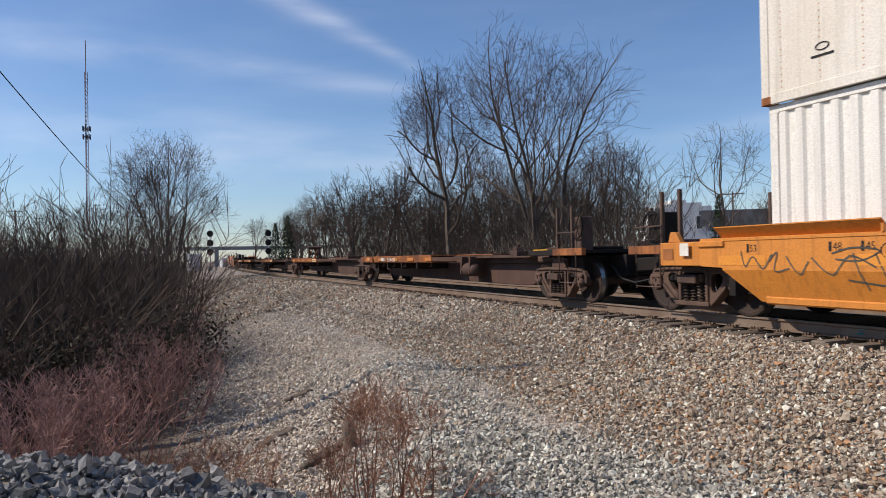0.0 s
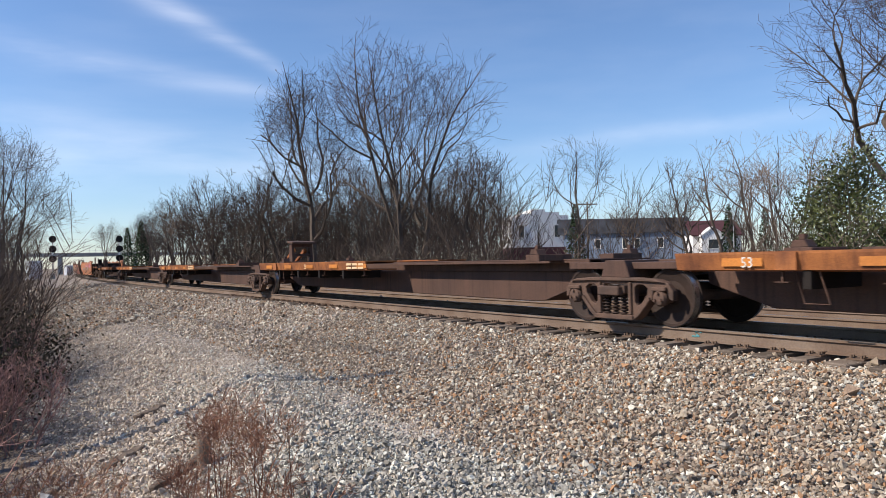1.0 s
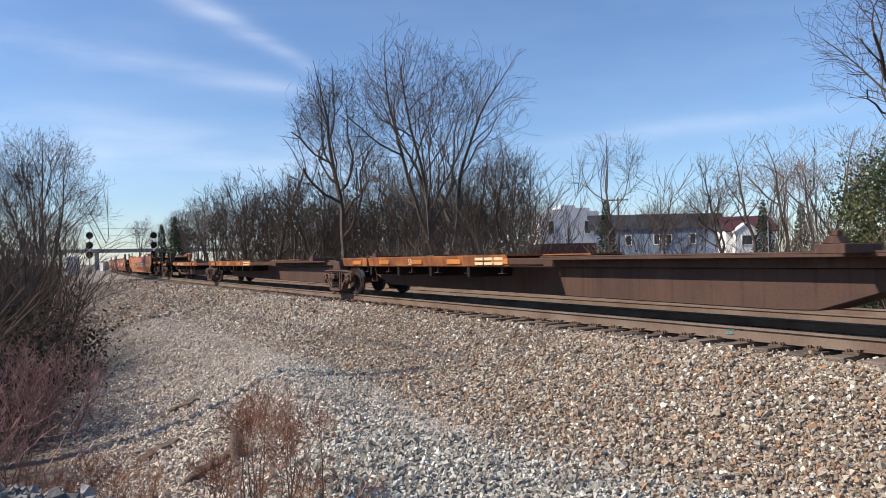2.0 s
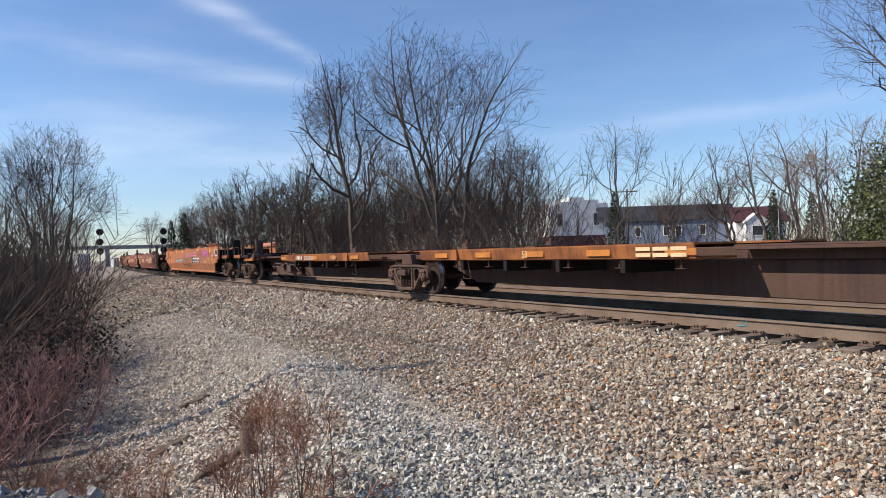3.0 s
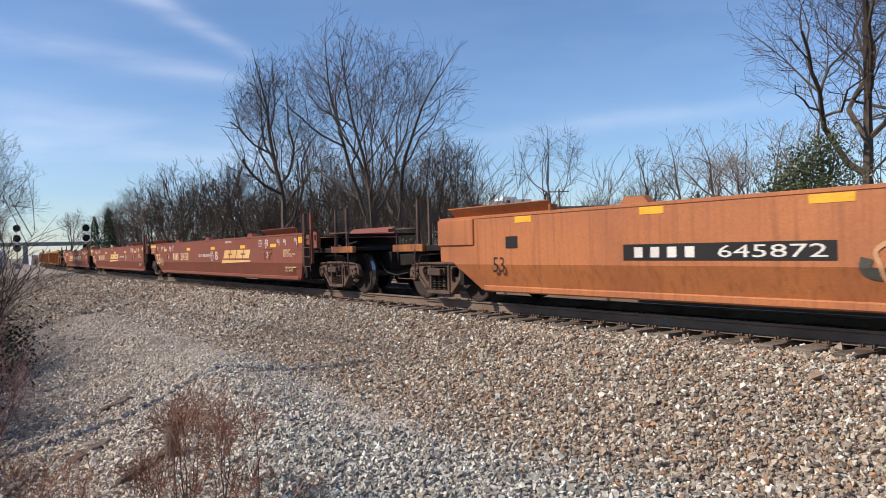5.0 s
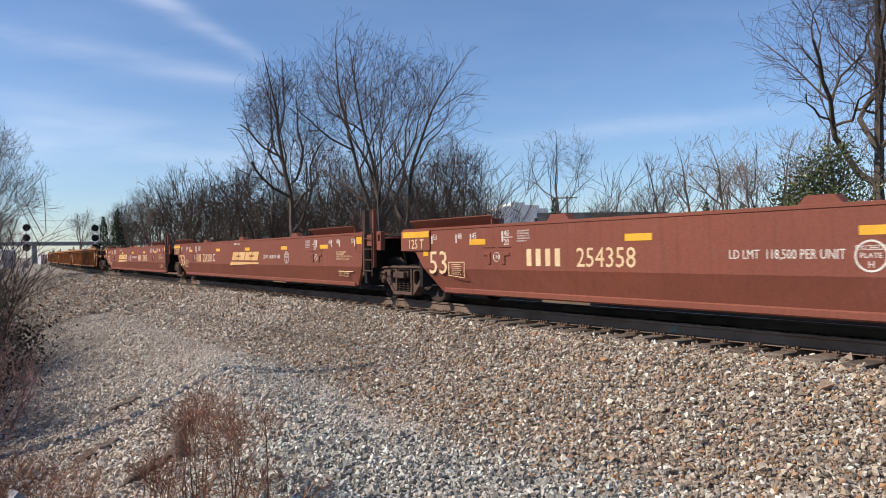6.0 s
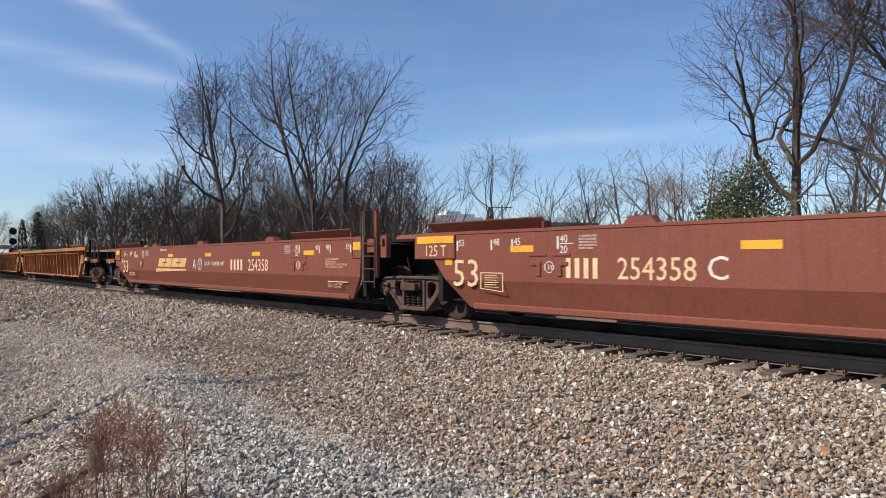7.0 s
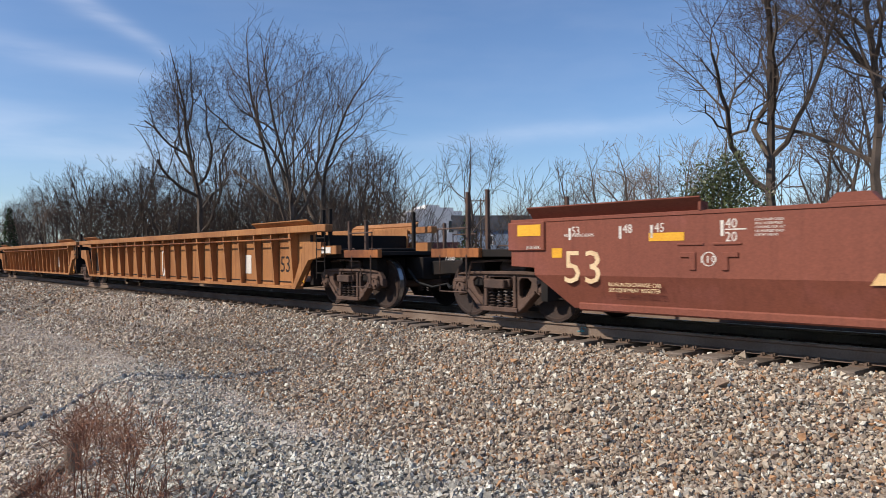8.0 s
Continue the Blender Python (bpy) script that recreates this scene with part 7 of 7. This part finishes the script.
    # end frame over the truck
    for x, o in ((f, 1), (r, -1)):
        bm = bmesh.new()
        bm_box(bm, min(x - o * 0.35, x + o * 1.2), max(x - o * 0.35, x + o * 1.2), -0.9, 0.9, 0.84, 0.95)
        bm_prism(bm, [(x - 0.3, 0.72), (x + 0.3, 0.72), (x + 0.2, 0.98), (x - 0.2, 0.98)], -1.05, 1.05)
        part("end_frame", bm, M_SPINE, car, "", 0.01)
    if first:
        bm = bmesh.new()
        bm_lathe(bm, [(0.02, -0.44), (0.14, -0.41), (0.20, -0.32), (0.20, 0.32), (0.14, 0.41), (0.02, 0.44)], 20, 0.70, 0.62, "x")
        tank = part("air_tank", bm, M_SPINE, car, "rusty brown air tank", smooth=True)
        tank.location = (r - 10.9, 0, 0)
        bm = bmesh.new()
        for d in (-0.3, 0.3):
            bm_prism(bm, [(r - 10.9 + d - 0.05, 0.98), (r - 10.9 + d + 0.05, 0.98), (r - 10.9 + d + 0.12, 0.5), (r - 10.9 + d + 0.04, 0.5)], 0.34, 0.9)
        part("tank_bracket", bm, M_SPINE, car)
    if kind == "front":
        bm = bmesh.new()
        for yy, z in ((0.75, 0.62), (0.70, 0.74)):
            bm_tube(bm, [(5.0, yy, z), (3.6, yy + 0.05, z - 0.05), (3.1, yy + 0.08, z + 0.10), (2.2, yy, z + 0.05), (1.6, yy, z - 0.18)], 0.02)
        bm_box(bm, 2.2, 2.7, 0.45, 0.9, 0.42, 0.68)
        bm_box(bm, 3.4, 3.7, 0.45, 0.8, 0.48, 0.70)
        part("brake_gear", bm, M_TRUCK, car, "brake cylinder with rods and pipes")
    truck(car, r, TRUCK33)
    if first:
        truck(car, f, TRUCK33)
        end_platform(car, f, -1, M_RUST, 0.9)
        handwheel(car, f - 0.5, 0.9, 1.60, 0.27, M_BLACK)
        bm = bmesh.new()
        bm_box(bm, f - 0.62, f - 0.34, 0.55, 0.86, 1.06, 1.80)
        part("brake_housing", bm, M_TRUCK, car, "", 0.02)
        patch(car, "orange_panel", f + 0.2, f + 0.85, 0.98, 1.12, M_PAINTY, 1.2)
    if last:
        end_platform(car, r, 1, M_RUST, 0.7)
        handwheel(car, r + 0.3, 0.7, 1.5, 0.27, M_BLACK)
        bm = bmesh.new()
        bm_box(bm, r - 0.08, r + 0.24, 0.34, 0.66, 1.06, 1.76)
        part("brake_housing", bm, M_TRUCK, car, "", 0.02)
        bm = bmesh.new()
        bm_box(bm, r - 1.35, r + 0.30, 1.06, 1.16, 0.84, 1.01)
        part("side_beam", bm, M_RUST, car, "", 0.008)
        patch(car, "orange_panel", r - 1.1, r - 0.05, 0.86, 0.99, M_FADED, 1.161)
    ride(car, mid, L)
    return car


SP = [6.6, 23.0, 40.4, 57.9, 75.9, 92.1]
spine = [spine_unit(SP[k], SP[k + 1], "front" if k == 4 else "rear", k == 0, k == 4) for k in range(5)]
for k, (word, num) in enumerate((("", "553422"), ("53", ""), ("53", ""), ("53", ""), ("53", "553422"))):
    c, r = spine[k], (SP[k + 1] - SP[k]) / 2
    if num:
        x = r - 4.3 if k == 0 else 0.0 - 0.4
        name_bars(c, x, x - 0.62, 0.88, 0.12, M_PAINTW, 1.46)
        lettering(c, num, x - 0.78, 0.87, 0.13, M_PAINTW, 1.46, 0.95)
        lettering(c, "53", r - 2.5 if k == 0 else -3.9, 0.87, 0.13, M_PAINTW, 1.46)
    else:
        lettering(c, word, r - 5.55, 0.87, 0.13, M_PAINTC, 1.46)
        for j in range(3):
            a = r - 8.45 - j * 0.34
            patch(c, "emblem_block", a - 0.29, a, 0.955, 1.01, M_PAINTC, 1.46)
            patch(c, "emblem_block", a - 0.29, a, 0.865, 0.92, M_PAINTC, 1.46)


def hitch(car, x):
    """A raised trailer hitch: a slotted stand with a diagonal strut."""
    h = new("trailer_hitch", None)
    bm = bmesh.new()
    for y in (-0.33, 0.33):
        bm_prism(bm, [(x - 0.16, 1.0), (x + 0.16, 1.0), (x + 0.10, 1.72), (x - 0.10, 1.72)], y - 0.05, y + 0.05)
    bm_box(bm, x - 0.09, x + 0.09, -0.33, 0.33, 1.60, 1.72)
    bm_box(bm, x - 0.09, x + 0.09, -0.33, 0.33, 1.28, 1.36)
    stand = part("hitch_stand", bm, M_SPINE, car, "raised trailer hitch stand", 0.01)
    bm = bmesh.new()
    bm_prism(bm, [(-0.42, x - 0.30), (0.42, x - 0.30), (0.46, x + 0.10), (0.2, x + 0.32), (-0.2, x + 0.32), (-0.46, x + 0.10)], 1.72, 1.79, "z")
    for v in bm.verts:
        v.co = Vector((v.co.y, v.co.x, v.co.z + 0.10 * (v.co.y - x)))
    part("hitch_head", bm, M_TRUCK, car, "", 0.008)
    bm = bmesh.new()
    for y in (-0.2, 0.2):
        bm_prism(bm, [(x + 1.15, 1.0), (x + 1.32, 1.0), (x + 0.16, 1.55), (x + 0.08, 1.44)], y - 0.05, y + 0.05)
    part("hitch_strut", bm, M_RUST, car, "", 0.008)
    bpy.data.objects.remove(h)


hitch(spine[1], (SP[2] - SP[1]) / 2 - 1.55)


def motions():
    for ob, s, length in MOVERS:
        ob.matrix_basis = place_on_line(s, length)
        walk(ob, [(t, place_on_line(s - SPEED * t, length)) for t in (0.0, 1.0, 2.0, 3.0, 4.0, 5.0, 6.0, 7.0, 8.0)])


motions()
